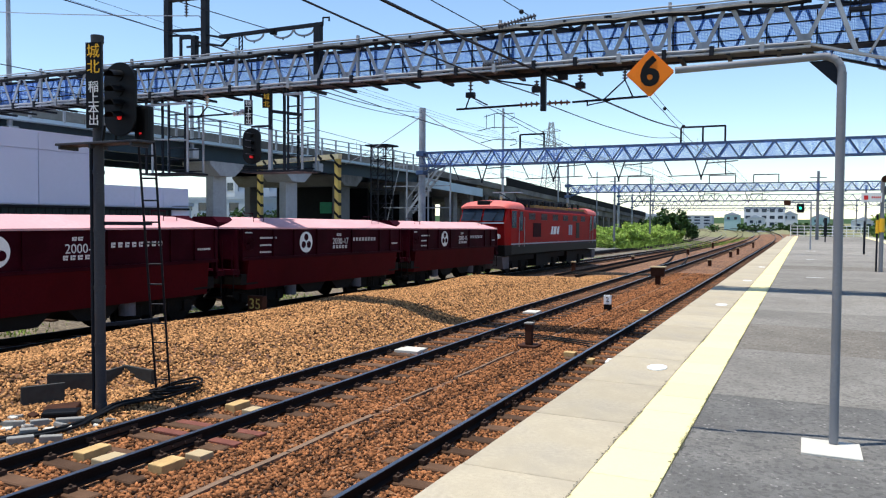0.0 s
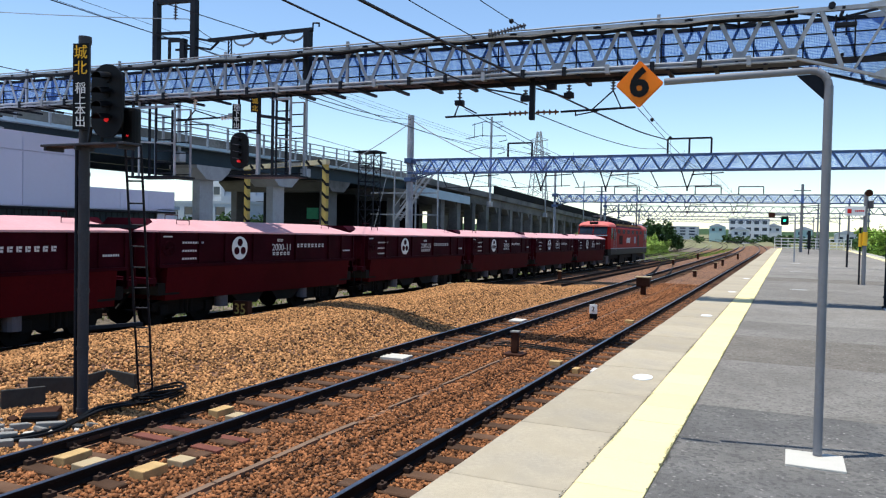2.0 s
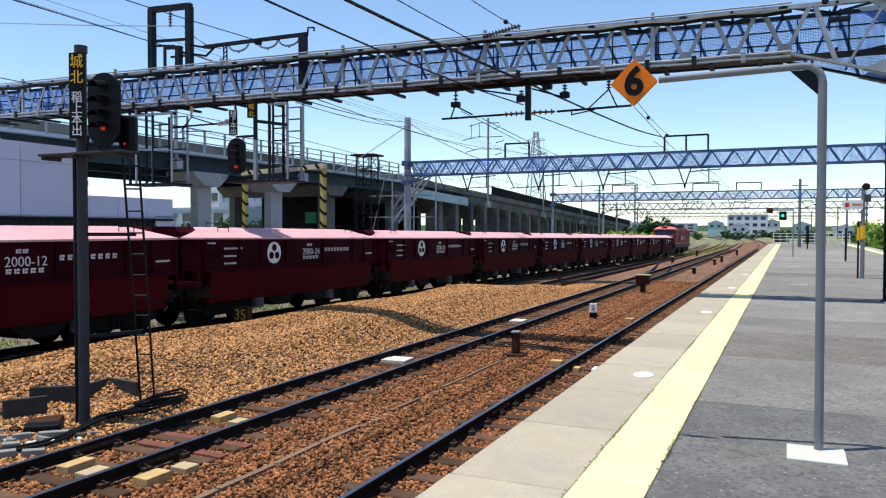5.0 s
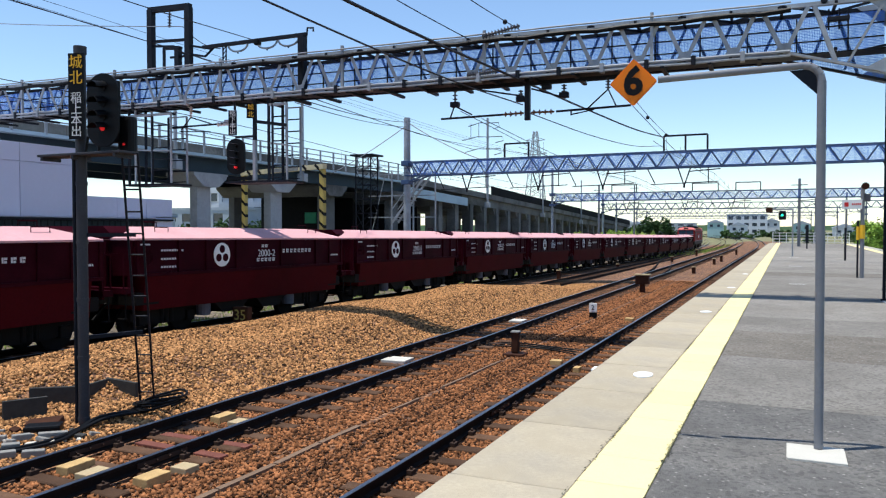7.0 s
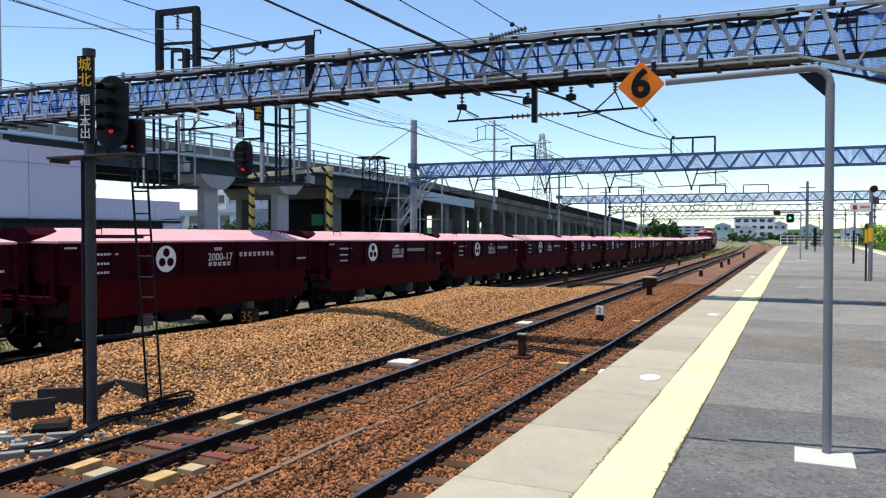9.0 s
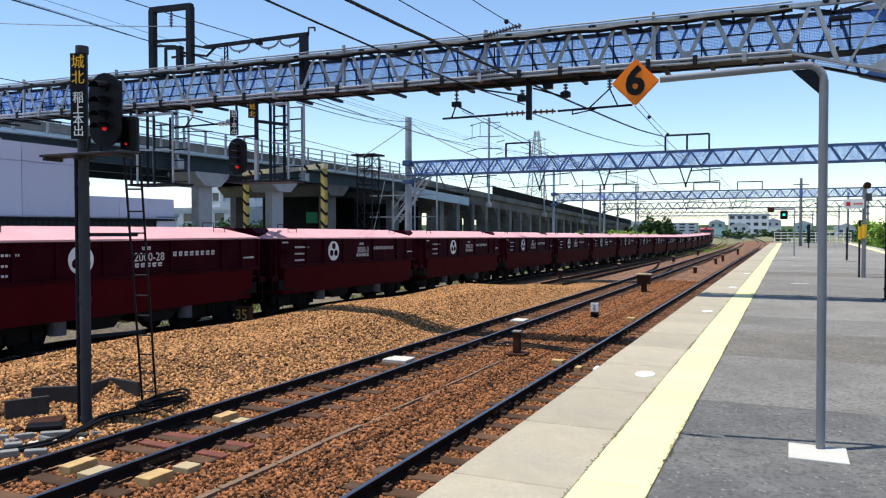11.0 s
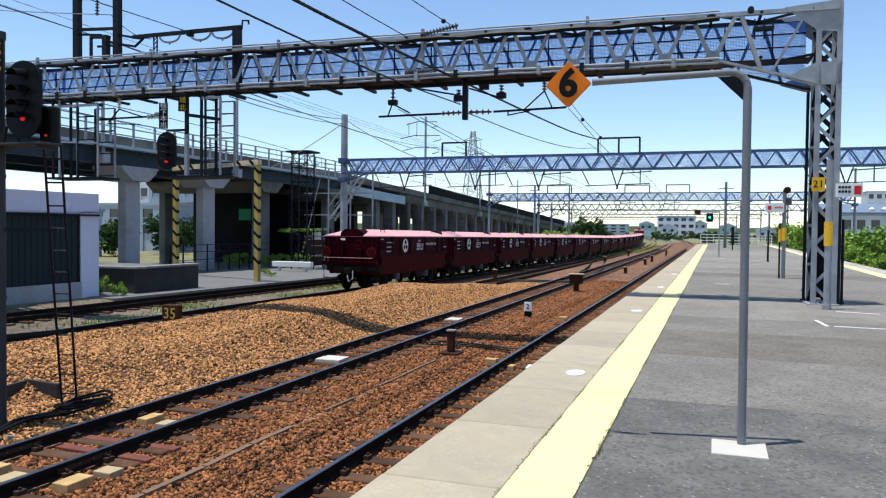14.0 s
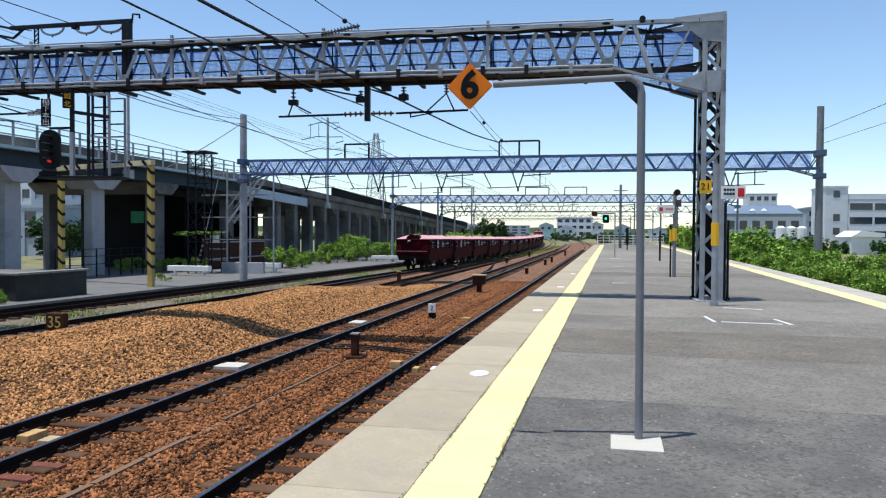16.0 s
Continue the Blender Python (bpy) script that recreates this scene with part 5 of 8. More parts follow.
def near_clutter():
    """Boards, lids, cables and rubble round the foot of the signal."""
    rng = random.Random(21)
    for xa, ya, xb, yb, top, mk, lab in ((-10.74, 7.55, -10.50, 8.12, 0.10, "dark_conc", "thin grey concrete board holding back the ballast"), (-11.12, 8.28, -10.50, 8.84, 0.13, "dark_conc", "thin grey concrete board holding back the ballast"),
                                         (-10.62, 8.86, -10.78, 9.50, 0.10, "dark_conc", "thin dark concrete board holding back the ballast"), (-10.86, 9.58, -10.08, 9.52, 0.09, "dark_conc", "short dark concrete board by the ladder foot")):
        bm = bmesh.new()
        l = math.hypot(xb - xa, yb - ya) / 2
        soft_box(bm, -l, l, -0.03, 0.03, -0.35, top, 0.012)
        solid("retaining_board", bm, M[mk], lab, "retaining board", group="concrete boards by the signal", m=pose((xa + xb) / 2, (ya + yb) / 2, 0, 2, 1, math.degrees(math.atan2(yb - ya, xb - xa))))
    for i, (x, y, a, l) in enumerate(((-9.50, 6.95, 62, 0.30), (-9.21, 7.21, 50, 0.48), (-9.22, 6.59, 55, 0.28), (-9.75, 6.75, 40, 0.34), (-8.68, 6.51, 48, 0.34), (-8.98, 6.30, 60, 0.40))):
        bm = bmesh.new()
        soft_box(bm, -l / 2.6, l / 2.6, -0.055, 0.055, -0.06, 0.03, 0.012)
        solid("trough_lid", bm, M["lid"], "pale concrete cable trough lid lying askew", "trough lid", group="loose trough lids", m=pose(x, y, -0.13, 3 * (i % 3 - 1), 2, a))
    bm = bmesh.new()
    soft_box(bm, -0.24, 0.24, -0.14, 0.14, -0.14, 0.0, 0.03)
    solid("flat_stone", bm, M["rust"], "flat brown stone slab tilted on the ballast", "stone", m=pose(-9.92, 7.62, -0.10, 6, -4, 35))
    bm = bmesh.new()
    soft_box(bm, -0.24, 0.24, -0.14, 0.14, -0.2, 0.02, 0.03)
    solid("junction_box", bm, M["black"], "low black cable junction box on the ballast", "junction box", m=pose(-9.62, 7.38, -0.10, 0, 0, 40))
    # cables that run along the track to the signal and lie in a coil beyond it
    for k in range(4):
        e = 0.07 * k
        cable_run([(-9.9 + e, 5.6, -0.17), (-9.3 + e, 6.25 + 0.05 * math.sin(k * 2.1), -0.15), (-9.0 + e, 6.9, -0.14 + 0.02 * (k % 2)), (-9.12 + 0.4 * e, 7.5, -0.13), (-9.32 + e, 8.05, -0.10 + 0.02 * (k % 2)), (-9.30 + e, 8.6, -0.12), (-9.50 + e, 9.0, -0.13)], 0.022, "signal_cable", "black signal cable lying along the ballast")
    for k in range(5):
        rx, ry = 0.20 + 0.05 * rng.random(), 0.42 + 0.08 * rng.random()
        cx, cy, h = -9.16 + rng.uniform(-0.06, 0.06), 9.14 + rng.uniform(-0.08, 0.08), -0.13 + 0.035 * k
        cable_run([(cx + rx * math.cos(q * 0.7 + k), cy + ry * math.sin(q * 0.7 + k), h + 0.02 * math.sin(q * 1.7 + k)) for q in range(9)], 0.020, "signal_cable", "black signal cable coiled on the ballast")
    for k in range(34):
        x = -10.4 + 1.7 * rng.random()
        y = 6.0 + 1.5 * rng.random() + 0.35 * (x + 9.5)
        bm = bmesh.new()
        p, q, r = rng.uniform(0.03, 0.12), rng.uniform(0.03, 0.07), rng.uniform(0.02, 0.045)
        soft_box(bm, -p, p, -q, q, -r, r, 0.012)
        solid("rubble_piece", bm, M[("lid", "foot", "dark_conc", "rust")[k % 4]], "broken piece of concrete lid on the ballast", "rubble", group="rubble by the signal", m=pose(x, y, height(x, y) + r * 0.7, rng.uniform(-14, 14), rng.uniform(-14, 14), rng.uniform(0, 180)))


near_clutter()


def pieces_between():
    """Timber blocks and pale plates between and beside the rails."""
    for x, y, w, d, mk, lab in ((-7.70, 14.5, 0.90, 0.80, "foot", "pale cover plate between the rails"), (-7.6, 22.3, 0.70, 0.9, "foot", "pale cover plate between the rails"),
                                (-6.5, 6.85, 0.40, 0.34, "plate", "pale timber block beside the rail"), (-7.15, 7.46, 2.4, 0.24, "red_plate", "reddish steel tie plate across the sleepers"), (-7.15, 7.92, 2.4, 0.24, "red_plate", "reddish steel tie plate across the sleepers"), (-6.54, 6.38, 0.36, 0.55, "timber", "pale timber block beside the rail"),
                                (-7.7, 6.33, 0.30, 0.62, "timber", "pale timber block between the rails"), (-7.34, 6.26, 0.34, 0.5, "plate", "cracked pale plate between the rails"),
                                (-7.69, 8.91, 0.30, 0.55, "timber", "pale timber block between the rails"), (-7.33, 8.81, 0.30, 0.4, "plate", "cracked pale plate between the rails"),
                                (-3.45, 15.2, 0.42, 0.6, "white", "white plate beside the platform rail"), (-3.85, 15.0, 0.2, 0.35, "timber", "small timber wedge by the rail"),
                                (-4.45, 15.6, 0.4, 0.3, "timber", "pale timber block beside the rail"), (-4.5, 24.0, 0.4, 0.4, "timber", "pale timber block beside the rail")):
        bm = bmesh.new()
        soft_box(bm, -w * 0.31, w * 0.31, -d * 0.33, d * 0.33, -0.12, 0.08 if mk == "timber" else 0.015 if mk == "red_plate" else 0.05, 0.012)
        solid("track_block", bm, M[mk], lab, "block", group="blocks and plates on the track", m=pose(x, y, -0.16, 0, 0, random.uniform(-4, 4)))


pieces_between()


def track_boxes():
    s = thing("point_lamp", "short dark post lamp on a rusty base plate", "track box")
    bm = bmesh.new()
    soft_box(bm, -5.72, -5.56, 16.3, 16.46, -0.12, 0.34, 0.02)
    part("post", bm, M["rust"], s)
    bm = bmesh.new()
    soft_box(bm, -5.74, -5.54, 16.28, 16.48, 0.34, 0.38, 0.012)
    part("cap", bm, M["lid"], s)
    bm = bmesh.new()
    soft_box(bm, -5.88, -5.42, 16.16, 16.64, -0.22, -0.13, 0.02)
    part("base", bm, M["rust"], s)
    s = thing("distance_marker", "small white numbered marker plate on a dark stub", "marker")
    bm = bmesh.new()
    soft_box(bm, -5.87, -5.62, 24.36, 24.42, 0.0, 0.30, 0.01)
    pl = part("plate", bm, M["white"], s)
    letters("2", 0.22, M["black"], pl, pose(-5.745, 24.352, 0.15, 90, 0, 0), "number")
    bm = bmesh.new()
    box(bm, -5.86, -5.63, 24.38, 24.50, -0.3, 0.0)
    part("stub", bm, M["black"], s)
    s = thing("equipment_box", "rust-brown equipment box on a short leg beside the track", "track box")
    bm = bmesh.new()
    soft_box(bm, -6.33, -5.74, 35.1, 35.5, 0.20, 0.60, 0.02)
    part("box", bm, M["rust"], s)
    bm = bmesh.new()
    soft_box(bm, -6.38, -5.69, 35.05, 35.55, 0.60, 0.66, 0.015)
    part("lid", bm, M["plate"], s)
    bm = bmesh.new()
    box(bm, -6.14, -5.92, 35.2, 35.4, -0.25, 0.2)
    part("leg", bm, M["rust"], s)
    s = thing("kilometre_marker", "brown concrete block marker with worn numerals", "marker")
    bm = bmesh.new()
    soft_box(bm, -14.24, -13.70, 16.9, 17.1, -0.3, 0.52, 0.03)
    b = part("block", bm, M["rust"], s)
    letters("35", 0.42, M["hazard_y"], b, pose(-13.97, 16.893, 0.28, 90, 0, 0), "number")
    for x, y, h in ((-5.6, 52, 0.5), (-5.5, 66, 0.6), (-5.4, 72, 0.7), (-9.4, 70, 0.6), (-13.0, 46.0, 0.7), (-12.6, 62, 0.5), (-9.2, 88, 0.8), (-5.3, 92, 0.8)):
        s = thing("point_machine", "small dark trackside box with a pale cap", "track box", group="trackside boxes farther along")
        z = height(x, y)
        bm = bmesh.new()
        soft_box(bm, x - 0.11, x + 0.11, y - 0.11, y + 0.11, z - 0.1, z + h * 0.8, 0.02)
        part("box", bm, M["rust"], s)
        bm = bmesh.new()
        soft_box(bm, x - 0.14, x + 0.14, y - 0.14, y + 0.14, z + h * 0.8, z + h * 0.8 + 0.06, 0.02)
        part("cap", bm, M["plate"], s)
    c = thing("cable_trough", "narrow dusty cable trough along the ballast", "cable trough")
    for i in range(13):
        if i in (7, 9):
            continue
        y = 2.5 + i
        bm = bmesh.new()
        bar(bm, (-5.69 + 0.02 * (i % 2), y, -0.185), (-5.69 + 0.02 * ((i + 1) % 2), y + 0.97, -0.185), 0.085 if i < 7 else 0.05, 0.05)
        part("trough_cover", bm, M["trough"], c)
    for k in range(3):
        cable_run([(-4.4, 17.0 + 0.3 * k, -0.17), (-5.2, 17.3 + 0.2 * k, -0.14), (-6.3, 17.4 + 0.3 * k, -0.15), (-6.8, 17.2 + 0.2 * k, -0.17)], 0.020, "signal_cable", "black signal cable crossing the ballast")
    for k in range(3):
        cable_run([(-6.9, 40.0 + k * 0.7, -0.14), (-8.2, 40.3 + k * 0.6, -0.12), (-10.2, 40.0 + k * 0.8, -0.15), (-11.8, 40.4 + k * 0.7, -0.2)], 0.025, "point_rod", "dark point rod across the track")


track_boxes()

# ---- overhead ----
def insulator(bm, p, q, r=0.06, n=5):
    p, q = Vector(p), Vector(q)
    rod(bm, p, q, r * 0.35, 6)
    for k in range(n):
        c = p.lerp(q, (k + 0.5) / n)
        d = (q - p).normalized() * 0.012
        rod(bm, c - d, c + d, r, 10, r * 0.6)


def arm_set(label, post, rods, strings, clamps=()):
    """Overhead gear under the near gantry: a drop post, thin arms and insulator strings, in the gantry's plane."""
    s = thing("registration_arm", label, "overhead arm", group="registration arms over the lines", m=ASKEW)
    y = 18.9
    if post:
        bm = bmesh.new()
        bar(bm, (post[0], y, post[1]), (post[0], y, post[2]), 0.13, 0.13)
        part("drop_post", bm, M["dark"], s)
    for xa, za, xb, zc, r in rods:
        bm = bmesh.new()
        rod(bm, (xa, y, za), (xb, y, zc), r, 6)
        part("steady_arm", bm, M["dark"], s)
    for xa, za, xb, zc, mk in strings:
        bm = bmesh.new()
        insulator(bm, (xa, y, za), (xb, y, zc), 0.075, 4)
        part("insulator", bm, M[mk], s, "ribbed insulator string")
    for xa, za in clamps:
        bm = bmesh.new()
        soft_box(bm, xa - 0.12, xa + 0.12, y - 0.08, y + 0.08, za - 0.07, za + 0.07, 0.02)
        part("clamp", bm, M["dark"], s)


arm_set("dark registration arms with insulators over the two platform lines", (-6.10, 6.60, 5.50),
        ((-8.5, 5.66, -6.75, 5.68, 0.028), (-5.35, 5.68, -3.5, 5.72, 0.028), (-8.12, 5.98, -8.24, 5.67, 0.02), (-8.1, 5.98, -7.62, 5.73, 0.02), (-4.97, 5.70, -4.97, 5.56, 0.02), (-4.97, 5.58, -4.4, 5.67, 0.016),
         (-4.05, 6.15, -4.55, 5.71, 0.018), (-4.05, 6.15, -3.85, 5.72, 0.018), (-6.2, 6.12, -7.4, 6.36, 0.022), (-6.0, 6.3, -5.1, 6.0, 0.022), (-6.0, 6.42, -4.6, 6.40, 0.02)),
        ((-8.1, 6.42, -8.1, 6.0, "grey_box"), (-6.75, 5.68, -6.2, 5.69, "insul"), (-6.0, 5.69, -5.4, 5.68, "insul"), (-4.05, 6.44, -4.05, 6.15, "grey_box"), (-5.15, 6.35, -5.15, 6.05, "grey_box"), (-6.28, 6.28, -6.28, 6.0, "grey_box")),
        ((-5.15, 6.08), (-6.28, 6.05), (-8.1, 6.02), (-5.6, 6.32)))
arm_set("dark registration arm over the goods line", None,
        ((-17.87, 5.90, -15.66, 5.92, 0.028), (-16.96, 6.18, -17.35, 5.80, 0.02), (-16.96, 6.18, -16.1, 5.92, 0.02), (-17.4, 5.76, -16.2, 5.70, 0.016)),
        ((-16.96, 6.52, -16.96, 6.18, "porcelain"), (-15.95, 5.91, -15.5, 5.92, "porcelain")))
bm = bmesh.new()
bar(bm, (-8.9, 18.9, 6.43), (-3.6, 18.9, 6.43), 0.10, 0.10)
solid("bearer_channel", bm, M["dark"], "dark steel channel slung under the gantry", "bearer", m=ASKEW)


def gantry_top():
    s = thing("feeder_frame", "dark steel feeder frame standing on the gantry", "overhead frame", m=ASKEW)
    y = 18.9
    for x, z in ((-18.52, 9.66), (-17.02, 9.60)):
        bm = bmesh.new()
        bar(bm, (x, y, 7.6), (x, y, z), 0.19, 0.19)
        part("upright", bm, M["dark"], s)
    bm = bmesh.new()
    bar(bm, (-18.6, y, 9.66), (-16.95, y, 9.62), 0.17, 0.16)
    part("cross_beam", bm, M["dark"], s)
    for a, b, w in (((-18.5, 8.66), (-17.05, 8.60), 0.08), ((-18.5, 8.52), (-17.6, 8.44), 0.06), ((-18.0, 7.6), (-18.0, 8.42), 0.07), ((-17.44, 7.6), (-17.44, 8.42), 0.17), ((-18.0, 8.40), (-17.3, 8.36), 0.08),
                    ((-17.05, 8.42), (-16.1, 8.22), 0.06), ((-17.3, 8.20), (-16.38, 8.02), 0.06), ((-16.38, 8.02), (-16.05, 8.26), 0.05), ((-17.75, 8.1), (-17.2, 8.1), 0.06)):
        bm = bmesh.new()
        bar(bm, (a[0], y, a[1]), (b[0], y, b[1]), w, w)
        part("stay", bm, M["dark"], s)
    bm = bmesh.new()
    insulator(bm, (-17.77, y, 9.60), (-17.77, y, 9.04), 0.07, 6)
    part("insulator", bm, M["grey_box"], s)
    s = thing("feeder_beam", "long dark beam with hanging jumper loops above the gantry", "overhead frame", m=ASKEW)
    bm = bmesh.new()
    bar(bm, (-16.45, y, 8.30), (-12.72, y, 8.34), 0.10, 0.10)
    part("beam", bm, M["dark"], s)
    bm = bmesh.new()
    bar(bm, (-12.87, y, 6.7), (-12.87, y, 8.30), 0.20, 0.20)
    part("upright", bm, M["dark"], s)
    bm = bmesh.new()
    for d in (-0.06, 0.06):
        bar(bm, (-15.65 + d, y, 7.6), (-15.65 + d, y, 8.28), 0.03, 0.03)
    for k in range(5):
        bar(bm, (-15.71, y, 7.62 + k * 0.13), (-15.59, y, 7.75 + k * 0.13), 0.02, 0.02)
    part("lattice_upright", bm, M["dark"], s)
    bm = bmesh.new()
    tube(bm, [(-12.72, y, 8.30), (-12.70, y, 8.52), (-12.50, y, 8.50), (-12.50, y, 8.40)], 0.03)
    part("hook", bm, M["dark"], s)
    bm = bmesh.new()
    soft_box(bm, -14.52, -14.36, y - 0.1, y + 0.1, 8.18, 8.36, 0.04)
    part("clamp_box", bm, M["black"], s)
    for x in (-15.15, -14.1, -13.35):
        bm = bmesh.new()
        tube(bm, [Vector((x - 0.35 * math.cos(math.pi * k / 10), y, 8.26 - 0.20 * math.sin(math.pi * k / 10))) for k in range(11)], 0.03)
        part("jumper_loop", bm, M["galv"], s)
        bm = bmesh.new()
        rod(bm, (x, y, 8.06), (x, y, 8.0), 0.02, 6)
        part("loop_weight", bm, M["dark"], s)
    # cages that hang from the truss
    for xs, rung, top, left in (((-19.02, -18.77, -18.08, -17.34), (-18.08, -17.34), 6.26, -19.15), ((-13.73, -13.60, -13.11), (-13.60, -13.11), 6.30, -15.2)):
        c = thing("signal_cage", "hanging steel ladder cage under the gantry", "ladder cage", group="ladder cages under the gantry", m=ASKEW)
        ya = 18.45
        for i, x in enumerate(xs):
            for yy in (ya, ya + 0.7):
                bm = bmesh.new()
                bar(bm, (x, yy, 4.12), (x, yy, 6.6 if i < 2 else top), 0.075 if i == 0 else 0.05, 0.05)
                part("cage_post", bm, M["galv"] if i == len(xs) - 1 or len(xs) == 4 and i == 1 else M["dark"], c)
        for k in range(7):
            for yy in (ya, ya + 0.7):
                bm = bmesh.new()
                z = 4.2 + k * (top - 4.2) / 6
                bar(bm, (rung[0], yy, z), (rung[1], yy, z), 0.035, 0.035)
                part("rung", bm, M["dark"] if k < 6 else M["galv"], c)
        bm = bmesh.new()
        bar(bm, (xs[0], ya, top), (xs[-1], ya, top), 0.05, 0.07)
        part("cage_rail", bm, M["galv"], c)
        bm = bmesh.new()
        bar(bm, (xs[0], ya, 5.2), (xs[-1], ya, 5.12), 0.04, 0.05)
        part("cage_rail", bm, M["galv"], c)
        bm = bmesh.new()
        box(bm, left, xs[-1] + 0.1, ya - 0.1, ya + 0.8, 4.06, 4.12)
        part("cage_floor", bm, M["dark"], c)
    s = thing("hanging_signal", "small black oval signal hung below the gantry", "signal", m=ASKEW)
    t = bmesh.new()
    prof = [(0.295 * math.cos(k * math.tau / 24), 0.295 * math.sin(k * math.tau / 24) + (0.24 if math.sin(k * math.tau / 24) > 0 else -0.24)) for k in range(24)]
    prism(t, prof, "y", -0.03, 0.03)
    soft_box(t, -0.15, 0.15, 0.03, 0.25, -0.45, 0.45, 0.03)
    h = part("signal_head", t, M["black"], s)
    h.matrix_basis = pose(-14.85, 18.40, 4.84, 0, 0, 8)
    for i, z in enumerate((0.3, 0.08, -0.12, -0.32)):
        bm = bmesh.new()
        disc(bm, (0.02, -0.08, z), 0.035, (0, 1, 0), 0.1, 12)
        part("lens", bm, M["lamp_red"] if i == 3 else M["black"], h, "lens under a short hood")
        bm = bmesh.new()
        bar(bm, (-0.09, -0.15, z + 0.09), (0.09, -0.15, z + 0.06), 0.2, 0.012)
        part("hood", bm, M["grey_box"], h)
    for a, b, w, mk in (((-14.22, 4.1), (-14.22, 5.3), 0.10, "galv"), ((-14.22, 5.3), (-14.22, 6.6), 0.09, "dark"), ((-14.9, 5.42), (-14.22, 5.42), 0.06, "dark"), ((-14.22, 5.85), (-13.1, 5.68), 0.09, "dark"), ((-15.3, 5.92), (-14.93, 5.92), 0.06, "galv"), ((-14.93, 6.2), (-14.93, 6.6), 0.05, "dark"), ((-15.2, 4.2), (-14.3, 4.2), 0.10, "black")):
        bm = bmesh.new()
        bar(bm, (a[0], 18.45, a[1]), (b[0], 18.45, b[1]), w, w)
        part("hanger", bm, M[mk], s)
    for x, z0, z1, mk, chars in ((-14.93, 5.47, 6.20, "white", "稲下本出"), (-14.28, 5.93, 6.35, "sign_y", "城北")):
        bm = bmesh.new()
        box(bm, -0.12, 0.12, 0, 0.02, z0, z1)
        b = part("name_board", bm, M["black"], s, "narrow black character board")
        b.matrix_basis = pose(x, 18.34, 0, 0, 0, 30)
        n = len(chars)
        for i, ch in enumerate(chars):
            letters(ch, 0.185, M[mk], b, pose(0, -0.004, z1 - (i + 0.5) * (z1 - z0) / n, 90, 0, 0), "character")
    # long strain insulators on the truss
    for a, b in (((-7.15, 18.35, 7.60), (-6.15, 18.35, 7.78)), ((-7.55, 18.35, 6.66), (-6.75, 18.35, 6.70))):
        bm = bmesh.new()
        insulator(bm, a, b, 0.075, 12)
        solid("strain_insulator", bm, M["grey_box"], "ribbed strain insulator string on the gantry", "insulator", m=ASKEW)


gantry_top()

# each wire: thickness, then places along it; the cross position first where it keeps to one
RUNS = ((0.030, -6.15, ((-34, 8.1), (-12, 6.6), (0, 6.28), (10, 6.18), (18.6, 6.46), (26, 6.74), (34, 7.1), (41.6, 7.63))),
        (0.016, -6.20, ((-34, 6.9), (-12, 6.05), (0, 5.75), (9, 5.66), (14, 5.70), (18.5, 5.88))),
        (0.014, -6.15, ((18.8, 5.72), (26, 5.92), (34, 6.38), (41.6, 7.15))),
        (0.013, -7.50, ((-34, 8.9), (-12, 8.0), (0, 7.68), (10, 7.52), (14.5, 7.50), (18.4, 7.58))),
        (0.011, -6.25, ((-34, 9.0), (-12, 8.1), (0, 7.75), (10, 7.62), (15, 7.62), (18.4, 7.76))),
        (0.013, -14.6, ((-34, 9.9), (-12, 8.9), (0, 8.4), (10, 8.2), (14, 8.22), (18.4, 8.36))),
        (0.014, -16.9, ((-34, 9.8), (-12, 8.9), (0, 8.4), (10, 8.2), (14.3, 8.14), (18.3, 8.1), (30, 7.6), (41.6, 7.4))),
        (0.010, T1, ((18.9, 5.72), (27, 5.36), (35, 5.36), (41.6, 5.6), (60, 5.2), (78, 5.5))),
        (0.010, T2, ((18.9, 5.66), (27, 5.30), (35, 5.30), (41.6, 5.5), (60, 5.1), (78, 5.4))),
        (0.010, -8.1, ((18.9, 5.9), (30, 5.3), (41.6, 5.4), (60, 5.1), (78, 5.4))),
        (0.010, -12.9, ((18.5, 6.6), (28, 6.35), (41.6, 6.9))),
        (0.010, T3, ((-34, 6.4), (-8, 5.9), (18.4, 5.9), (30, 5.5), (41.6, 5.6), (60, 5.2), (78, 5.4))),
        (0.010, T4, ((-34, 6.4), (-8, 6.0), (18.2, 6.4), (30, 5.9), (41.6, 6.2), (60, 5.6), (78, 5.9))),
        (0.008, -20.5, ((-34, 11.2), (-8, 9.4), (18.2, 9.3), (60, 9.0), (110, 9.4))),
        (0.008, -22.0, ((-34, 12.4), (-8, 10.3), (18.2, 10.1), (60, 9.6), (110, 9.9))),
        (0.008, -24.0, ((-34, 13.0), (-8, 10.9), (18.2, 10.5), (60, 9.9), (110, 10.1))),
        (0.012, 10.3, ((0, 8.4), (20, 7.6), (41.6, 7.9))),
        (0.010, 10.3, ((-30, 8.6), (0, 7.4), (20, 6.8), (41.6, 7.2))))


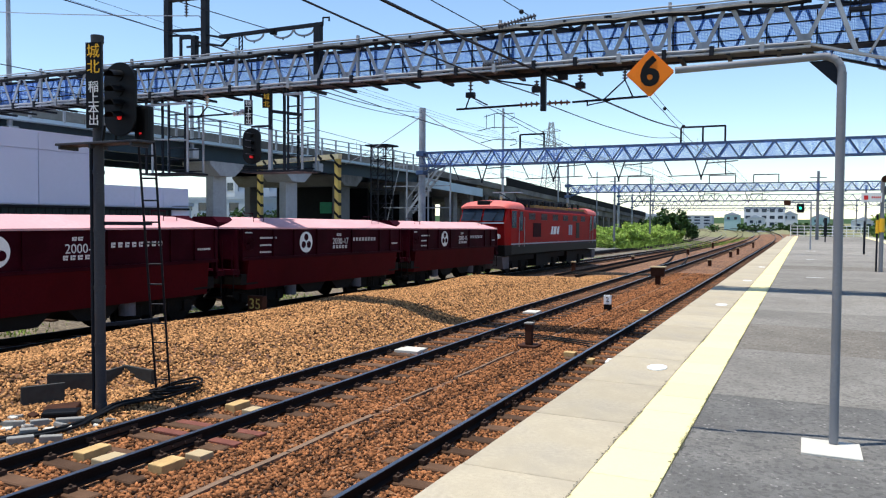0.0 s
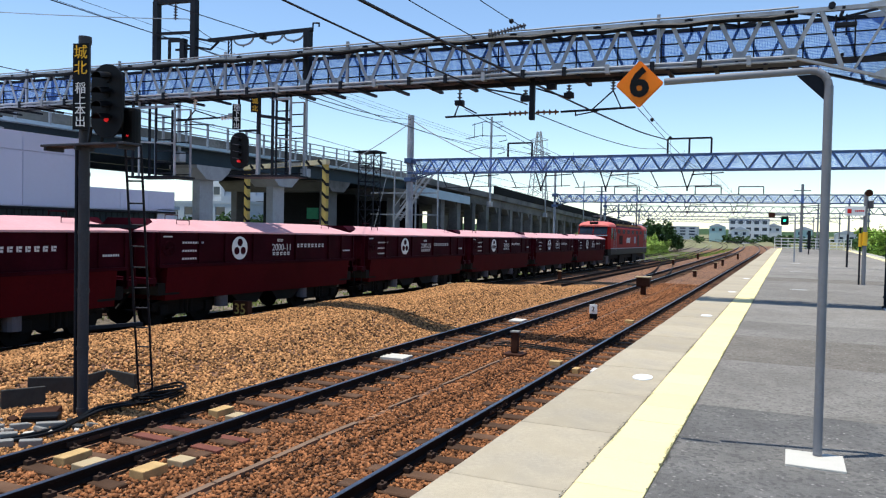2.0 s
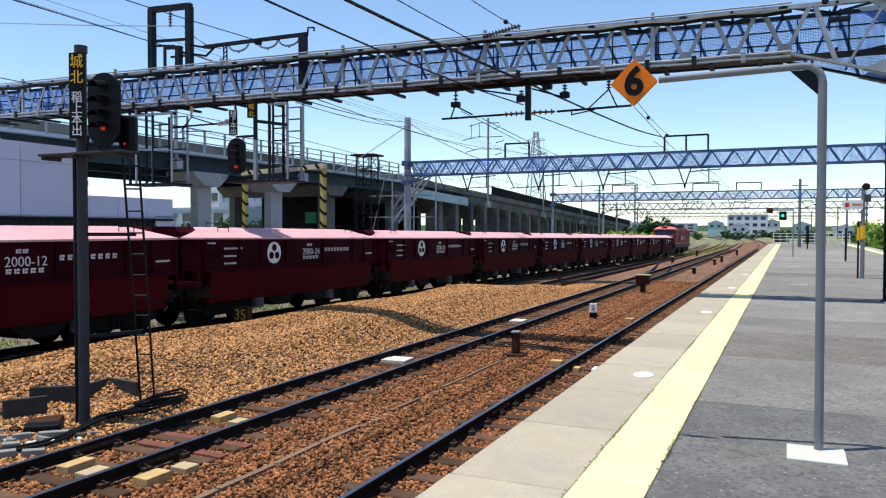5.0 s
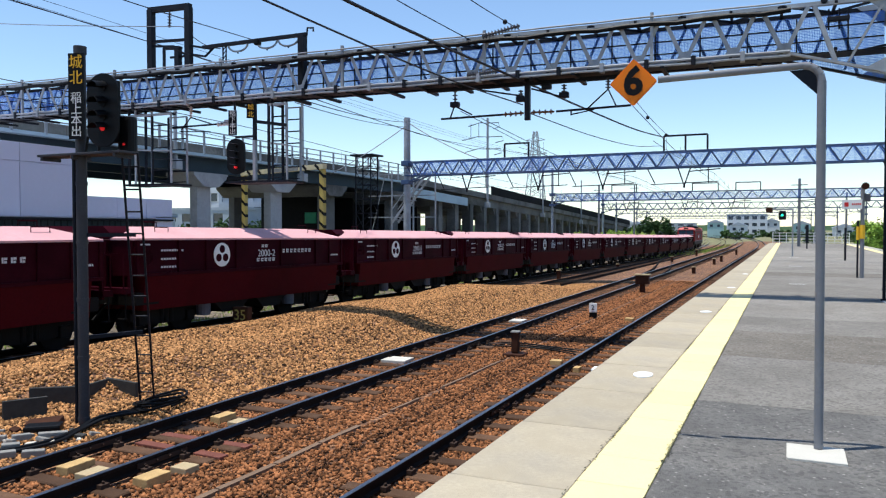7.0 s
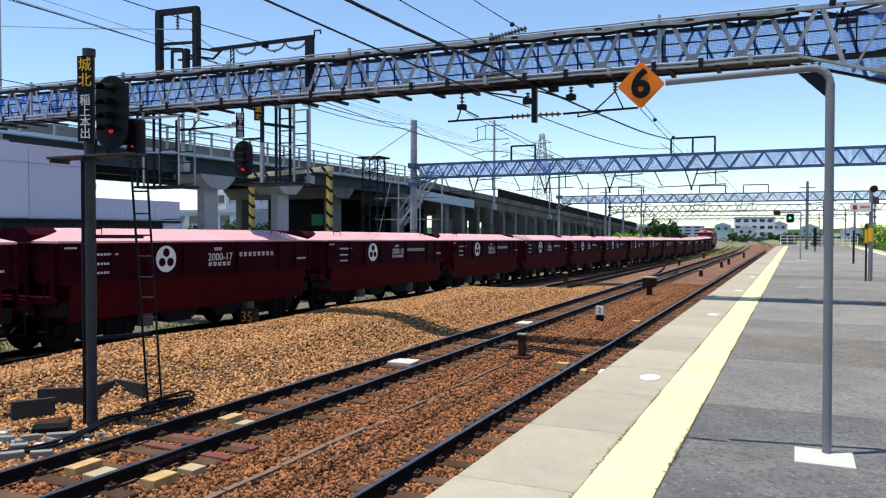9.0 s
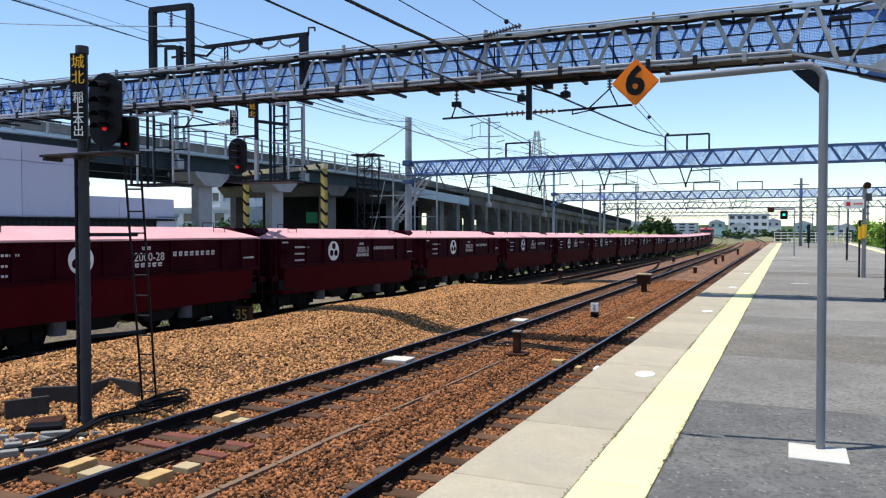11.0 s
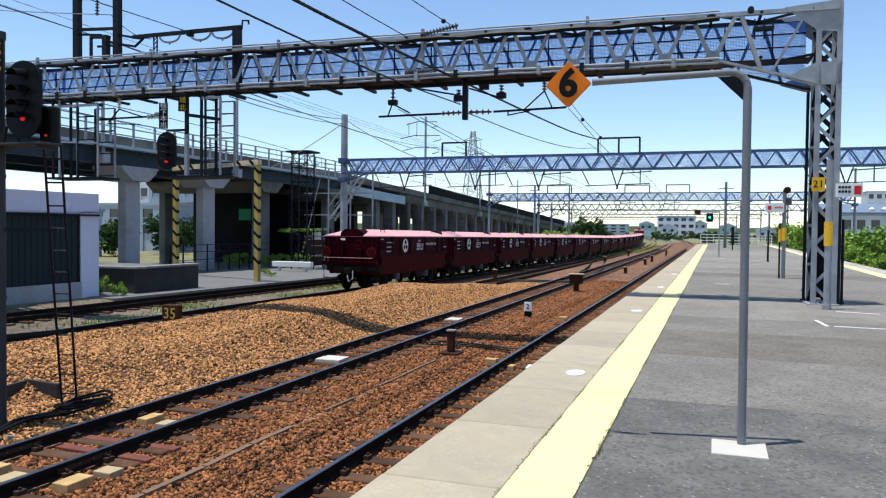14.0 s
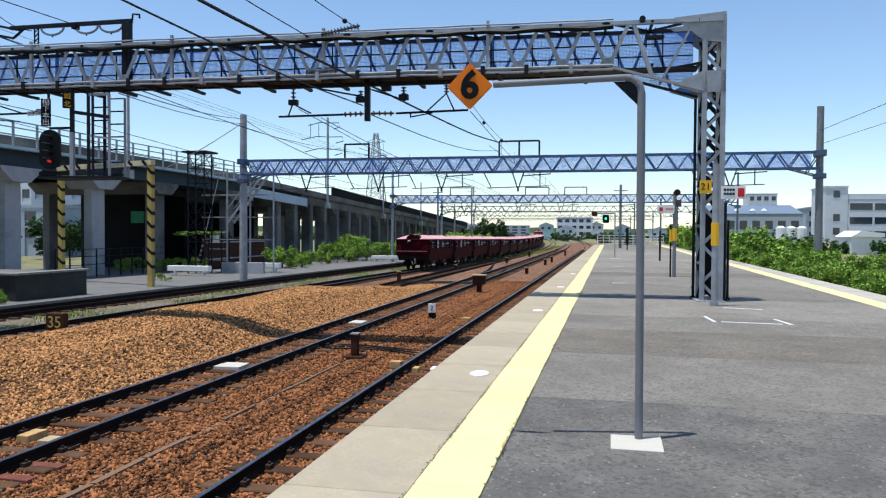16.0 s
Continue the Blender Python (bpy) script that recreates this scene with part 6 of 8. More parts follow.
def wires():
    for r, x, spots in RUNS:
        bm = bmesh.new()
        line = []
        for i in range(len(spots) - 1):
            q = [spots[max(i - 1, 0)], spots[i], spots[i + 1], spots[min(i + 2, len(spots) - 1)]]
            for k in range(5):
                t = k / 5
                y = q[1][0] + (q[2][0] - q[1][0]) * t
                ma = (q[2][1] - q[0][1]) / max(q[2][0] - q[0][0], 1e-6) * (q[2][0] - q[1][0])
                mb = (q[3][1] - q[1][1]) / max(q[3][0] - q[1][0], 1e-6) * (q[2][0] - q[1][0])
                h = (2 * t ** 3 - 3 * t * t + 1) * q[1][1] + (t ** 3 - 2 * t * t + t) * ma + (3 * t * t - 2 * t ** 3) * q[2][1] + (t ** 3 - t * t) * mb
                line.append((x, y, h))
        line.append((x, *spots[-1]))
        tube(bm, line, r, 5)
        solid("overhead_wire", bm, M["wire"], "dark overhead wire strung along the tracks", "wire", group="overhead wires")
    # wires that run across: the feeder to its frame, stays of the far post
    for a, b, r, mk in (((-17.3, 18.3, 9.04), (-33.0, 15.2, 10.6), 0.014, "galv"), ((-17.3, 18.3, 9.04), (-15.8, 18.3, 8.2), 0.012, "dark"), ((-21.4, 41.6, 9.1), (-31.8, 49.0, 6.9), 0.03, "galv"), ((-21.4, 41.6, 9.3), (-16.8, 42.0, 6.9), 0.03, "galv"),
                        ((-21.4, 41.6, 9.3), (-13.2, 18.9, 6.55), 0.016, "dark"), ((-21.4, 41.6, 9.0), (-13.5, 18.9, 6.5), 0.014, "dark"), ((-3.9, 18.9, 6.5), (-5.6, 41.0, 7.5), 0.010, "dark")):
        bm = bmesh.new()
        a, b = Vector(a), Vector(b)
        tube(bm, [a.lerp(b, k / 10) - Vector((0, 0, 0.16 * k * (10 - k) / 25)) for k in range(11)], r, 5)
        solid("cross_wire", bm, M[mk], "overhead wire running across to its frame", "wire", group="cross wires")
    # marker balls on the thin wires
    for p, q in (((-6.25, 17.3, 7.69), 0.06), ((-4.65, 28.0, 6.74), 0.07), ((-5.35, 37.5, 7.22), 0.08)):
        bm = bmesh.new()
        bmesh.ops.create_uvsphere(bm, u_segments=12, v_segments=8, radius=q)
        solid("marker_ball", bm, M["dark"], "small dark ball clamped on an overhead wire", "marker", group="balls on the wires", m=pose(*p))
    # droppers between messenger and contact wires of the near lines
    for x in (T1, T2, T3):
        bm = bmesh.new()
        for k in range(16):
            y = 24.5 + k * 3.4
            rod(bm, (x, y, 5.2), (x, y, 5.62), 0.005, 4, caps=False)
        rod(bm, (x, 22, 5.2), (x, 90, 5.2), 0.008, 4)
        solid("dropper_wires", bm, M["wire"], "contact wire with thin droppers above the track", "wire", kind="stuff")


wires()


def frames_on(y, z0, spans):
    for x0, x1, n in spans:
        s = thing("feeder_frame", "slim dark frame on top of a far gantry", "overhead frame", group="frames on the far gantries")
        for k in range(n + 1):
            bm = bmesh.new()
            x = x0 + (x1 - x0) * k / n
            bar(bm, (x, y, z0), (x, y, z0 + 0.78), 0.09, 0.09)
            part("upright", bm, M["dark"], s)
        bm = bmesh.new()
        bar(bm, (x0, y, z0 + 0.78), (x1, y, z0 + 0.78), 0.09, 0.09)
        part("top_bar", bm, M["dark"], s)


frames_on(41.6, 6.88, ((-6.05, -3.85, 2), (-15.03, -13.58, 1)))


def under_gantry(y, zb, xs):
    for x in xs:
        s = thing("drop_frame", "dark V-shaped drop frame below a far gantry", "overhead arm", group="drop frames below the far gantries")
        bm = bmesh.new()
        bar(bm, (x - 0.35, y, zb), (x, y, zb - 1.05), 0.06, 0.06)
        bar(bm, (x + 0.35, y, zb), (x, y, zb - 1.05), 0.06, 0.06)
        bar(bm, (x, y, zb - 0.9), (x, y, zb - 1.15), 0.09, 0.09)
        part("v_frame", bm, M["dark"], s)
        bm = bmesh.new()
        rod(bm, (x - 1.7, y, zb - 0.95), (x + 1.7, y, zb - 0.85), 0.025, 6)
        rod(bm, (x + 1.2, y, zb - 0.1), (x + 1.2, y, zb - 0.9), 0.03, 6)
        rod(bm, (x - 1.9, y, zb - 0.1), (x - 1.5, y, zb - 0.9), 0.03, 6)
        rod(bm, (x + 0.2, y, zb - 0.3), (x + 1.8, y, zb - 0.2), 0.03, 6)
        part("steady_arm", bm, M["dark"], s)


under_gantry(41.6, 6.05, (-5.0, -9.3, -13.0, -17.4, 6.0))
blue_gantry(78.0, -22.8, 12.0, 5.66, 6.44, 0.56, 0.15, (9.2, 8.6), (-1.0, 0.2), "blue truss gantry farther along the tracks")
frames_on(78.0, 6.45, ((-8.6, -6.2, 1), (-4.6, -2.4, 1), (-16.5, -14.0, 1)))
under_gantry(78.0, 5.7, (-5.0, -9.3, -15.0))
for yy, xl, xr, zb in ((112.0, -25.0, 12.0, 5.6), (146.0, -30.0, 12.0, 5.7), (190.0, -34.0, 10.0, 5.8), (240.0, -40.0, 6.0, 6.0)):
    blue_gantry(yy, xl, xr, zb, zb + 0.85, 0.62, 0.2, (8.0, 8.0), (-1.2, -0.3), "distant blue truss gantry over the curving tracks")
for x, y, h in ((-22.4, 123.0, 9.9), (0.95, 78.9, 7.5), (-22.4, 98.0, 8.4), (4.0, 135.0, 7.8), (7.0, 113.0, 7.6)):
    m = thing("catenary_mast", "slim grey catenary mast with a bracket arm", "mast", group="far catenary masts")
    bm = bmesh.new()
    rod(bm, (x, y, -1.3), (x, y, h), 0.16, 10, 0.12)
    part("pole", bm, M["pole"], m)
    bm = bmesh.new()
    bar(bm, (x - 0.2, y, 5.4), (x + 2.4, y, 5.6), 0.06, 0.06)
    bar(bm, (x, y, 4.6), (x + 2.2, y, 5.5), 0.05, 0.05)
    part("bracket_arm", bm, M["dark"], m)
    bm = bmesh.new()
    bar(bm, (x - 0.7, y, h - 0.6), (x + 0.7, y, h - 0.6), 0.07, 0.07)
    part("cross_arm", bm, M["dark"], m)


def pylon():
    p = thing("transmission_tower", "distant grey lattice transmission tower", "pylon", m=pose(-95, 300, 0))
    legs = [(s, t) for s in (-1, 1) for t in (-1, 1)]
    def w(z):
        return 4.2 * (1 - z / 44) + 0.6
    bm = bmesh.new()
    zs = [0, 6, 11, 16, 20, 24, 28, 31, 34, 37, 40, 43]
    for s, t in legs:
        for a, b in zip(zs, zs[1:]):
            bar(bm, (s * w(a), t * w(a), a), (s * w(b), t * w(b), b), 0.28, 0.28)
    part("leg_frame", bm, M["galv"], p)
    bm = bmesh.new()
    for a, b in zip(zs, zs[1:]):
        for t in (-1, 1):
            bar(bm, (-w(a), t * w(a), a), (w(b), t * w(b), b), 0.16, 0.16)
            bar(bm, (w(a), t * w(a), a), (-w(b), t * w(b), b), 0.16, 0.16)
            bar(bm, (t * w(a), -w(a), a), (t * w(b), w(b), b), 0.16, 0.16)
    part("bracing", bm, M["galv"], p)
    for z, l in ((28, 6), (33.5, 5), (39, 4)):
        bm = bmesh.new()
        for s in (-1, 1):
            bar(bm, (0, 0, z), (s * l, 0, z + 0.4), 0.3, 0.3)
            bar(bm, (0, 0, z + 1.8), (s * l, 0, z + 0.4), 0.2, 0.2)
        part("cross_arm", bm, M["galv"], p)


pylon()

# ---- the far side: viaduct, building, gate ----
VX = -32.0


def deck_z(y):
    return 7.2 - 0.036 * max(0.0, y - 58.0)


def ground_w(y):
    return -0.08 + fall(y)


def viaduct():
    v = thing("railway_viaduct", "grey concrete railway viaduct with piers, walkway and fence", "viaduct")
    # deck and girders, in lengths
    cuts = [14, 26, 38, 50, 62, 76, 84, 98, 112, 128, 146, 170]
    for a, b in zip(cuts, cuts[1:]):
        za, zb = deck_z(a), deck_z(b)
        bm = bmesh.new()
        prof_a = [(VX, -0.05), (VX, 0.12), (VX - 11, 0.12), (VX - 11, -0.05)]
        extrude(bm, prof_a, [lambda x, z: (x, a + 0.02, za + z), lambda x, z: (x, b - 0.02, zb + z)])
        part("deck", bm, M["viaduct"], v)
        bm = bmesh.new()
        h = 0.55
        extrude(bm, [(VX + 0.02, 0.12), (VX + 0.02, h), (VX - 0.2, h), (VX - 0.2, 0.12)], [lambda x, z: (x, a + 0.02, za + z), lambda x, z: (x, b - 0.02, zb + z)])
        # Parapet uses the dark concrete, so its shaded face is in the colour
        part("parapet", bm, M["viaduct"], v, "stained concrete parapet, darkened for its shaded face")
        if b <= 62:
            bm = bmesh.new()
            extrude(bm, [(VX + 0.55, -0.20), (VX + 0.55, -0.03), (VX + 0.05, -0.03), (VX + 0.05, -0.20)], [lambda x, z: (x, a, za + z), lambda x, z: (x, b, zb + z)])
            part("walkway", bm, M["walkway"], v, "pale blue service walkway")
            for xo in (-0.4, -5.5, -10.4):
                bm = bmesh.new()
                extrude(bm, [(VX + xo, -1.05), (VX + xo, -0.06), (VX + xo - 0.5, -0.06), (VX + xo - 0.5, -1.05)], [lambda x, z: (x, a, za + z), lambda x, z: (x, b, zb + z)])
                part("girder", bm, M["girder"], v, "dark teal steel girder")
        elif b <= 76:
            bm = bmesh.new()
            extrude(bm, [(VX + 0.3, -1.3), (VX + 0.3, -0.45), (VX + 0.1, -0.45), (VX + 0.1, -1.3)], [lambda x, z: (x, a, za + z), lambda x, z: (x, b, zb + z)])
            part("girder", bm, M["walkway"], v, "pale blue plate girder")
        else:
            bm = bmesh.new()
            extrude(bm, [(VX - 0.4, -0.95), (VX - 0.4, -0.06), (VX - 10.5, -0.06), (VX - 10.5, -0.95)], [lambda x, z: (x, a, za + z), lambda x, z: (x, b, zb + z)])
            part("slab_beam", bm, M["viaduct"], v)
        if a >= 84:
            bm = bmesh.new()
            extrude(bm, [(VX + 0.06, 0.55), (VX + 0.06, 1.5), (VX - 0.06, 1.5), (VX - 0.06, 0.55)], [lambda x, z: (x, a + 0.01, za + z), lambda x, z: (x, b - 0.01, zb + z)])
            part("noise_barrier", bm, M["near_black"], v, "dark noise barrier")
    # fence of the near length
    y = 14.0
    while y < 60:
        bm = bmesh.new()
        bar(bm, (VX + 0.5, y, deck_z(y) - 0.1), (VX + 0.5, y, deck_z(y) + 1.32), 0.10, 0.10)
        part("fence_post", bm, M["galv"], v)
        y += 1.75
    for z in (0.55, 0.95, 1.3):
        bm = bmesh.new()
        bar(bm, (VX + 0.5, 14, 7.2 + z), (VX + 0.5, 59.5, 7.2 + z), 0.06, 0.06)
        part("fence_rail", bm, M["galv"], v)
    # piers with flared heads; the farther ones coloured darker for the shade there
    for y0, y1 in ((20.5, 22.0), (35.8, 37.0), (43.0, 44.3), (49.6, 51.2), (60.4, 61.9)):
        for xo in (-1.2, -9.9) if y0 > 45 else (-1.2,):
            bm = bmesh.new()
            soft_box(bm, VX + xo - 0.2, VX + xo + 0.4, y0, y1, -1.0, 5.35, 0.06)
            part("pier", bm, M["pier"] if y0 < 45 else M["viaduct"], v)
        bm = bmesh.new()
        ym = (y0 + y1) / 2
        prism(bm, [(y0 - 0.05, 5.3), (y0 - 0.9, 5.95), (y0 - 0.9, 6.13), (y1 + 0.9, 6.13), (y1 + 0.9, 5.95), (y1 + 0.05, 5.3)], "x", VX - (10.6 if y0 > 45 else 2.4), VX - 0.2)
        part("pier_cap", bm, M["pier"] if y0 < 45 else M["viaduct"], v)
    y = 70.0
    while y < 150:
        zt = deck_z(y) - 0.9
        bm = bmesh.new()
        for xo in (-0.9, -9.6):
            box(bm, VX + xo - 0.5, VX + xo + 0.5, y, y + 0.9, -2.0, zt)
        prism(bm, [(y - 0.9, zt + 0.02), (y, zt - 0.8), (y + 0.9, zt - 0.8), (y + 1.8, zt + 0.02)], "x", VX - 10, VX - 0.6)
        part("pier", bm, M["viaduct"], v)
        y += 4.2
    # arch bays closed with near-black walls, added to give the shade underneath
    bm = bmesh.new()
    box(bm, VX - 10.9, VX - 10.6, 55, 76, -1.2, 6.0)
    part("back_wall", bm, M["near_black"], v, "near-black back wall standing for shade")
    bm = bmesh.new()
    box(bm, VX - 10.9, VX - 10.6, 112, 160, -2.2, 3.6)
    part("back_wall", bm, M["near_black"], v, "near-black back wall standing for shade")
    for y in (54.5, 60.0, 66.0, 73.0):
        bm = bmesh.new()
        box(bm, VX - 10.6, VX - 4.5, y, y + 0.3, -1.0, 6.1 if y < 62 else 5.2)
        part("cross_wall", bm, M["near_black"], v, "added near-black cross wall standing for shade")
    for y, top in ((22.0, 13.0), (33.0, 9.9), (45.4, 12.6), (82.2, 15.6), (104.0, 12.5), (126.0, 11.0)):
        m = thing("viaduct_mast", "catenary mast standing on the viaduct edge", "mast", group="masts on the viaduct")
        z = deck_z(y)
        bm = bmesh.new()
        rod(bm, (VX + 0.2, y, z - 0.9), (VX + 0.2, y, top), 0.12 if top < 15 else 0.15, 10, 0.09 if top < 15 else 0.13)
        part("pole", bm, M["galv"], m)
        bm = bmesh.new()
        soft_box(bm, VX - 0.1, VX + 0.5, y - 0.25, y + 0.25, z - 1.1, z - 0.5, 0.05)
        part("bracket_foot", bm, M["pier"], m)
        if top < 15:
            continue
        for dz, l in ((-0.6, 2.4), (-2.2, 3.2), (-3.6, 2.8)):
            bm = bmesh.new()
            tube(bm, [(VX + 0.2 - l, y, top + dz - 0.25), (VX + 0.2 - l * 0.4, y, top + dz + 0.1), (VX + 0.2, y, top + dz), (VX + 0.2 + l * 0.55, y, top + dz), (VX + 0.2 + l * 0.6, y, top + dz - 0.5), (VX + 0.2 + l * 0.3, y, top + dz - 0.7)], 0.045)
            part("bracket", bm, M["dark"], m)
        for dx in (-1.9, -0.9):
            bm = bmesh.new()
            bar(bm, (VX + dx, y, top - 0.6), (VX + dx, y, top - 2.3), 0.05, 0.05)
            part("hanger", bm, M["dark"], m)


viaduct()


def panel_building():
    b = thing("panel_building", "lilac-white panelled railway building with dark shutters", "building")
    X0, X1 = -23.0, -31.0
    bm = bmesh.new()
    box(bm, X1, X0 - 0.06, -14, 19.45, -0.4, 5.5)
    box(bm, X1, X0 - 0.06, 19.45, 23.6, -0.4, 3.84)
    part("core", bm, M["panel"], b)
    # wall panels with open joints
    ys = [-14, -11.6, -9.2, -6.8, -4.4, -2.0, 0.4, 2.8, 5.2, 7.6, 10.0, 12.4, 14.6, 16.9, 19.45]
    for ya, yb in zip(ys, ys[1:]):
        for za, zb in ((3.12, 4.92), (4.94, 5.56)):
            bm = bmesh.new()
            soft_box(bm, X0 - 0.06, X0, ya + 0.012, yb - 0.012, za + 0.012, zb, 0.006)
            part("panel", bm, M["panel"], b)
    for ya, yb in zip((19.47, 20.9, 22.3), (20.88, 22.28, 23.66)):
        bm = bmesh.new()
        soft_box(bm, X0 - 0.06, X0 + 0.0, ya, yb, 3.14, 3.90, 0.006)
        part("panel", bm, M["panel"], b)
    bm = bmesh.new()
    soft_box(bm, X0 - 0.5, X0 + 0.0, 22.75, 23.66, -0.3, 3.2, 0.006)
    part("corner_panel", bm, M["panel"], b)
    bm = bmesh.new()
    box(bm, X0 - 0.06, X0 + 0.12, -14, 23.6, 3.02, 3.10)
    part("drip_edge", bm, M["dark"], b)
    bm = bmesh.new()
    box(bm, X0 - 0.055, X0 - 0.04, -14, 22.74, 0.4, 3.05)
    part("shutter_backing", bm, M["near_black"], b)
    y = -6.0
    while y < 22.6:
        bm = bmesh.new()
        prism(bm, [(X0 - 0.05, y + 0.005), (X0 - 0.02, y + 0.03), (X0 - 0.02, y + 0.23), (X0 - 0.05, y + 0.255)], "z", 0.5, 3.0)
        part("shutter_slat", bm, M["shutter"], b)
        y += 0.26
    bm = bmesh.new()
    box(bm, X0 - 0.06, X0 + 0.06, -14, 22.74, -0.4, 0.48)
    # Lilac plinth in shade: the shade is put in with the greyer concrete
    part("plinth", bm, M["pier"], b)


panel_building()


def yard():
    bm = bmesh.new()
    ys = [23, 30, 40, 50, 60, 70, 80, 90, 98]
    rows = [[bm.verts.new((x, y, ground_w(y) + dz)) for x, dz in ((-31.8 - 12, 0.02), (-21.6, 0.02), (-21.6, -0.3))] for y in ys]
    for r, s in zip(rows, rows[1:]):
        for k in range(2):
            bm.faces.new((r[k], r[k + 1], s[k + 1], s[k]))
    bm.faces.new([rows[0][0], rows[0][1], rows[0][2]])
    solid("yard_pavement", bm, M["yard"], "pale grey concrete yard beside the outer track", "pavement", kind="structure")
    w = thing("retaining_wall", "low weathered concrete retaining wall of a raised yard", "wall")
    bm = bmesh.new()
    soft_box(bm, -23.0, -22.6, 25.2, 29.3, -0.6, 0.86, 0.02)
    soft_box(bm, -31.0, -23.0, 25.2, 25.5, -0.6, 0.86, 0.02)
    part("wall", bm, M["dark_conc"], w)
    bm = bmesh.new()
    soft_box(bm, -23.05, -22.52, 25.12, 29.38, 0.86, 0.95, 0.015)
    soft_box(bm, -31.0, -23.05, 25.12, 25.55, 0.86, 0.95, 0.015)
    part("coping", bm, M["lid"], w)
    bm = bmesh.new()
    box(bm, -31.0, -23.0, 25.5, 29.3, -0.6, 0.84)
    part("fill", bm, M["viaduct"], w)
    g = thing("height_gate", "yellow and black striped height-limit gate", "gate")
    posts = ((-22.8, 34.4, -0.35), (-30.0, 36.8, -0.3))
    for x, y, z in posts:
        bm = bmesh.new()
        soft_box(bm, x - 0.135, x + 0.135, y - 0.135, y + 0.135, z, 5.95, 0.02)
        p = part("gate_post", bm, M["hazard_y"], g, "faded yellow post with black stripes")
        for k in range(8):
            zz = 0.7 + k * 0.68
            bm = bmesh.new()
            prism(bm, [(x - 0.138, zz + 0.26), (x - 0.138, zz + 0.44), (x + 0.138, zz + 0.18), (x + 0.138, zz)], "y", y - 0.141, y + 0.141)
            part("stripe", bm, M["black"], p)
    bm = bmesh.new()
    bar(bm, (-22.6, 34.3, 6.07), (-30.2, 36.85, 6.07), 0.26, 0.26)
    beam = part("gate_beam", bm, M["hazard_pale"], g, "faded cream gate beam with black stripes")
    d = Vector((-7.6, 2.55, 0)).normalized()
    for k in (0, 1, 5, 6):
        c = Vector((-22.6, 34.3, 6.07)) + d * (0.35 + 1.1 * k)
        bm = bmesh.new()
        bar(bm, c + Vector((0, 0, -0.12)), c + d * 0.35 + Vector((0, 0, 0.12)), 0.272, 0.16)
        part("stripe", bm, M["black"], beam)
    bm = bmesh.new()
    bar(bm, Vector((-22.6, 34.3, 6.07)) + d * 2.2, Vector((-22.6, 34.3, 6.07)) + d * 5.0, 0.268, 0.22)
    part("white_panel", bm, M["lid"], beam, "faded white height panel")
    for x, y, l in ((-26.9, 44.8, 3.0), (-24.95, 52.0, 2.3), (-23.6, 78.0, 3.0)):
        b = thing("road_barrier", "low white barrier beam on short legs", "barrier", group="white barriers in the yard")
        z = ground_w(y)
        bm = bmesh.new()
        soft_box(bm, x - l / 2, x + l / 2, y - 0.2, y + 0.2, z + 0.32, z + 0.68, 0.03)
        part("beam", bm, M["white"], b)
        for k in (-1, 1):
            bm = bmesh.new()
            box(bm, x + k * l * 0.34 - 0.06, x + k * l * 0.34 + 0.06, y - 0.1, y + 0.1, z - 0.1, z + 0.33)
            part("leg", bm, M["white"], b)
    # lattice tower with a stair beside the viaduct
    t = thing("stair_tower", "dark lattice stair tower with pale steps beside the viaduct", "tower")
    x, y = -28.0, 48.0
    for sx in (-0.62, 0.62):
        for sy in (-0.5, 0.5):
            bm = bmesh.new()
            bar(bm, (x + sx, y + sy, -0.4), (x + sx, y + sy, 8.0), 0.075, 0.075)
            part("upright", bm, M["dark"], t)
    for k in range(8):
        za = -0.2 + k * 1.02
        for sy in (-0.5, 0.5):
            bm = bmesh.new()
            bar(bm, (x - 0.62, y + sy, za), (x + 0.62, y + sy, za), 0.05, 0.05)
            bar(bm, (x - 0.62, y + sy, za), (x + 0.62, y + sy, za + 1.02), 0.035, 0.035)
            part("brace", bm, M["dark"], t)
        for sx in (-0.62, 0.62):
            bm = bmesh.new()
            bar(bm, (x + sx, y - 0.5, za), (x + sx, y + 0.5, za), 0.05, 0.05)
            bar(bm, (x + sx, y - 0.5, za + 1.02), (x + sx, y + 0.5, za), 0.035, 0.035)
            part("brace", bm, M["dark"], t)
    bm = bmesh.new()
    soft_box(bm, x - 0.95, x + 0.95, y - 0.8, y + 0.8, 8.0, 8.12, 0.02)
    for s in (-1, 1):
        bar(bm, (x - 0.9, y + s * 0.7, 7.2), (x + 0.9, y + s * 0.7, 7.2), 0.06, 0.06)
    part("canopy", bm, M["dark"], t)
    for k in range(9):
        bm = bmesh.new()
        bar(bm, (x + 1.6 + 0.28 * k, y + 1.5, 3.4 + 0.36 * k), (x + 1.6 + 0.28 * k, y + 2.4, 3.4 + 0.36 * k), 0.30, 0.05)
        part("step", bm, M["galv"], t)
    bm = bmesh.new()
    for s in (1.5, 2.4):
        bar(bm, (x + 1.3, y + s, 3.2), (x + 4.0, y + s, 6.6), 0.07, 0.16)
        bar(bm, (x + 1.3, y + s, 4.2), (x + 4.0, y + s, 7.6), 0.05, 0.05)
    for k in range(4):
        bar(bm, (x - 1, y + 2, 2.0 + k * 1.6), (x + 4.6, y + 2, 2.0 + k * 1.6), 0.06, 0.08)
    for xx in (1.0, 2.8, 4.6):
        bar(bm, (x + xx, y + 2, -0.4), (x + xx, y + 2, 7.0), 0.09, 0.09)
    part("stair_frame", bm, M["galv"], t)
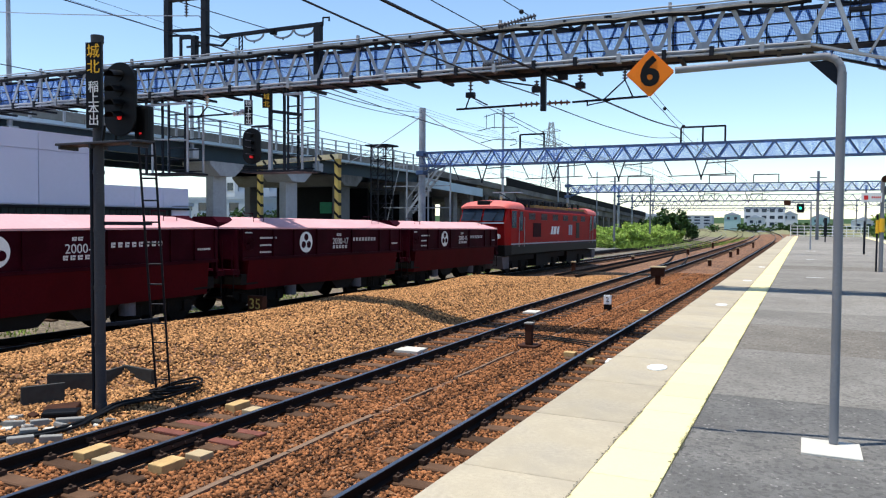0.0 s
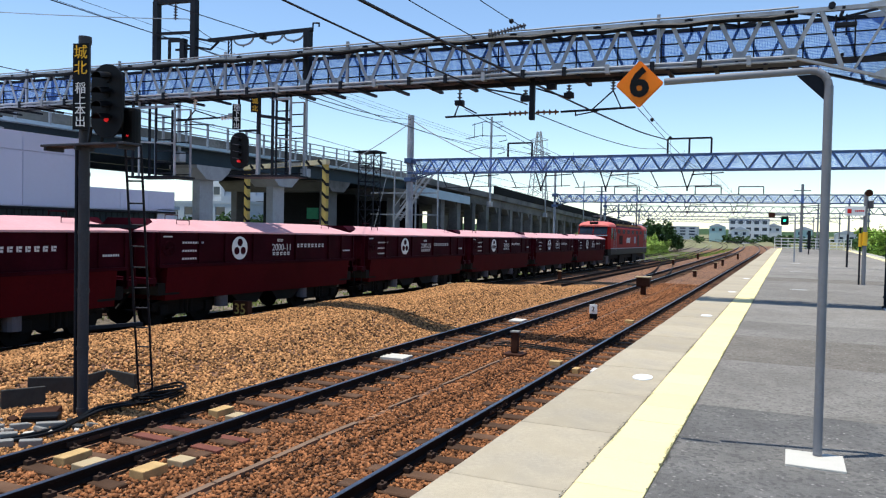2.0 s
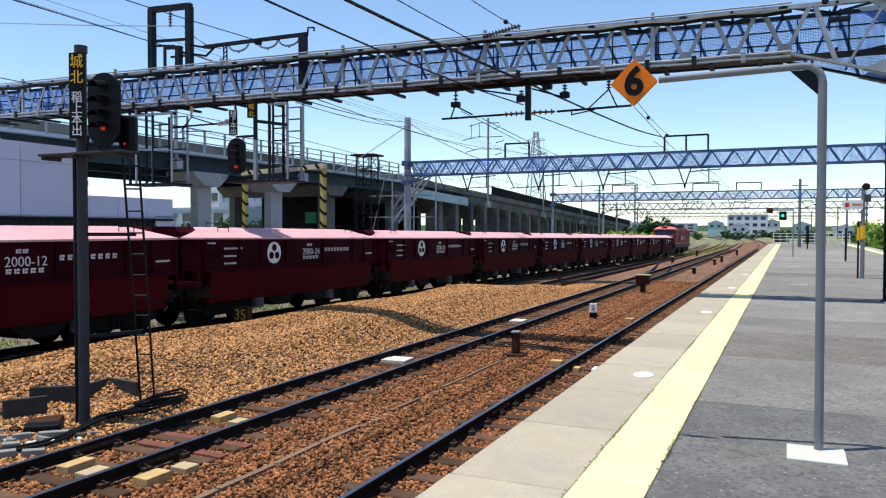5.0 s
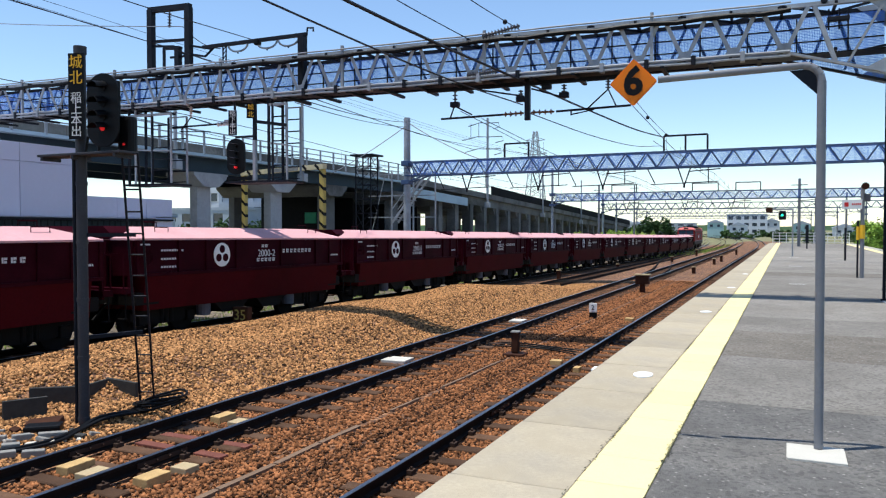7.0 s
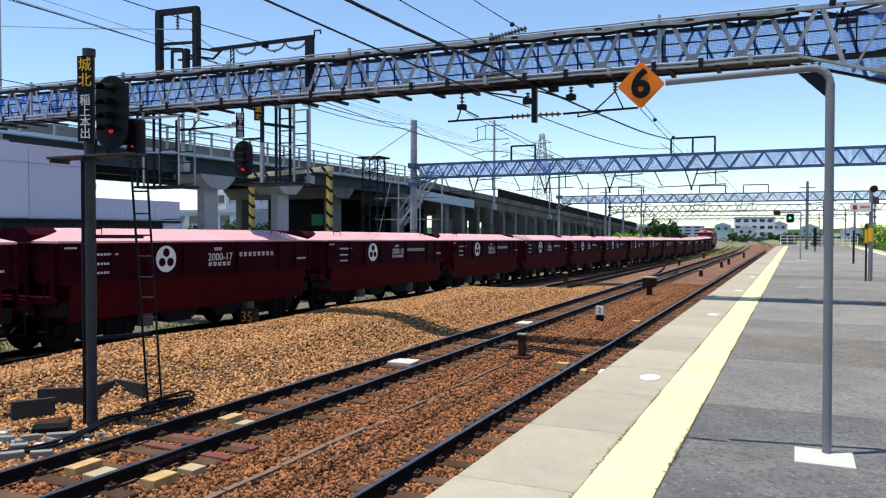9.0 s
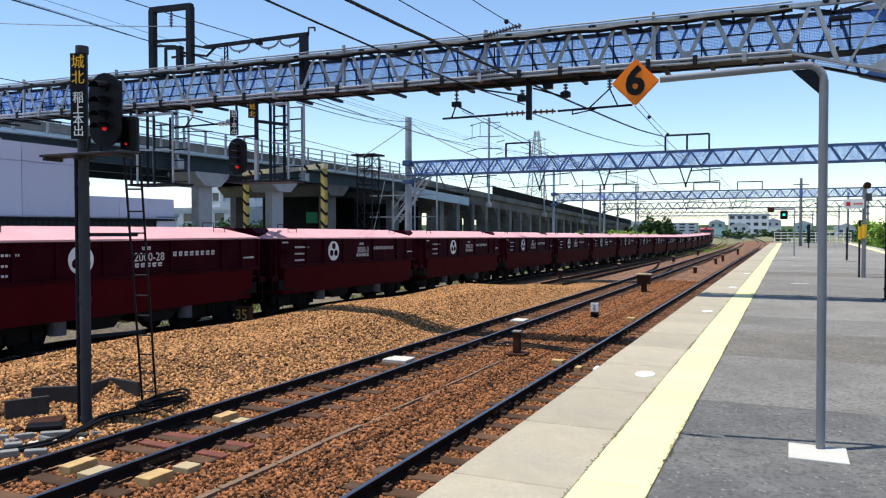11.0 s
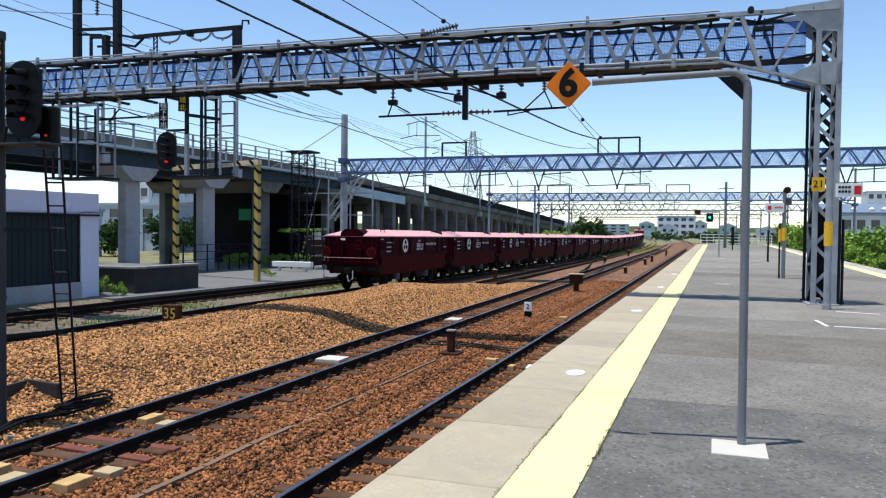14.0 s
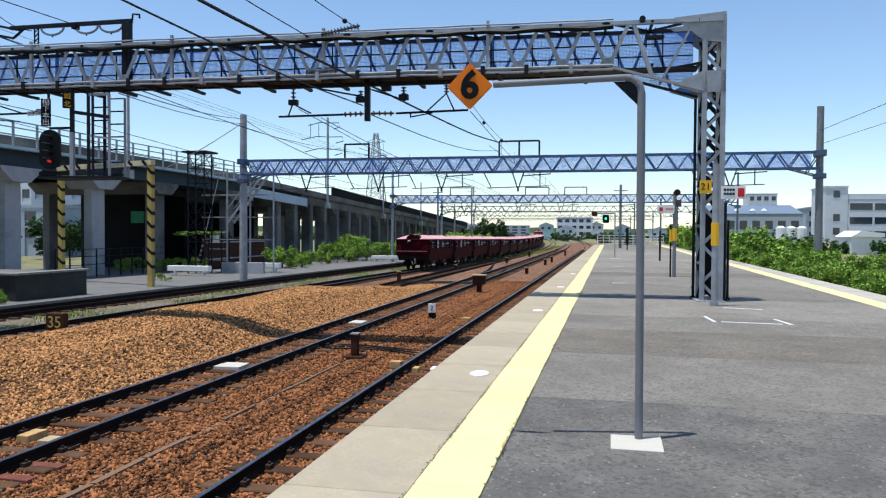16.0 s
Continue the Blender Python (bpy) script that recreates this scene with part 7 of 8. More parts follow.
    for k in range(9):
        bm = bmesh.new()
        xx = -31.4 + 0.0 * k
        yy = 38 + k * 1.2
        bar(bm, (xx, yy, -0.4), (xx, yy, 1.5), 0.07, 0.07)
        for z in (0.5, 1.0, 1.45):
            bar(bm, (xx, yy, z), (xx, yy + 1.2, z), 0.04, 0.04)
        solid("pipe_fence", bm, M["dark"], "dark pipe fence bay under the viaduct", "fence", group="pipe fence under the viaduct")
    bf = thing("board_fence", "brown board fence under the viaduct", "fence")
    for k in range(24):
        bm = bmesh.new()
        y = 53.0 + k * 0.42
        box(bm, -30.5, -30.44, y, y + 0.39, -0.45, 2.1 + 0.12 * math.sin(k * 2.3))
        part("board", bm, M["rust"], bf)
    for z in (0.4, 1.7):
        bm = bmesh.new()
        bar(bm, (-30.40, 53.0, z), (-30.40, 63.0, z), 0.06, 0.09)
        part("fence_rail", bm, M["galv"], bf)
    bm = bmesh.new()
    box(bm, -37.9, -36.75, 54.40, 54.495, 3.2, 4.15)
    solid("green_hoarding", bm, M["green_sheet"], "green sheet hoarding under the viaduct", "hoarding")
    n = thing("yard_notice", "white notice board on a steel frame in the yard", "sign")
    bm = bmesh.new()
    box(bm, -28.35, -27.65, 50.0, 50.05, 1.75, 2.30)
    part("board", bm, M["white"], n)
    for xx in (-28.5, -27.5, -26.9):
        bm = bmesh.new()
        bar(bm, (xx, 50.1, -0.5), (xx, 50.1, 2.6), 0.08, 0.08)
        part("frame_post", bm, M["dark"], n)
    for z in (0.5, 1.3, 2.5):
        bm = bmesh.new()
        bar(bm, (-28.5, 50.1, z), (-26.9, 50.1, z), 0.06, 0.06)
        part("frame_rail", bm, M["galv"], n)
    sp = thing("leaning_pole", "leaning striped stay pole with a long wire in the yard", "pole")
    a, b = Vector((-29.45, 49.9, -0.45)), Vector((-28.67, 49.9, 2.45))
    bm = bmesh.new()
    rod(bm, a, b, 0.075, 10)
    part("sleeve", bm, M["plate"], sp, "cream plastic sleeve with dark bands")
    for k in range(7):
        bm = bmesh.new()
        rod(bm, a.lerp(b, 0.12 + k * 0.12), a.lerp(b, 0.165 + k * 0.12), 0.082, 10)
        part("band", bm, M["black"], sp)
    bm = bmesh.new()
    rod(bm, b, (-27.5, 49.9, 6.9), 0.03, 6)
    part("stay_wire", bm, M["galv"], sp)
    bm = bmesh.new()
    soft_box(bm, -26.8, -23.6, 48.8, 49.1, -0.5, 0.42, 0.03)
    solid("low_block", bm, M["pier"], "low pale concrete block behind the barriers", "barrier")


yard()

# ---- planting ----
def leaves(rng, centre, radii, n, size, flat=0.0):
    """Leaf quads scattered through an uneven clump; returns vertices and faces."""
    d = rng.normal(size=(n, 3))
    d /= np.linalg.norm(d, axis=1)[:, None]
    lump = 0.72 + 0.28 * np.sin(d[:, 0] * 5 + centre[0]) * np.cos(d[:, 2] * 4 + centre[1])
    rad = (rng.random(n) ** 0.45) * lump
    c = np.array(centre) + d * rad[:, None] * np.array(radii)
    u = rng.normal(size=(n, 3))
    u[:, 2] *= 0.6
    u /= np.linalg.norm(u, axis=1)[:, None]
    w = np.cross(u, rng.normal(size=(n, 3)))
    w /= np.linalg.norm(w, axis=1)[:, None]
    s = size * (0.6 + 0.8 * rng.random((n, 1)))
    v = np.stack([c - u * s, c + w * s * 0.55, c + u * s, c - w * s * 0.55], 1).reshape(-1, 3)
    return v, np.arange(4 * n).reshape(-1, 4)


def leaf_mesh(sets, material):
    vs, fs, o = [], [], 0
    for v, f in sets:
        vs.append(v)
        fs.append(f + o)
        o += len(v)
    me = bpy.data.meshes.new("leaves")
    me.from_pydata(np.concatenate(vs).tolist(), [], np.concatenate(fs).tolist())
    me.materials.append(material)
    return me


def shrub(seed, label, clumps, n, size, mk="leaf"):
    """A leafy shrub: stems and a crown of many small leaves, built at the origin."""
    rng = np.random.default_rng(seed)
    s = thing("shrub", label, "shrub", group="")
    bm = bmesh.new()
    for c, r in clumps:
        rod(bm, (c[0] * 0.3, c[1] * 0.3, -0.3), c, 0.03, 5, 0.012)
    part("stem", bm, M["wood"], s)
    cr = new("crown", leaf_mesh([leaves(rng, c, r, n, size) for c, r in clumps], M[mk]))
    cr.parent = s
    return s


def random_clumps(rng, n, w, h):
    return [((rng.uniform(-w, w), rng.uniform(-w, w), rng.uniform(0.25, 0.8) * h), (rng.uniform(0.35, 0.7) * w, rng.uniform(0.35, 0.7) * w, rng.uniform(0.22, 0.38) * h)) for _ in range(n)]


rng0 = np.random.default_rng(7)
kinds = [shrub(10 + k, "dense green shrub with small glossy leaves", random_clumps(rng0, 9, 0.95, 1.5), 620, 0.052) for k in range(3)]
loose = [shrub(20 + k, "loose bright green bush with arching shoots", random_clumps(rng0, 8, 1.1, 2.3), 260, 0.10) for k in range(2)]
weeds = [shrub(40 + k, "tall sunlit yellow-green weeds on the bank", random_clumps(rng0, 8, 1.2, 2.2), 260, 0.12, "leaf_bank") for k in range(2)]
far_tree = shrub(30, "dark rounded roadside tree", random_clumps(rng0, 12, 2.2, 4.6), 240, 0.24, "leaf_far")


def plant(kind, spots, group, rng):
    for x, y, z, s in spots:
        c = copy_thing(kind[int(rng.integers(len(kind)))], pose(x, y, z, 0, 0, rng.uniform(0, 360)))
        c.scale = (s, s, s * rng.uniform(0.85, 1.15))
        tagged(c, group=group)


rng1 = np.random.default_rng(3)
spots = []
for i in range(64):
    y = 13 + i * 1.35
    low = 0.62 + 0.36 * min(max((y - 20) / 16, 0), 1)
    spots.append((8.0 + rng1.uniform(-0.1, 0.35), y, 0.42, low * rng1.uniform(0.65, 1.0)))
    if i % 2 == 0:
        spots.append((9.6 + rng1.uniform(-0.4, 0.8), y + 0.5, 0.5, low * rng1.uniform(0.75, 1.15)))
plant(kinds, spots, "hedge shrubs beside the platform", rng1)
plant(loose, [(8.8, 38, 0.45, 0.75), (8.6, 42.6, 0.45, 1.1), (9.1, 47, 0.45, 0.85), (8.6, 53, 0.45, 1.3), (8.6, 58, 0.45, 1.2), (7.8, 66, 0.45, 1.3), (8.4, 74, 0.45, 1.4), (8.0, 84, 0.45, 1.4), (10.5, 30, 0.45, 0.5), (12, 37, 0.45, 0.6), (13, 26, 0.45, 0.35)], "loose bushes beside the platform", rng1)
plant(kinds, [(-26.4, 58.6, -0.55, 1.25), (-27.0, 59.6, -0.55, 1.1), (-25.9, 60.2, -0.55, 0.8), (-27.4, 66.0, -0.6, 0.9), (-27.0, 69.0, -0.6, 0.8)], "dark bushes along the viaduct", rng1)
plant(loose, [(-27.2, 63.5, -0.6, 0.5), (-27.0, 71.8, -0.65, 0.6), (-26.6, 75.0, -0.65, 0.75), (-27.4, 78.6, -0.7, 1.15), (-28.3, 80.5, -0.7, 1.3), (-25.8, 79.0, -0.7, 0.8), (-25.6, 83.0, -0.7, 0.9), (-26.4, 87.0, -0.75, 1.0), (-25.8, 91.0, -0.75, 1.0), (-29.6, 84.0, -0.7, 1.25), (-29.5, 50.6, -0.45, 0.5),
              (-26.2, 40.0, -0.3, 0.22), (-33.0, 46.5, -0.4, 0.45), (-33.8, 49.0, -0.4, 0.6), (-31.4, 49.6, -0.4, 0.55), (-25.4, 39.4, -0.3, 0.16), (-24.6, 38.8, -0.3, 0.14), (-22.5, 24.2, -0.2, 0.28), (-23.6, 24.3, -0.2, 0.34), (-30.2, 50.4, -0.4, 0.5)], "bushes along the viaduct", rng1)
vine = copy_thing(loose[0], pose(-29.2, 50.4, 2.15))
vine.scale = (1.35, 0.7, 0.22)
tagged(vine, "green creeper spread over the top of a yard trellis", "creeper")
plant(weeds, [(-23.4 - 1.1 * (i % 3), 101 + 2.6 * i, -0.9, 1.15 + 0.12 * (i % 4)) for i in range(18)] + [(-21.9 - 0.5 * (i % 2), 116 + 4.0 * i, -1.0, 0.9 + 0.1 * (i % 3)) for i in range(10)], "tall weeds on the bank", rng1)
weeds[0].matrix_basis, weeds[1].matrix_basis = pose(-22.8, 101.0, -0.9), pose(-23.6, 98.5, -0.9)
far_tree.matrix_basis = pose(-22.6, 150.0, -1.2)
far_tree.scale = (1.3, 1.3, 1.35)
for x, y, s in ((-27.5, 156, 1.0), (-30, 148, 0.8), (-21.5, 160, 0.7), (-33, 165, 0.9), (12, 120, 0.6), (16, 130, 0.8), (14, 112, 0.6), (-56, 60, 0.75), (-58, 70, 0.9), (-64, 80, 0.9), (-78.5, 82, 0.75), (-75.8, 88, 0.9), (-69.6, 80, 0.65), (-93.2, 95, 0.9), (24, 88, 0.5), (20, 78, 0.45), (27, 84, 0.5), (-38, 200, 1.1), (-50, 210, 1.2), (-2, 190, 0.7), (5, 170, 0.8)):
    c = copy_thing(far_tree, pose(x, y, -1.0 if y > 90 else -0.3, 0, 0, x * 37 % 360))
    c.scale = (s, s, s)
for k, ob in enumerate(kinds):
    ob.matrix_basis = pose(8.1, 10.0 + 1.4 * k, 0.42)
loose[0].matrix_basis, loose[1].matrix_basis = pose(-28.6, 75.5, -0.6), pose(8.9, 62, 0.45)


def grass(name, label, n, area, h, mk, seed):
    """Blades over an area, as one object."""
    rng = np.random.default_rng(seed)
    x = rng.uniform(area[0], area[1], n)
    y = rng.uniform(area[2], area[3], n)
    dens = np.sin(x * 1.7 + y * 0.6) + np.sin(y * 1.1 - x * 0.8) + rng.normal(size=n) * 0.6
    keep = dens > area[4]
    x, y = x[keep], y[keep]
    z = np.array([height(a, b) for a, b in zip(x, y)])
    m = len(x)
    a = rng.uniform(0, math.tau, m)
    hh = h * (0.5 + rng.random(m))
    w = 0.02 + 0.15 * h * 0.2
    dx, dy = np.cos(a) * w, np.sin(a) * w
    lx, ly = rng.normal(size=m) * h * 0.5, rng.normal(size=m) * h * 0.5
    v = np.stack([np.stack([x - dx, y - dy, z], 1), np.stack([x + dx, y + dy, z], 1), np.stack([x + lx, y + ly, z + hh], 1)], 1).reshape(-1, 3)
    me = bpy.data.meshes.new("blades")
    me.from_pydata(v.tolist(), [], np.arange(3 * m).reshape(-1, 3).tolist())
    me.materials.append(M[mk])
    tagged(new(name, me), label, "grass", kind="stuff")


grass("verge_grass", "sparse dry grass between the goods tracks", 9000, (-18.6, -16.6, 8, 70, 0.6), 0.10, "grass", 1)
grass("bank_grass", "bright green grass bank beside the outer track", 26000, (-26, -20.9, 99, 150, -0.9), 0.7, "grass", 2)
grass("far_verge_grass", "weedy grass beyond the tracks", 6000, (-24, -9, 95, 150, 0.2), 0.35, "grass", 4)

# ---- distance ----
def office(name, label, x0, x1, y0, y1, z1, rows, cols, mk, zw0=1.6, win_h=0.0, strip=False):
    """A plain building with a roof edge and real window openings on its near sides."""
    b = thing(name, label, "building")
    z0 = -1.2
    bm = bmesh.new()
    box(bm, x0, x1, y0 + 0.2, y1, z0, z1)
    part("wall", bm, M[mk], b)
    bm = bmesh.new()
    box(bm, x0 - 0.2, x1 + 0.2, y0 - 0.05, y1 + 0.2, z1, z1 + 0.35)
    part("roof", bm, M["far_grey"], b)
    sto = (z1 - zw0) / rows
    w = (x1 - x0) / cols
    for r in range(rows):
        za, zb = zw0 + r * sto + sto * 0.3, zw0 + r * sto + sto * 0.78
        for c in range(cols):
            bm = bmesh.new()
            box(bm, x0 + c * w + w * (0.04 if strip else 0.2), x0 + (c + 1) * w - w * (0.04 if strip else 0.2), y0 + 0.10, y0 + 0.19, za, zb)
            part("window", bm, M["glass"], b)
        bm = bmesh.new()
        box(bm, x0, x1, y0, y0 + 0.198, zb + 0.02, zb + sto * 0.30)
        part("spandrel", bm, M[mk], b)
    for c in range(cols + 1):
        bm = bmesh.new()
        xa = x0 + c * w
        box(bm, max(x0, xa - w * (0.04 if strip else 0.2)), min(x1, xa + w * (0.04 if strip else 0.2)), y0 + 0.02, y0 + 0.195, z0, z1 - 0.01)
        part("mullion", bm, M[mk], b)
    return b


office("office_building", "grey-white office building with strip windows", 53.4, 100, 190, 205, 10.35, 3, 9, "far_white", 0.75, strip=True)
bm = bmesh.new()
box(bm, 53.4, 100, 190.1, 205, 10.70, 11.8)
solid("roof_parapet", bm, M["far_white"], "pale parapet of the office building", "parapet")
bm = bmesh.new()
box(bm, 48.5, 53.3, 190.5, 203, -1, 13.3)
box(bm, 48.3, 53.35, 190.3, 203.2, 13.3, 13.7)
stair = solid("stair_block", bm, M["far_white"], "pale stair block of the office building", "building")
for zz in (2.4, 5.6, 11.0):
    bm = bmesh.new()
    box(bm, 50.2, 51.6, 190.42, 190.49, zz, zz + 1.6)
    part("window", bm, M["glass"], stair)
bm = bmesh.new()
prism(bm, [(24.4, 2.35), (25.4, 3.0), (27.6, 2.75), (27.6, 2.35)], "y", 86, 92)
box(bm, 24.5, 27.4, 86.3, 91.7, -0.5, 2.4)
solid("white_shed", bm, M["white"], "low white shed with a curved canopy", "shed")
office("factory", "long pale factory hall with a blue-grey roof", 18.6, 34.2, 150, 168, 5.7, 1, 7, "far_white", 2.4)
bm = bmesh.new()
prism(bm, [(149.6, 6.08), (149.6, 6.3), (160, 8.2), (168, 8.2), (168, 6.08)], "x", 18.4, 34.4)
solid("factory_roof", bm, M["far_blue"], "blue-grey pitched factory roof", "roof")
for xx in (23.2, 26.0, 28.0):
    bm = bmesh.new()
    rod(bm, (xx, 151.5, 6.3), (xx, 151.5, 6.9), 0.45, 14)
    rod(bm, (xx, 151.5, 6.9), (xx, 151.5, 7.25), 0.55, 14, 0.15)
    solid("roof_ventilator", bm, M["white"], "white domed ventilator on the factory roof", "ventilator", group="roof ventilators", smooth=True)
for i in range(3):
    t = thing("storage_tank", "white round storage tank with a domed top", "tank", group="white storage tanks")
    x = 22.5 + i * 1.32
    bm = bmesh.new()
    rod(bm, (x, 110, -0.8), (x, 110, 3.4), 0.62, 20)
    part("shell", bm, M["white"], t, smooth=True)
    bm = bmesh.new()
    rod(bm, (x, 110, 3.4), (x, 110, 3.65), 0.62, 20, 0.25)
    part("dome", bm, M["white"], t, smooth=True)
# white housing blocks beyond the end of the lines
office("apartment_block", "distant white apartment block with balconies", -23.5, -8.0, 340, 352, 8.8, 3, 5, "far_white", 0.5)
office("apartment_block", "distant tall white slab block", 50, 60, 300, 312, 17.0, 5, 4, "far_white", 1.0)
office("apartment_block", "pale apartment block behind the viaduct", -98, -78, 110, 122, 13.0, 4, 8, "far_white", 1.0)
office("apartment_block", "grey apartment block behind the viaduct", -80, -62, 92, 104, 9.5, 3, 6, "far_grey", 1.0)
for x, y, w, h in ((-140, 420, 40, 14), (-110, 430, 30, 8), (-62, 440, 30, 6), (70, 400, 40, 13), (118, 420, 36, 16), (165, 430, 40, 12), (60, 210, 22, 9), (90, 230, 26, 10), (78, 150, 24, 8), (-190, 300, 40, 15), (-150, 240, 30, 14)):
    office("far_block", "distant pale town building", x - w / 2, x + w / 2, y, y + 12, h, 3, 6, "far_white" if int(x) % 2 else "far_grey", 1.0)


def far_hills():
    bm = bmesh.new()
    n = 60
    pts = []
    for i in range(n + 1):
        a = radians(-70 + 140 * i / n)
        r = 1900
        h = 14 + 8 * noise.noise((i * 0.23, 1.7, 0)) + 10 * noise.noise((i * 0.9, 4.1, 0))
        pts.append((bm.verts.new((r * math.sin(a), r * math.cos(a), -5)), bm.verts.new((r * 1.1 * math.sin(a), r * 1.1 * math.cos(a), max(5, h)))))
    for (a, b), (c, d) in zip(pts, pts[1:]):
        bm.faces.new((a, c, d, b))
    solid("backdrop_hills", bm, M["leaf_far"], "low wooded hills on the horizon", "hills", kind="structure")


far_hills()
office("yard_office", "grey low office behind the viaduct", -80, -64, 78, 88, 5.2, 2, 6, "far_grey", 1.0)
office("yard_office", "white low office behind the viaduct", -70, -58, 52, 60, 3.9, 1, 6, "far_white", 1.0)


def far_woods():
    """Trees and scrub along the horizon, as one object."""
    rng = np.random.default_rng(11)
    sets = []
    for k in range(150):
        x = rng.uniform(-170, 190)
        y = rng.uniform(215, 300) if x < -25 or x > 12 else rng.uniform(285, 318)
        h = rng.uniform(1.5, 4.2)
        sets.append(leaves(rng, (x, y, h * 0.45 - 0.8), (rng.uniform(2, 5), 2.5, h * 0.6), 130, 0.55))
    for k in range(40):
        x, y = rng.uniform(9, 30), rng.uniform(105, 200)
        h = rng.uniform(1.5, 3.6)
        sets.append(leaves(rng, (x, y, h * 0.4), (2.2, 2.2, h * 0.6), 150, 0.32))
    tagged(new("far_woods", leaf_mesh(sets, M["leaf_far"])), "low green trees and scrub along the horizon", "trees", kind="stuff")


far_woods()
for k in range(16):
    x, y = -64 + k * 11.5, 225 + (k * 37) % 70
    if -30 < x < 12:
        y += 90
    h = 3.2 + (k * 53 % 7) * 0.5
    b = thing("house", "small distant house with a grey roof", "house", group="distant houses")
    bm = bmesh.new()
    box(bm, x - 3.2, x + 3.2, y, y + 7, -1.2, h)
    part("wall", bm, M["far_white"] if k % 3 else M["teal"], b)
    bm = bmesh.new()
    prism(bm, [(x - 3.6, h), (x, h + 1.4), (x + 3.6, h)], "y", y - 0.3, y + 7.3)
    part("roof", bm, M["far_grey"], b)
    for j in (-1, 1):
        bm = bmesh.new()
        box(bm, x + j * 1.5 - 0.6, x + j * 1.5 + 0.6, y - 0.06, y + 0.01, h - 1.9, h - 0.8)
        part("window", bm, M["glass"], b)

# ---- pieces of the platform and the tracks ----
def shared(name, me, parent, spots, label=""):
    for m in spots:
        o = new(name, me)
        o.parent = parent
        o.matrix_basis = m
        if label:
            o["label"] = label


def piece(x0, x1, y0, y1, z0, z1, material, r=0.006):
    bm = bmesh.new()
    t = bmesh.new()
    box(t, x0, x1, y0, y1, z0, z1)
    top = [e for e in t.edges if all(abs(v.co.z - z1) < 1e-6 for v in e.verts)]
    bmesh.ops.bevel(t, geom=top, offset=r, segments=1, affect="EDGES")
    add(bm, t)
    return mesh_of(bm, material)


edge = piece(-0.40, 0.40, -0.741, 0.741, -0.24, 0.0, M["slab"], 0.008)
shared("edge_slab", edge, plat, [pose(-1.608, -18.0 + 1.5 * i + 0.75, PZ + random.uniform(-0.003, 0.003), 0, 0, random.uniform(-0.12, 0.12)) for i in range(77)])
tile = piece(-0.22, 0.22, -0.298, 0.298, -0.24, 0.0, M["yellow"], 0.004)
shared("tactile_tile", tile, plat, [pose(-0.983, -17.8 + 0.6 * i, PZ + 0.006 + random.uniform(-0.002, 0.002), 0, 0, random.uniform(-0.2, 0.2)) for i in range(191)])
cuts = (-21, -14.3, -9.1, -4.4, 0.3, 4.0, 7.42, 10.22, 12.80, 14.95, 19.2, 23.1, 28.6, 31.0, 36.2, 42.0, 48.5, 55.0, 64.0, 72.5, 83.0, 97)
for a, b in zip(cuts, cuts[1:]):
    mk = "asphalt_patch" if a in (10.22, 28.6) else "asphalt_worn" if a > 7 else "asphalt"
    o = new("asphalt_panel", piece(-0.758, 5.70, a + 0.003, b - 0.003, PZ - 0.24, PZ, M[mk], 0.003))
    o.parent = plat

slp = piece(-1.0, 1.0, -0.11, 0.11, -0.2, -0.152, M["sleeper"], 0.015)
for tx in (T1, T2):
    shared("sleeper", slp, tracks[tx], [pose(tx + random.uniform(-0.03, 0.03), 1.0 + 0.62 * i + random.uniform(-0.03, 0.03), random.uniform(-0.012, 0.006), 0, random.uniform(-0.4, 0.4), random.uniform(-1.2, 1.2)) for i in range(100)])
for tx, zf, s0, s1 in ((T1, level, -18, 0.9), (T2, level, -18, 0.9), (T1, level, 63, 120), (T2, level, 63, 120), (T3, fall, -5, 120), (T4, fall, -5, 110), (T2B, half, 39, 120)):
    bm = bmesh.new()
    s = s0
    while s < s1:
        px, py, a = along(tx, s)
        box(bm, px - 1.0, px + 1.0, py - 0.11, py + 0.11, zf(s) - 0.25, zf(s) - 0.152)
        s += 0.62
    part("far_sleepers", bm, M["sleeper"], tracks[tx], kind="stuff")
for tx in (T1, T2):
    bm = bmesh.new()
    for i in range(75):
        y = 1.0 + 0.62 * i
        for side in (-0.566, 0.566):
            for s in (-1, 1):
                x = tx + side + s * 0.085
                box(bm, x - 0.035, x + 0.035, y - 0.06, y + 0.06, -0.152, -0.105)
                rod(bm, (x, y, -0.105), (x, y, -0.075), 0.018, 6)
    part("fastenings", bm, M["clip"], tracks[tx], kind="stuff")
# fish plates on the near rails
for tx, y in ((T2, 6.9), (T2, 16.9), (T1, 11.0), (T1, 21.0)):
    for side in (-0.566, 0.566):
        bm = bmesh.new()
        for s in (-1, 1):
            box(bm, tx + side + s * 0.022 - 0.012, tx + side + s * 0.022 + 0.012, y - 0.4, y + 0.4, -0.11, -0.05)
            for k in range(4):
                rod(bm, (tx + side + s * 0.03, y - 0.3 + 0.2 * k, -0.08), (tx + side + s * 0.055, y - 0.3 + 0.2 * k, -0.08), 0.018, 6)
        part("fish_plate", bm, M["clip"], tracks[tx])


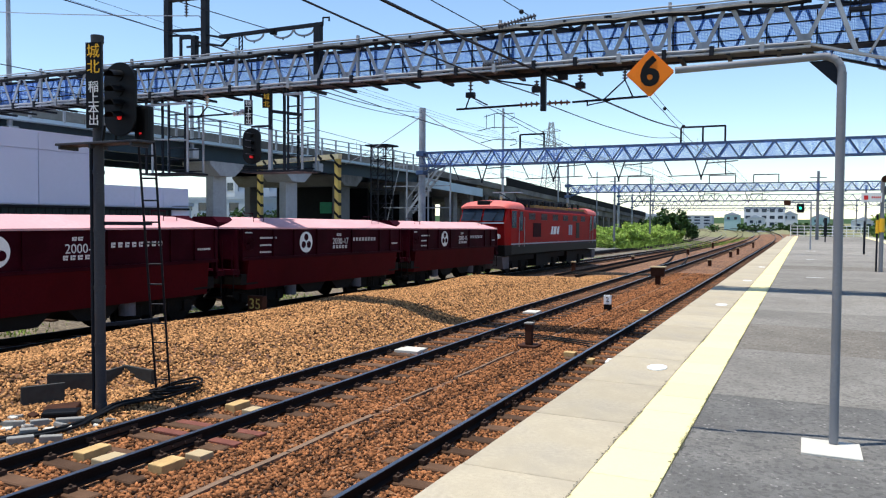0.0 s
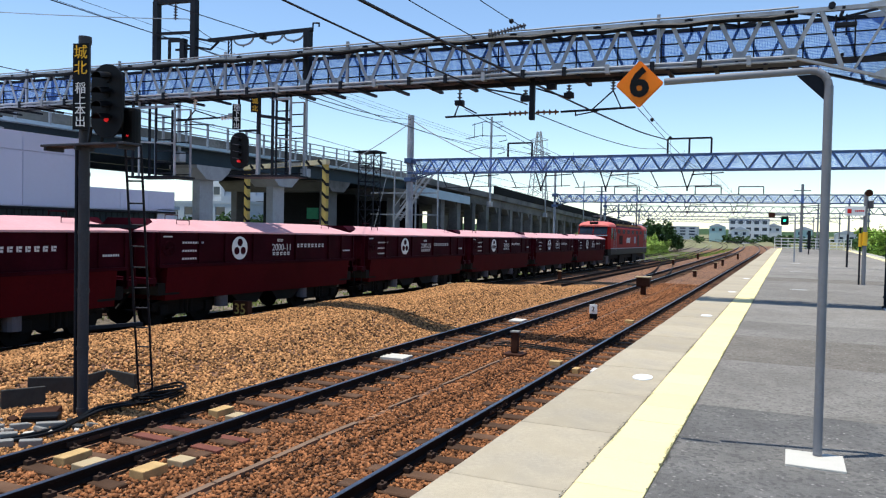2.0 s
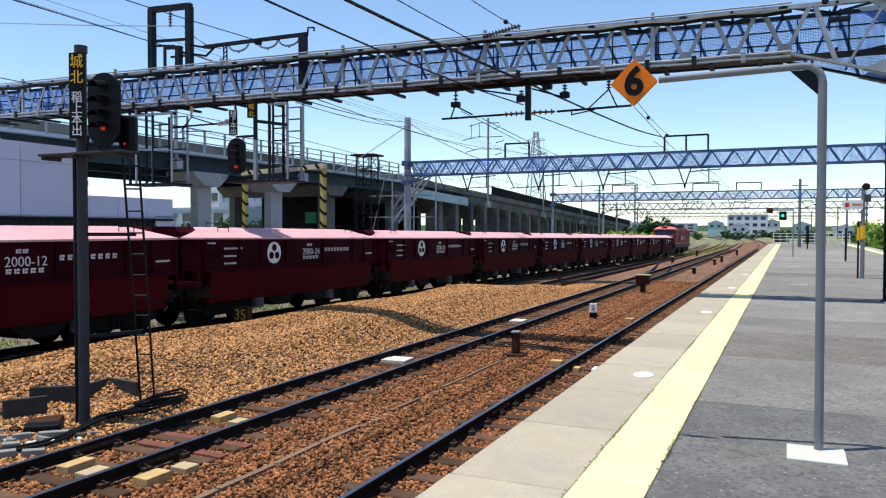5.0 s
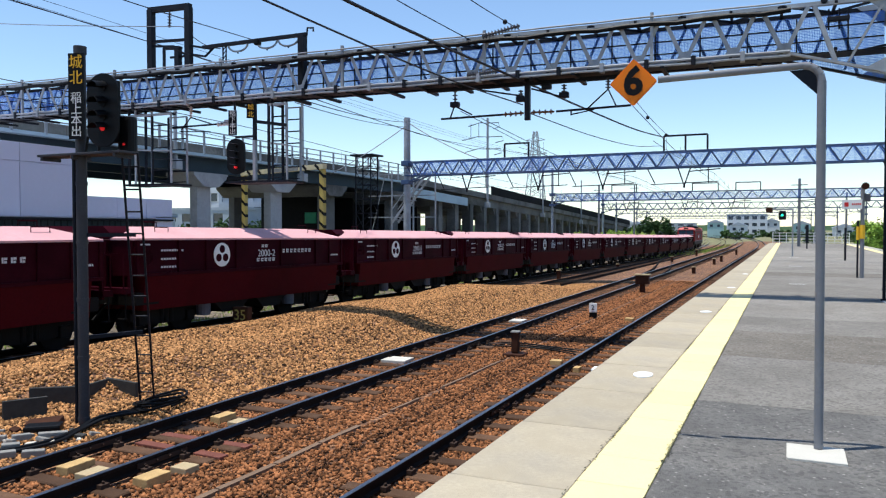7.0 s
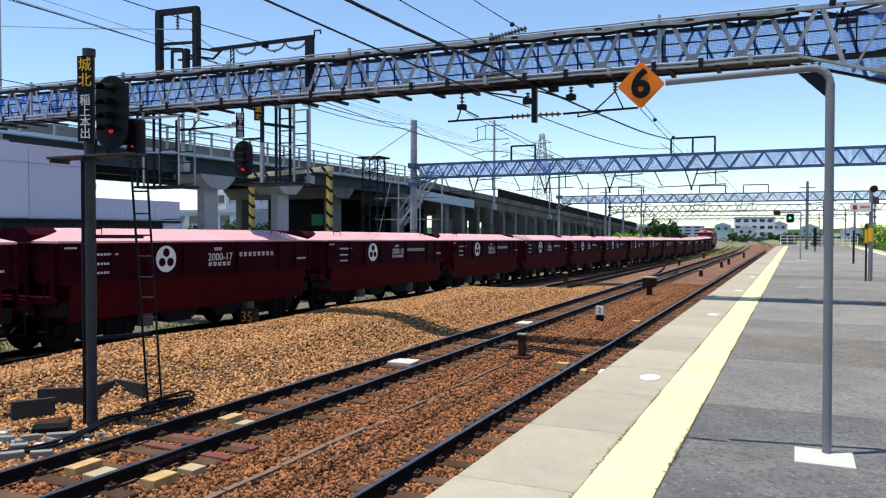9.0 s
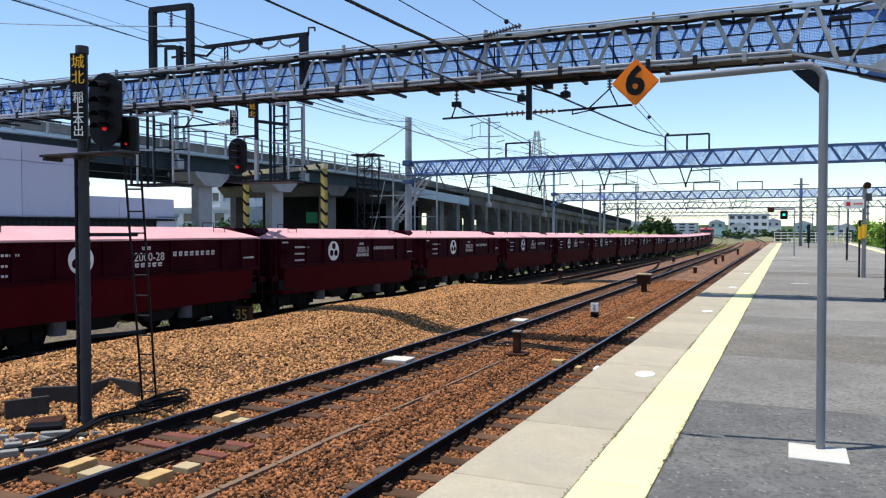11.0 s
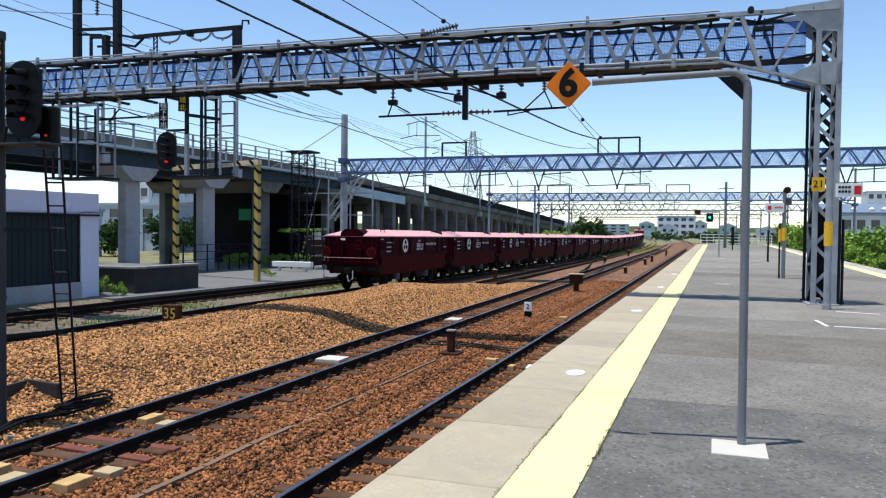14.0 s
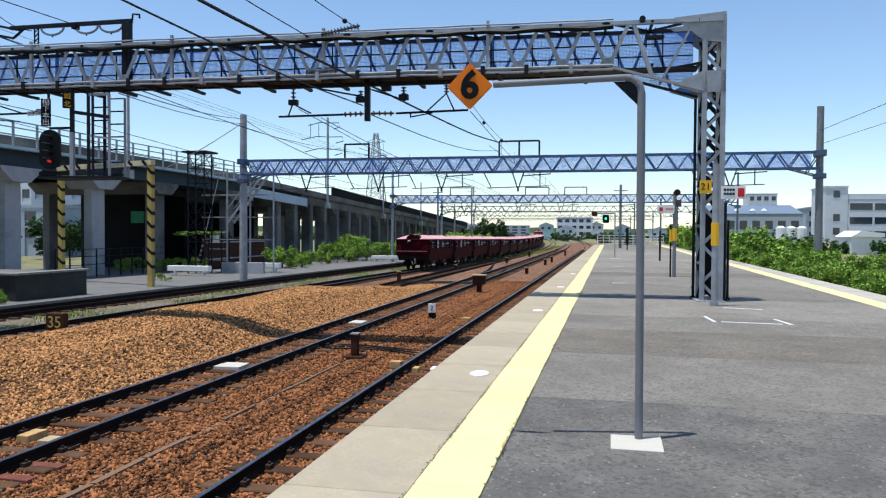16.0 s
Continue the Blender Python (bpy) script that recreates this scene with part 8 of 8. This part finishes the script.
def stones(name, label, n, x0, x1, y0, y1, size, mk, seed, near=1.0):
    """Loose crushed stones lying on the ballast: one object of many small angular lumps."""
    rng = np.random.default_rng(seed)
    x = rng.uniform(x0, x1, n)
    y = y0 + (y1 - y0) * rng.random(n) ** near
    clear = np.ones(n, bool)
    for tx in (T1, T2):
        for side in (-0.566, 0.566):
            clear &= np.abs(x - tx - side) > 0.085
        on = (np.abs((y - 1.0 + 0.31) % 0.62 - 0.31) < 0.13) & (np.abs(x - tx) < 1.02)
        clear &= ~(on & (rng.random(n) > 0.07))
    clear &= np.abs(x + 5.68) > 0.06
    x, y = x[clear], y[clear]
    z = np.array([height(a, b) for a, b in zip(x, y)])
    m = len(x)
    base = np.array([(1, 0, 0), (0, 1, 0), (-1, 0, 0), (0, -1, 0), (0, 0, 0.8), (0, 0, -0.8)], float)
    tri = np.array([(0, 1, 4), (1, 2, 4), (2, 3, 4), (3, 0, 4), (1, 0, 5), (2, 1, 5), (3, 2, 5), (0, 3, 5)])
    s = size * (0.55 + 0.75 * rng.random((m, 1, 1)))
    v = base[None] * (0.7 + 0.6 * rng.random((m, 6, 1))) * s
    q = rng.normal(size=(m, 4))
    q /= np.linalg.norm(q, axis=1)[:, None]
    w, a, b, c = q.T
    R = np.stack([np.stack([1 - 2 * (b * b + c * c), 2 * (a * b - c * w), 2 * (a * c + b * w)], 1), np.stack([2 * (a * b + c * w), 1 - 2 * (a * a + c * c), 2 * (b * c - a * w)], 1), np.stack([2 * (a * c - b * w), 2 * (b * c + a * w), 1 - 2 * (a * a + b * b)], 1)], 1)
    v = np.einsum("nij,nkj->nki", R, v) + np.stack([x, y, z + size * 0.25], 1)[:, None]
    f = (tri[None] + 6 * np.arange(m)[:, None, None]).reshape(-1, 3)
    me = bpy.data.meshes.new("stones")
    me.vertices.add(6 * m)
    me.vertices.foreach_set("co", v.reshape(-1))
    me.loops.add(3 * len(f))
    me.loops.foreach_set("vertex_index", f.reshape(-1).astype(np.int32))
    me.polygons.add(len(f))
    me.polygons.foreach_set("loop_start", np.arange(0, 3 * len(f), 3, dtype=np.int32))
    me.update(calc_edges=True)
    me.validate()
    me.materials.append(M[mk])
    tagged(new(name, me), label, "ballast", kind="stuff")


stones("ballast_stones", "loose rust-brown ballast stones between the tracks", 115000, -8.5, -2.2, 3.5, 44, 0.034, "stone", 1, 1.25)
def edge_grime():
    """Dirt and moss crumbs along both edges of the yellow strip."""
    rng = np.random.default_rng(5)
    sets = []
    for x0 in (-0.760, -1.206):
        n = 7000
        y = rng.uniform(0.5, 60, n)
        keep = np.sin(y * 1.3) + np.sin(y * 3.7 + x0) + rng.normal(size=n) > 0.2
        y = y[keep]
        m = len(y)
        x = x0 + rng.normal(size=m) * 0.010
        r = rng.uniform(0.002, 0.008, m)
        a = rng.uniform(0, 6.28, (m, 1)) + np.array([0, 1.3, 2.6, 4.4])
        v = np.stack([x[:, None] + r[:, None] * np.cos(a), y[:, None] + 1.8 * r[:, None] * np.sin(a), np.full((m, 4), PZ + 0.011)], 2).reshape(-1, 3)
        sets.append((v, np.arange(4 * m).reshape(-1, 4)))
    tagged(new("edge_grime", leaf_mesh(sets, M["grime"])), "dark moss and dirt along the yellow strip", "dirt", kind="stuff")


edge_grime()
stones("heap_stones", "loose sandy ballast stones on the long heap", 100000, -14.3, -8.4, 3.0, 40, 0.035, "stone_pale", 2, 1.2)


motions()
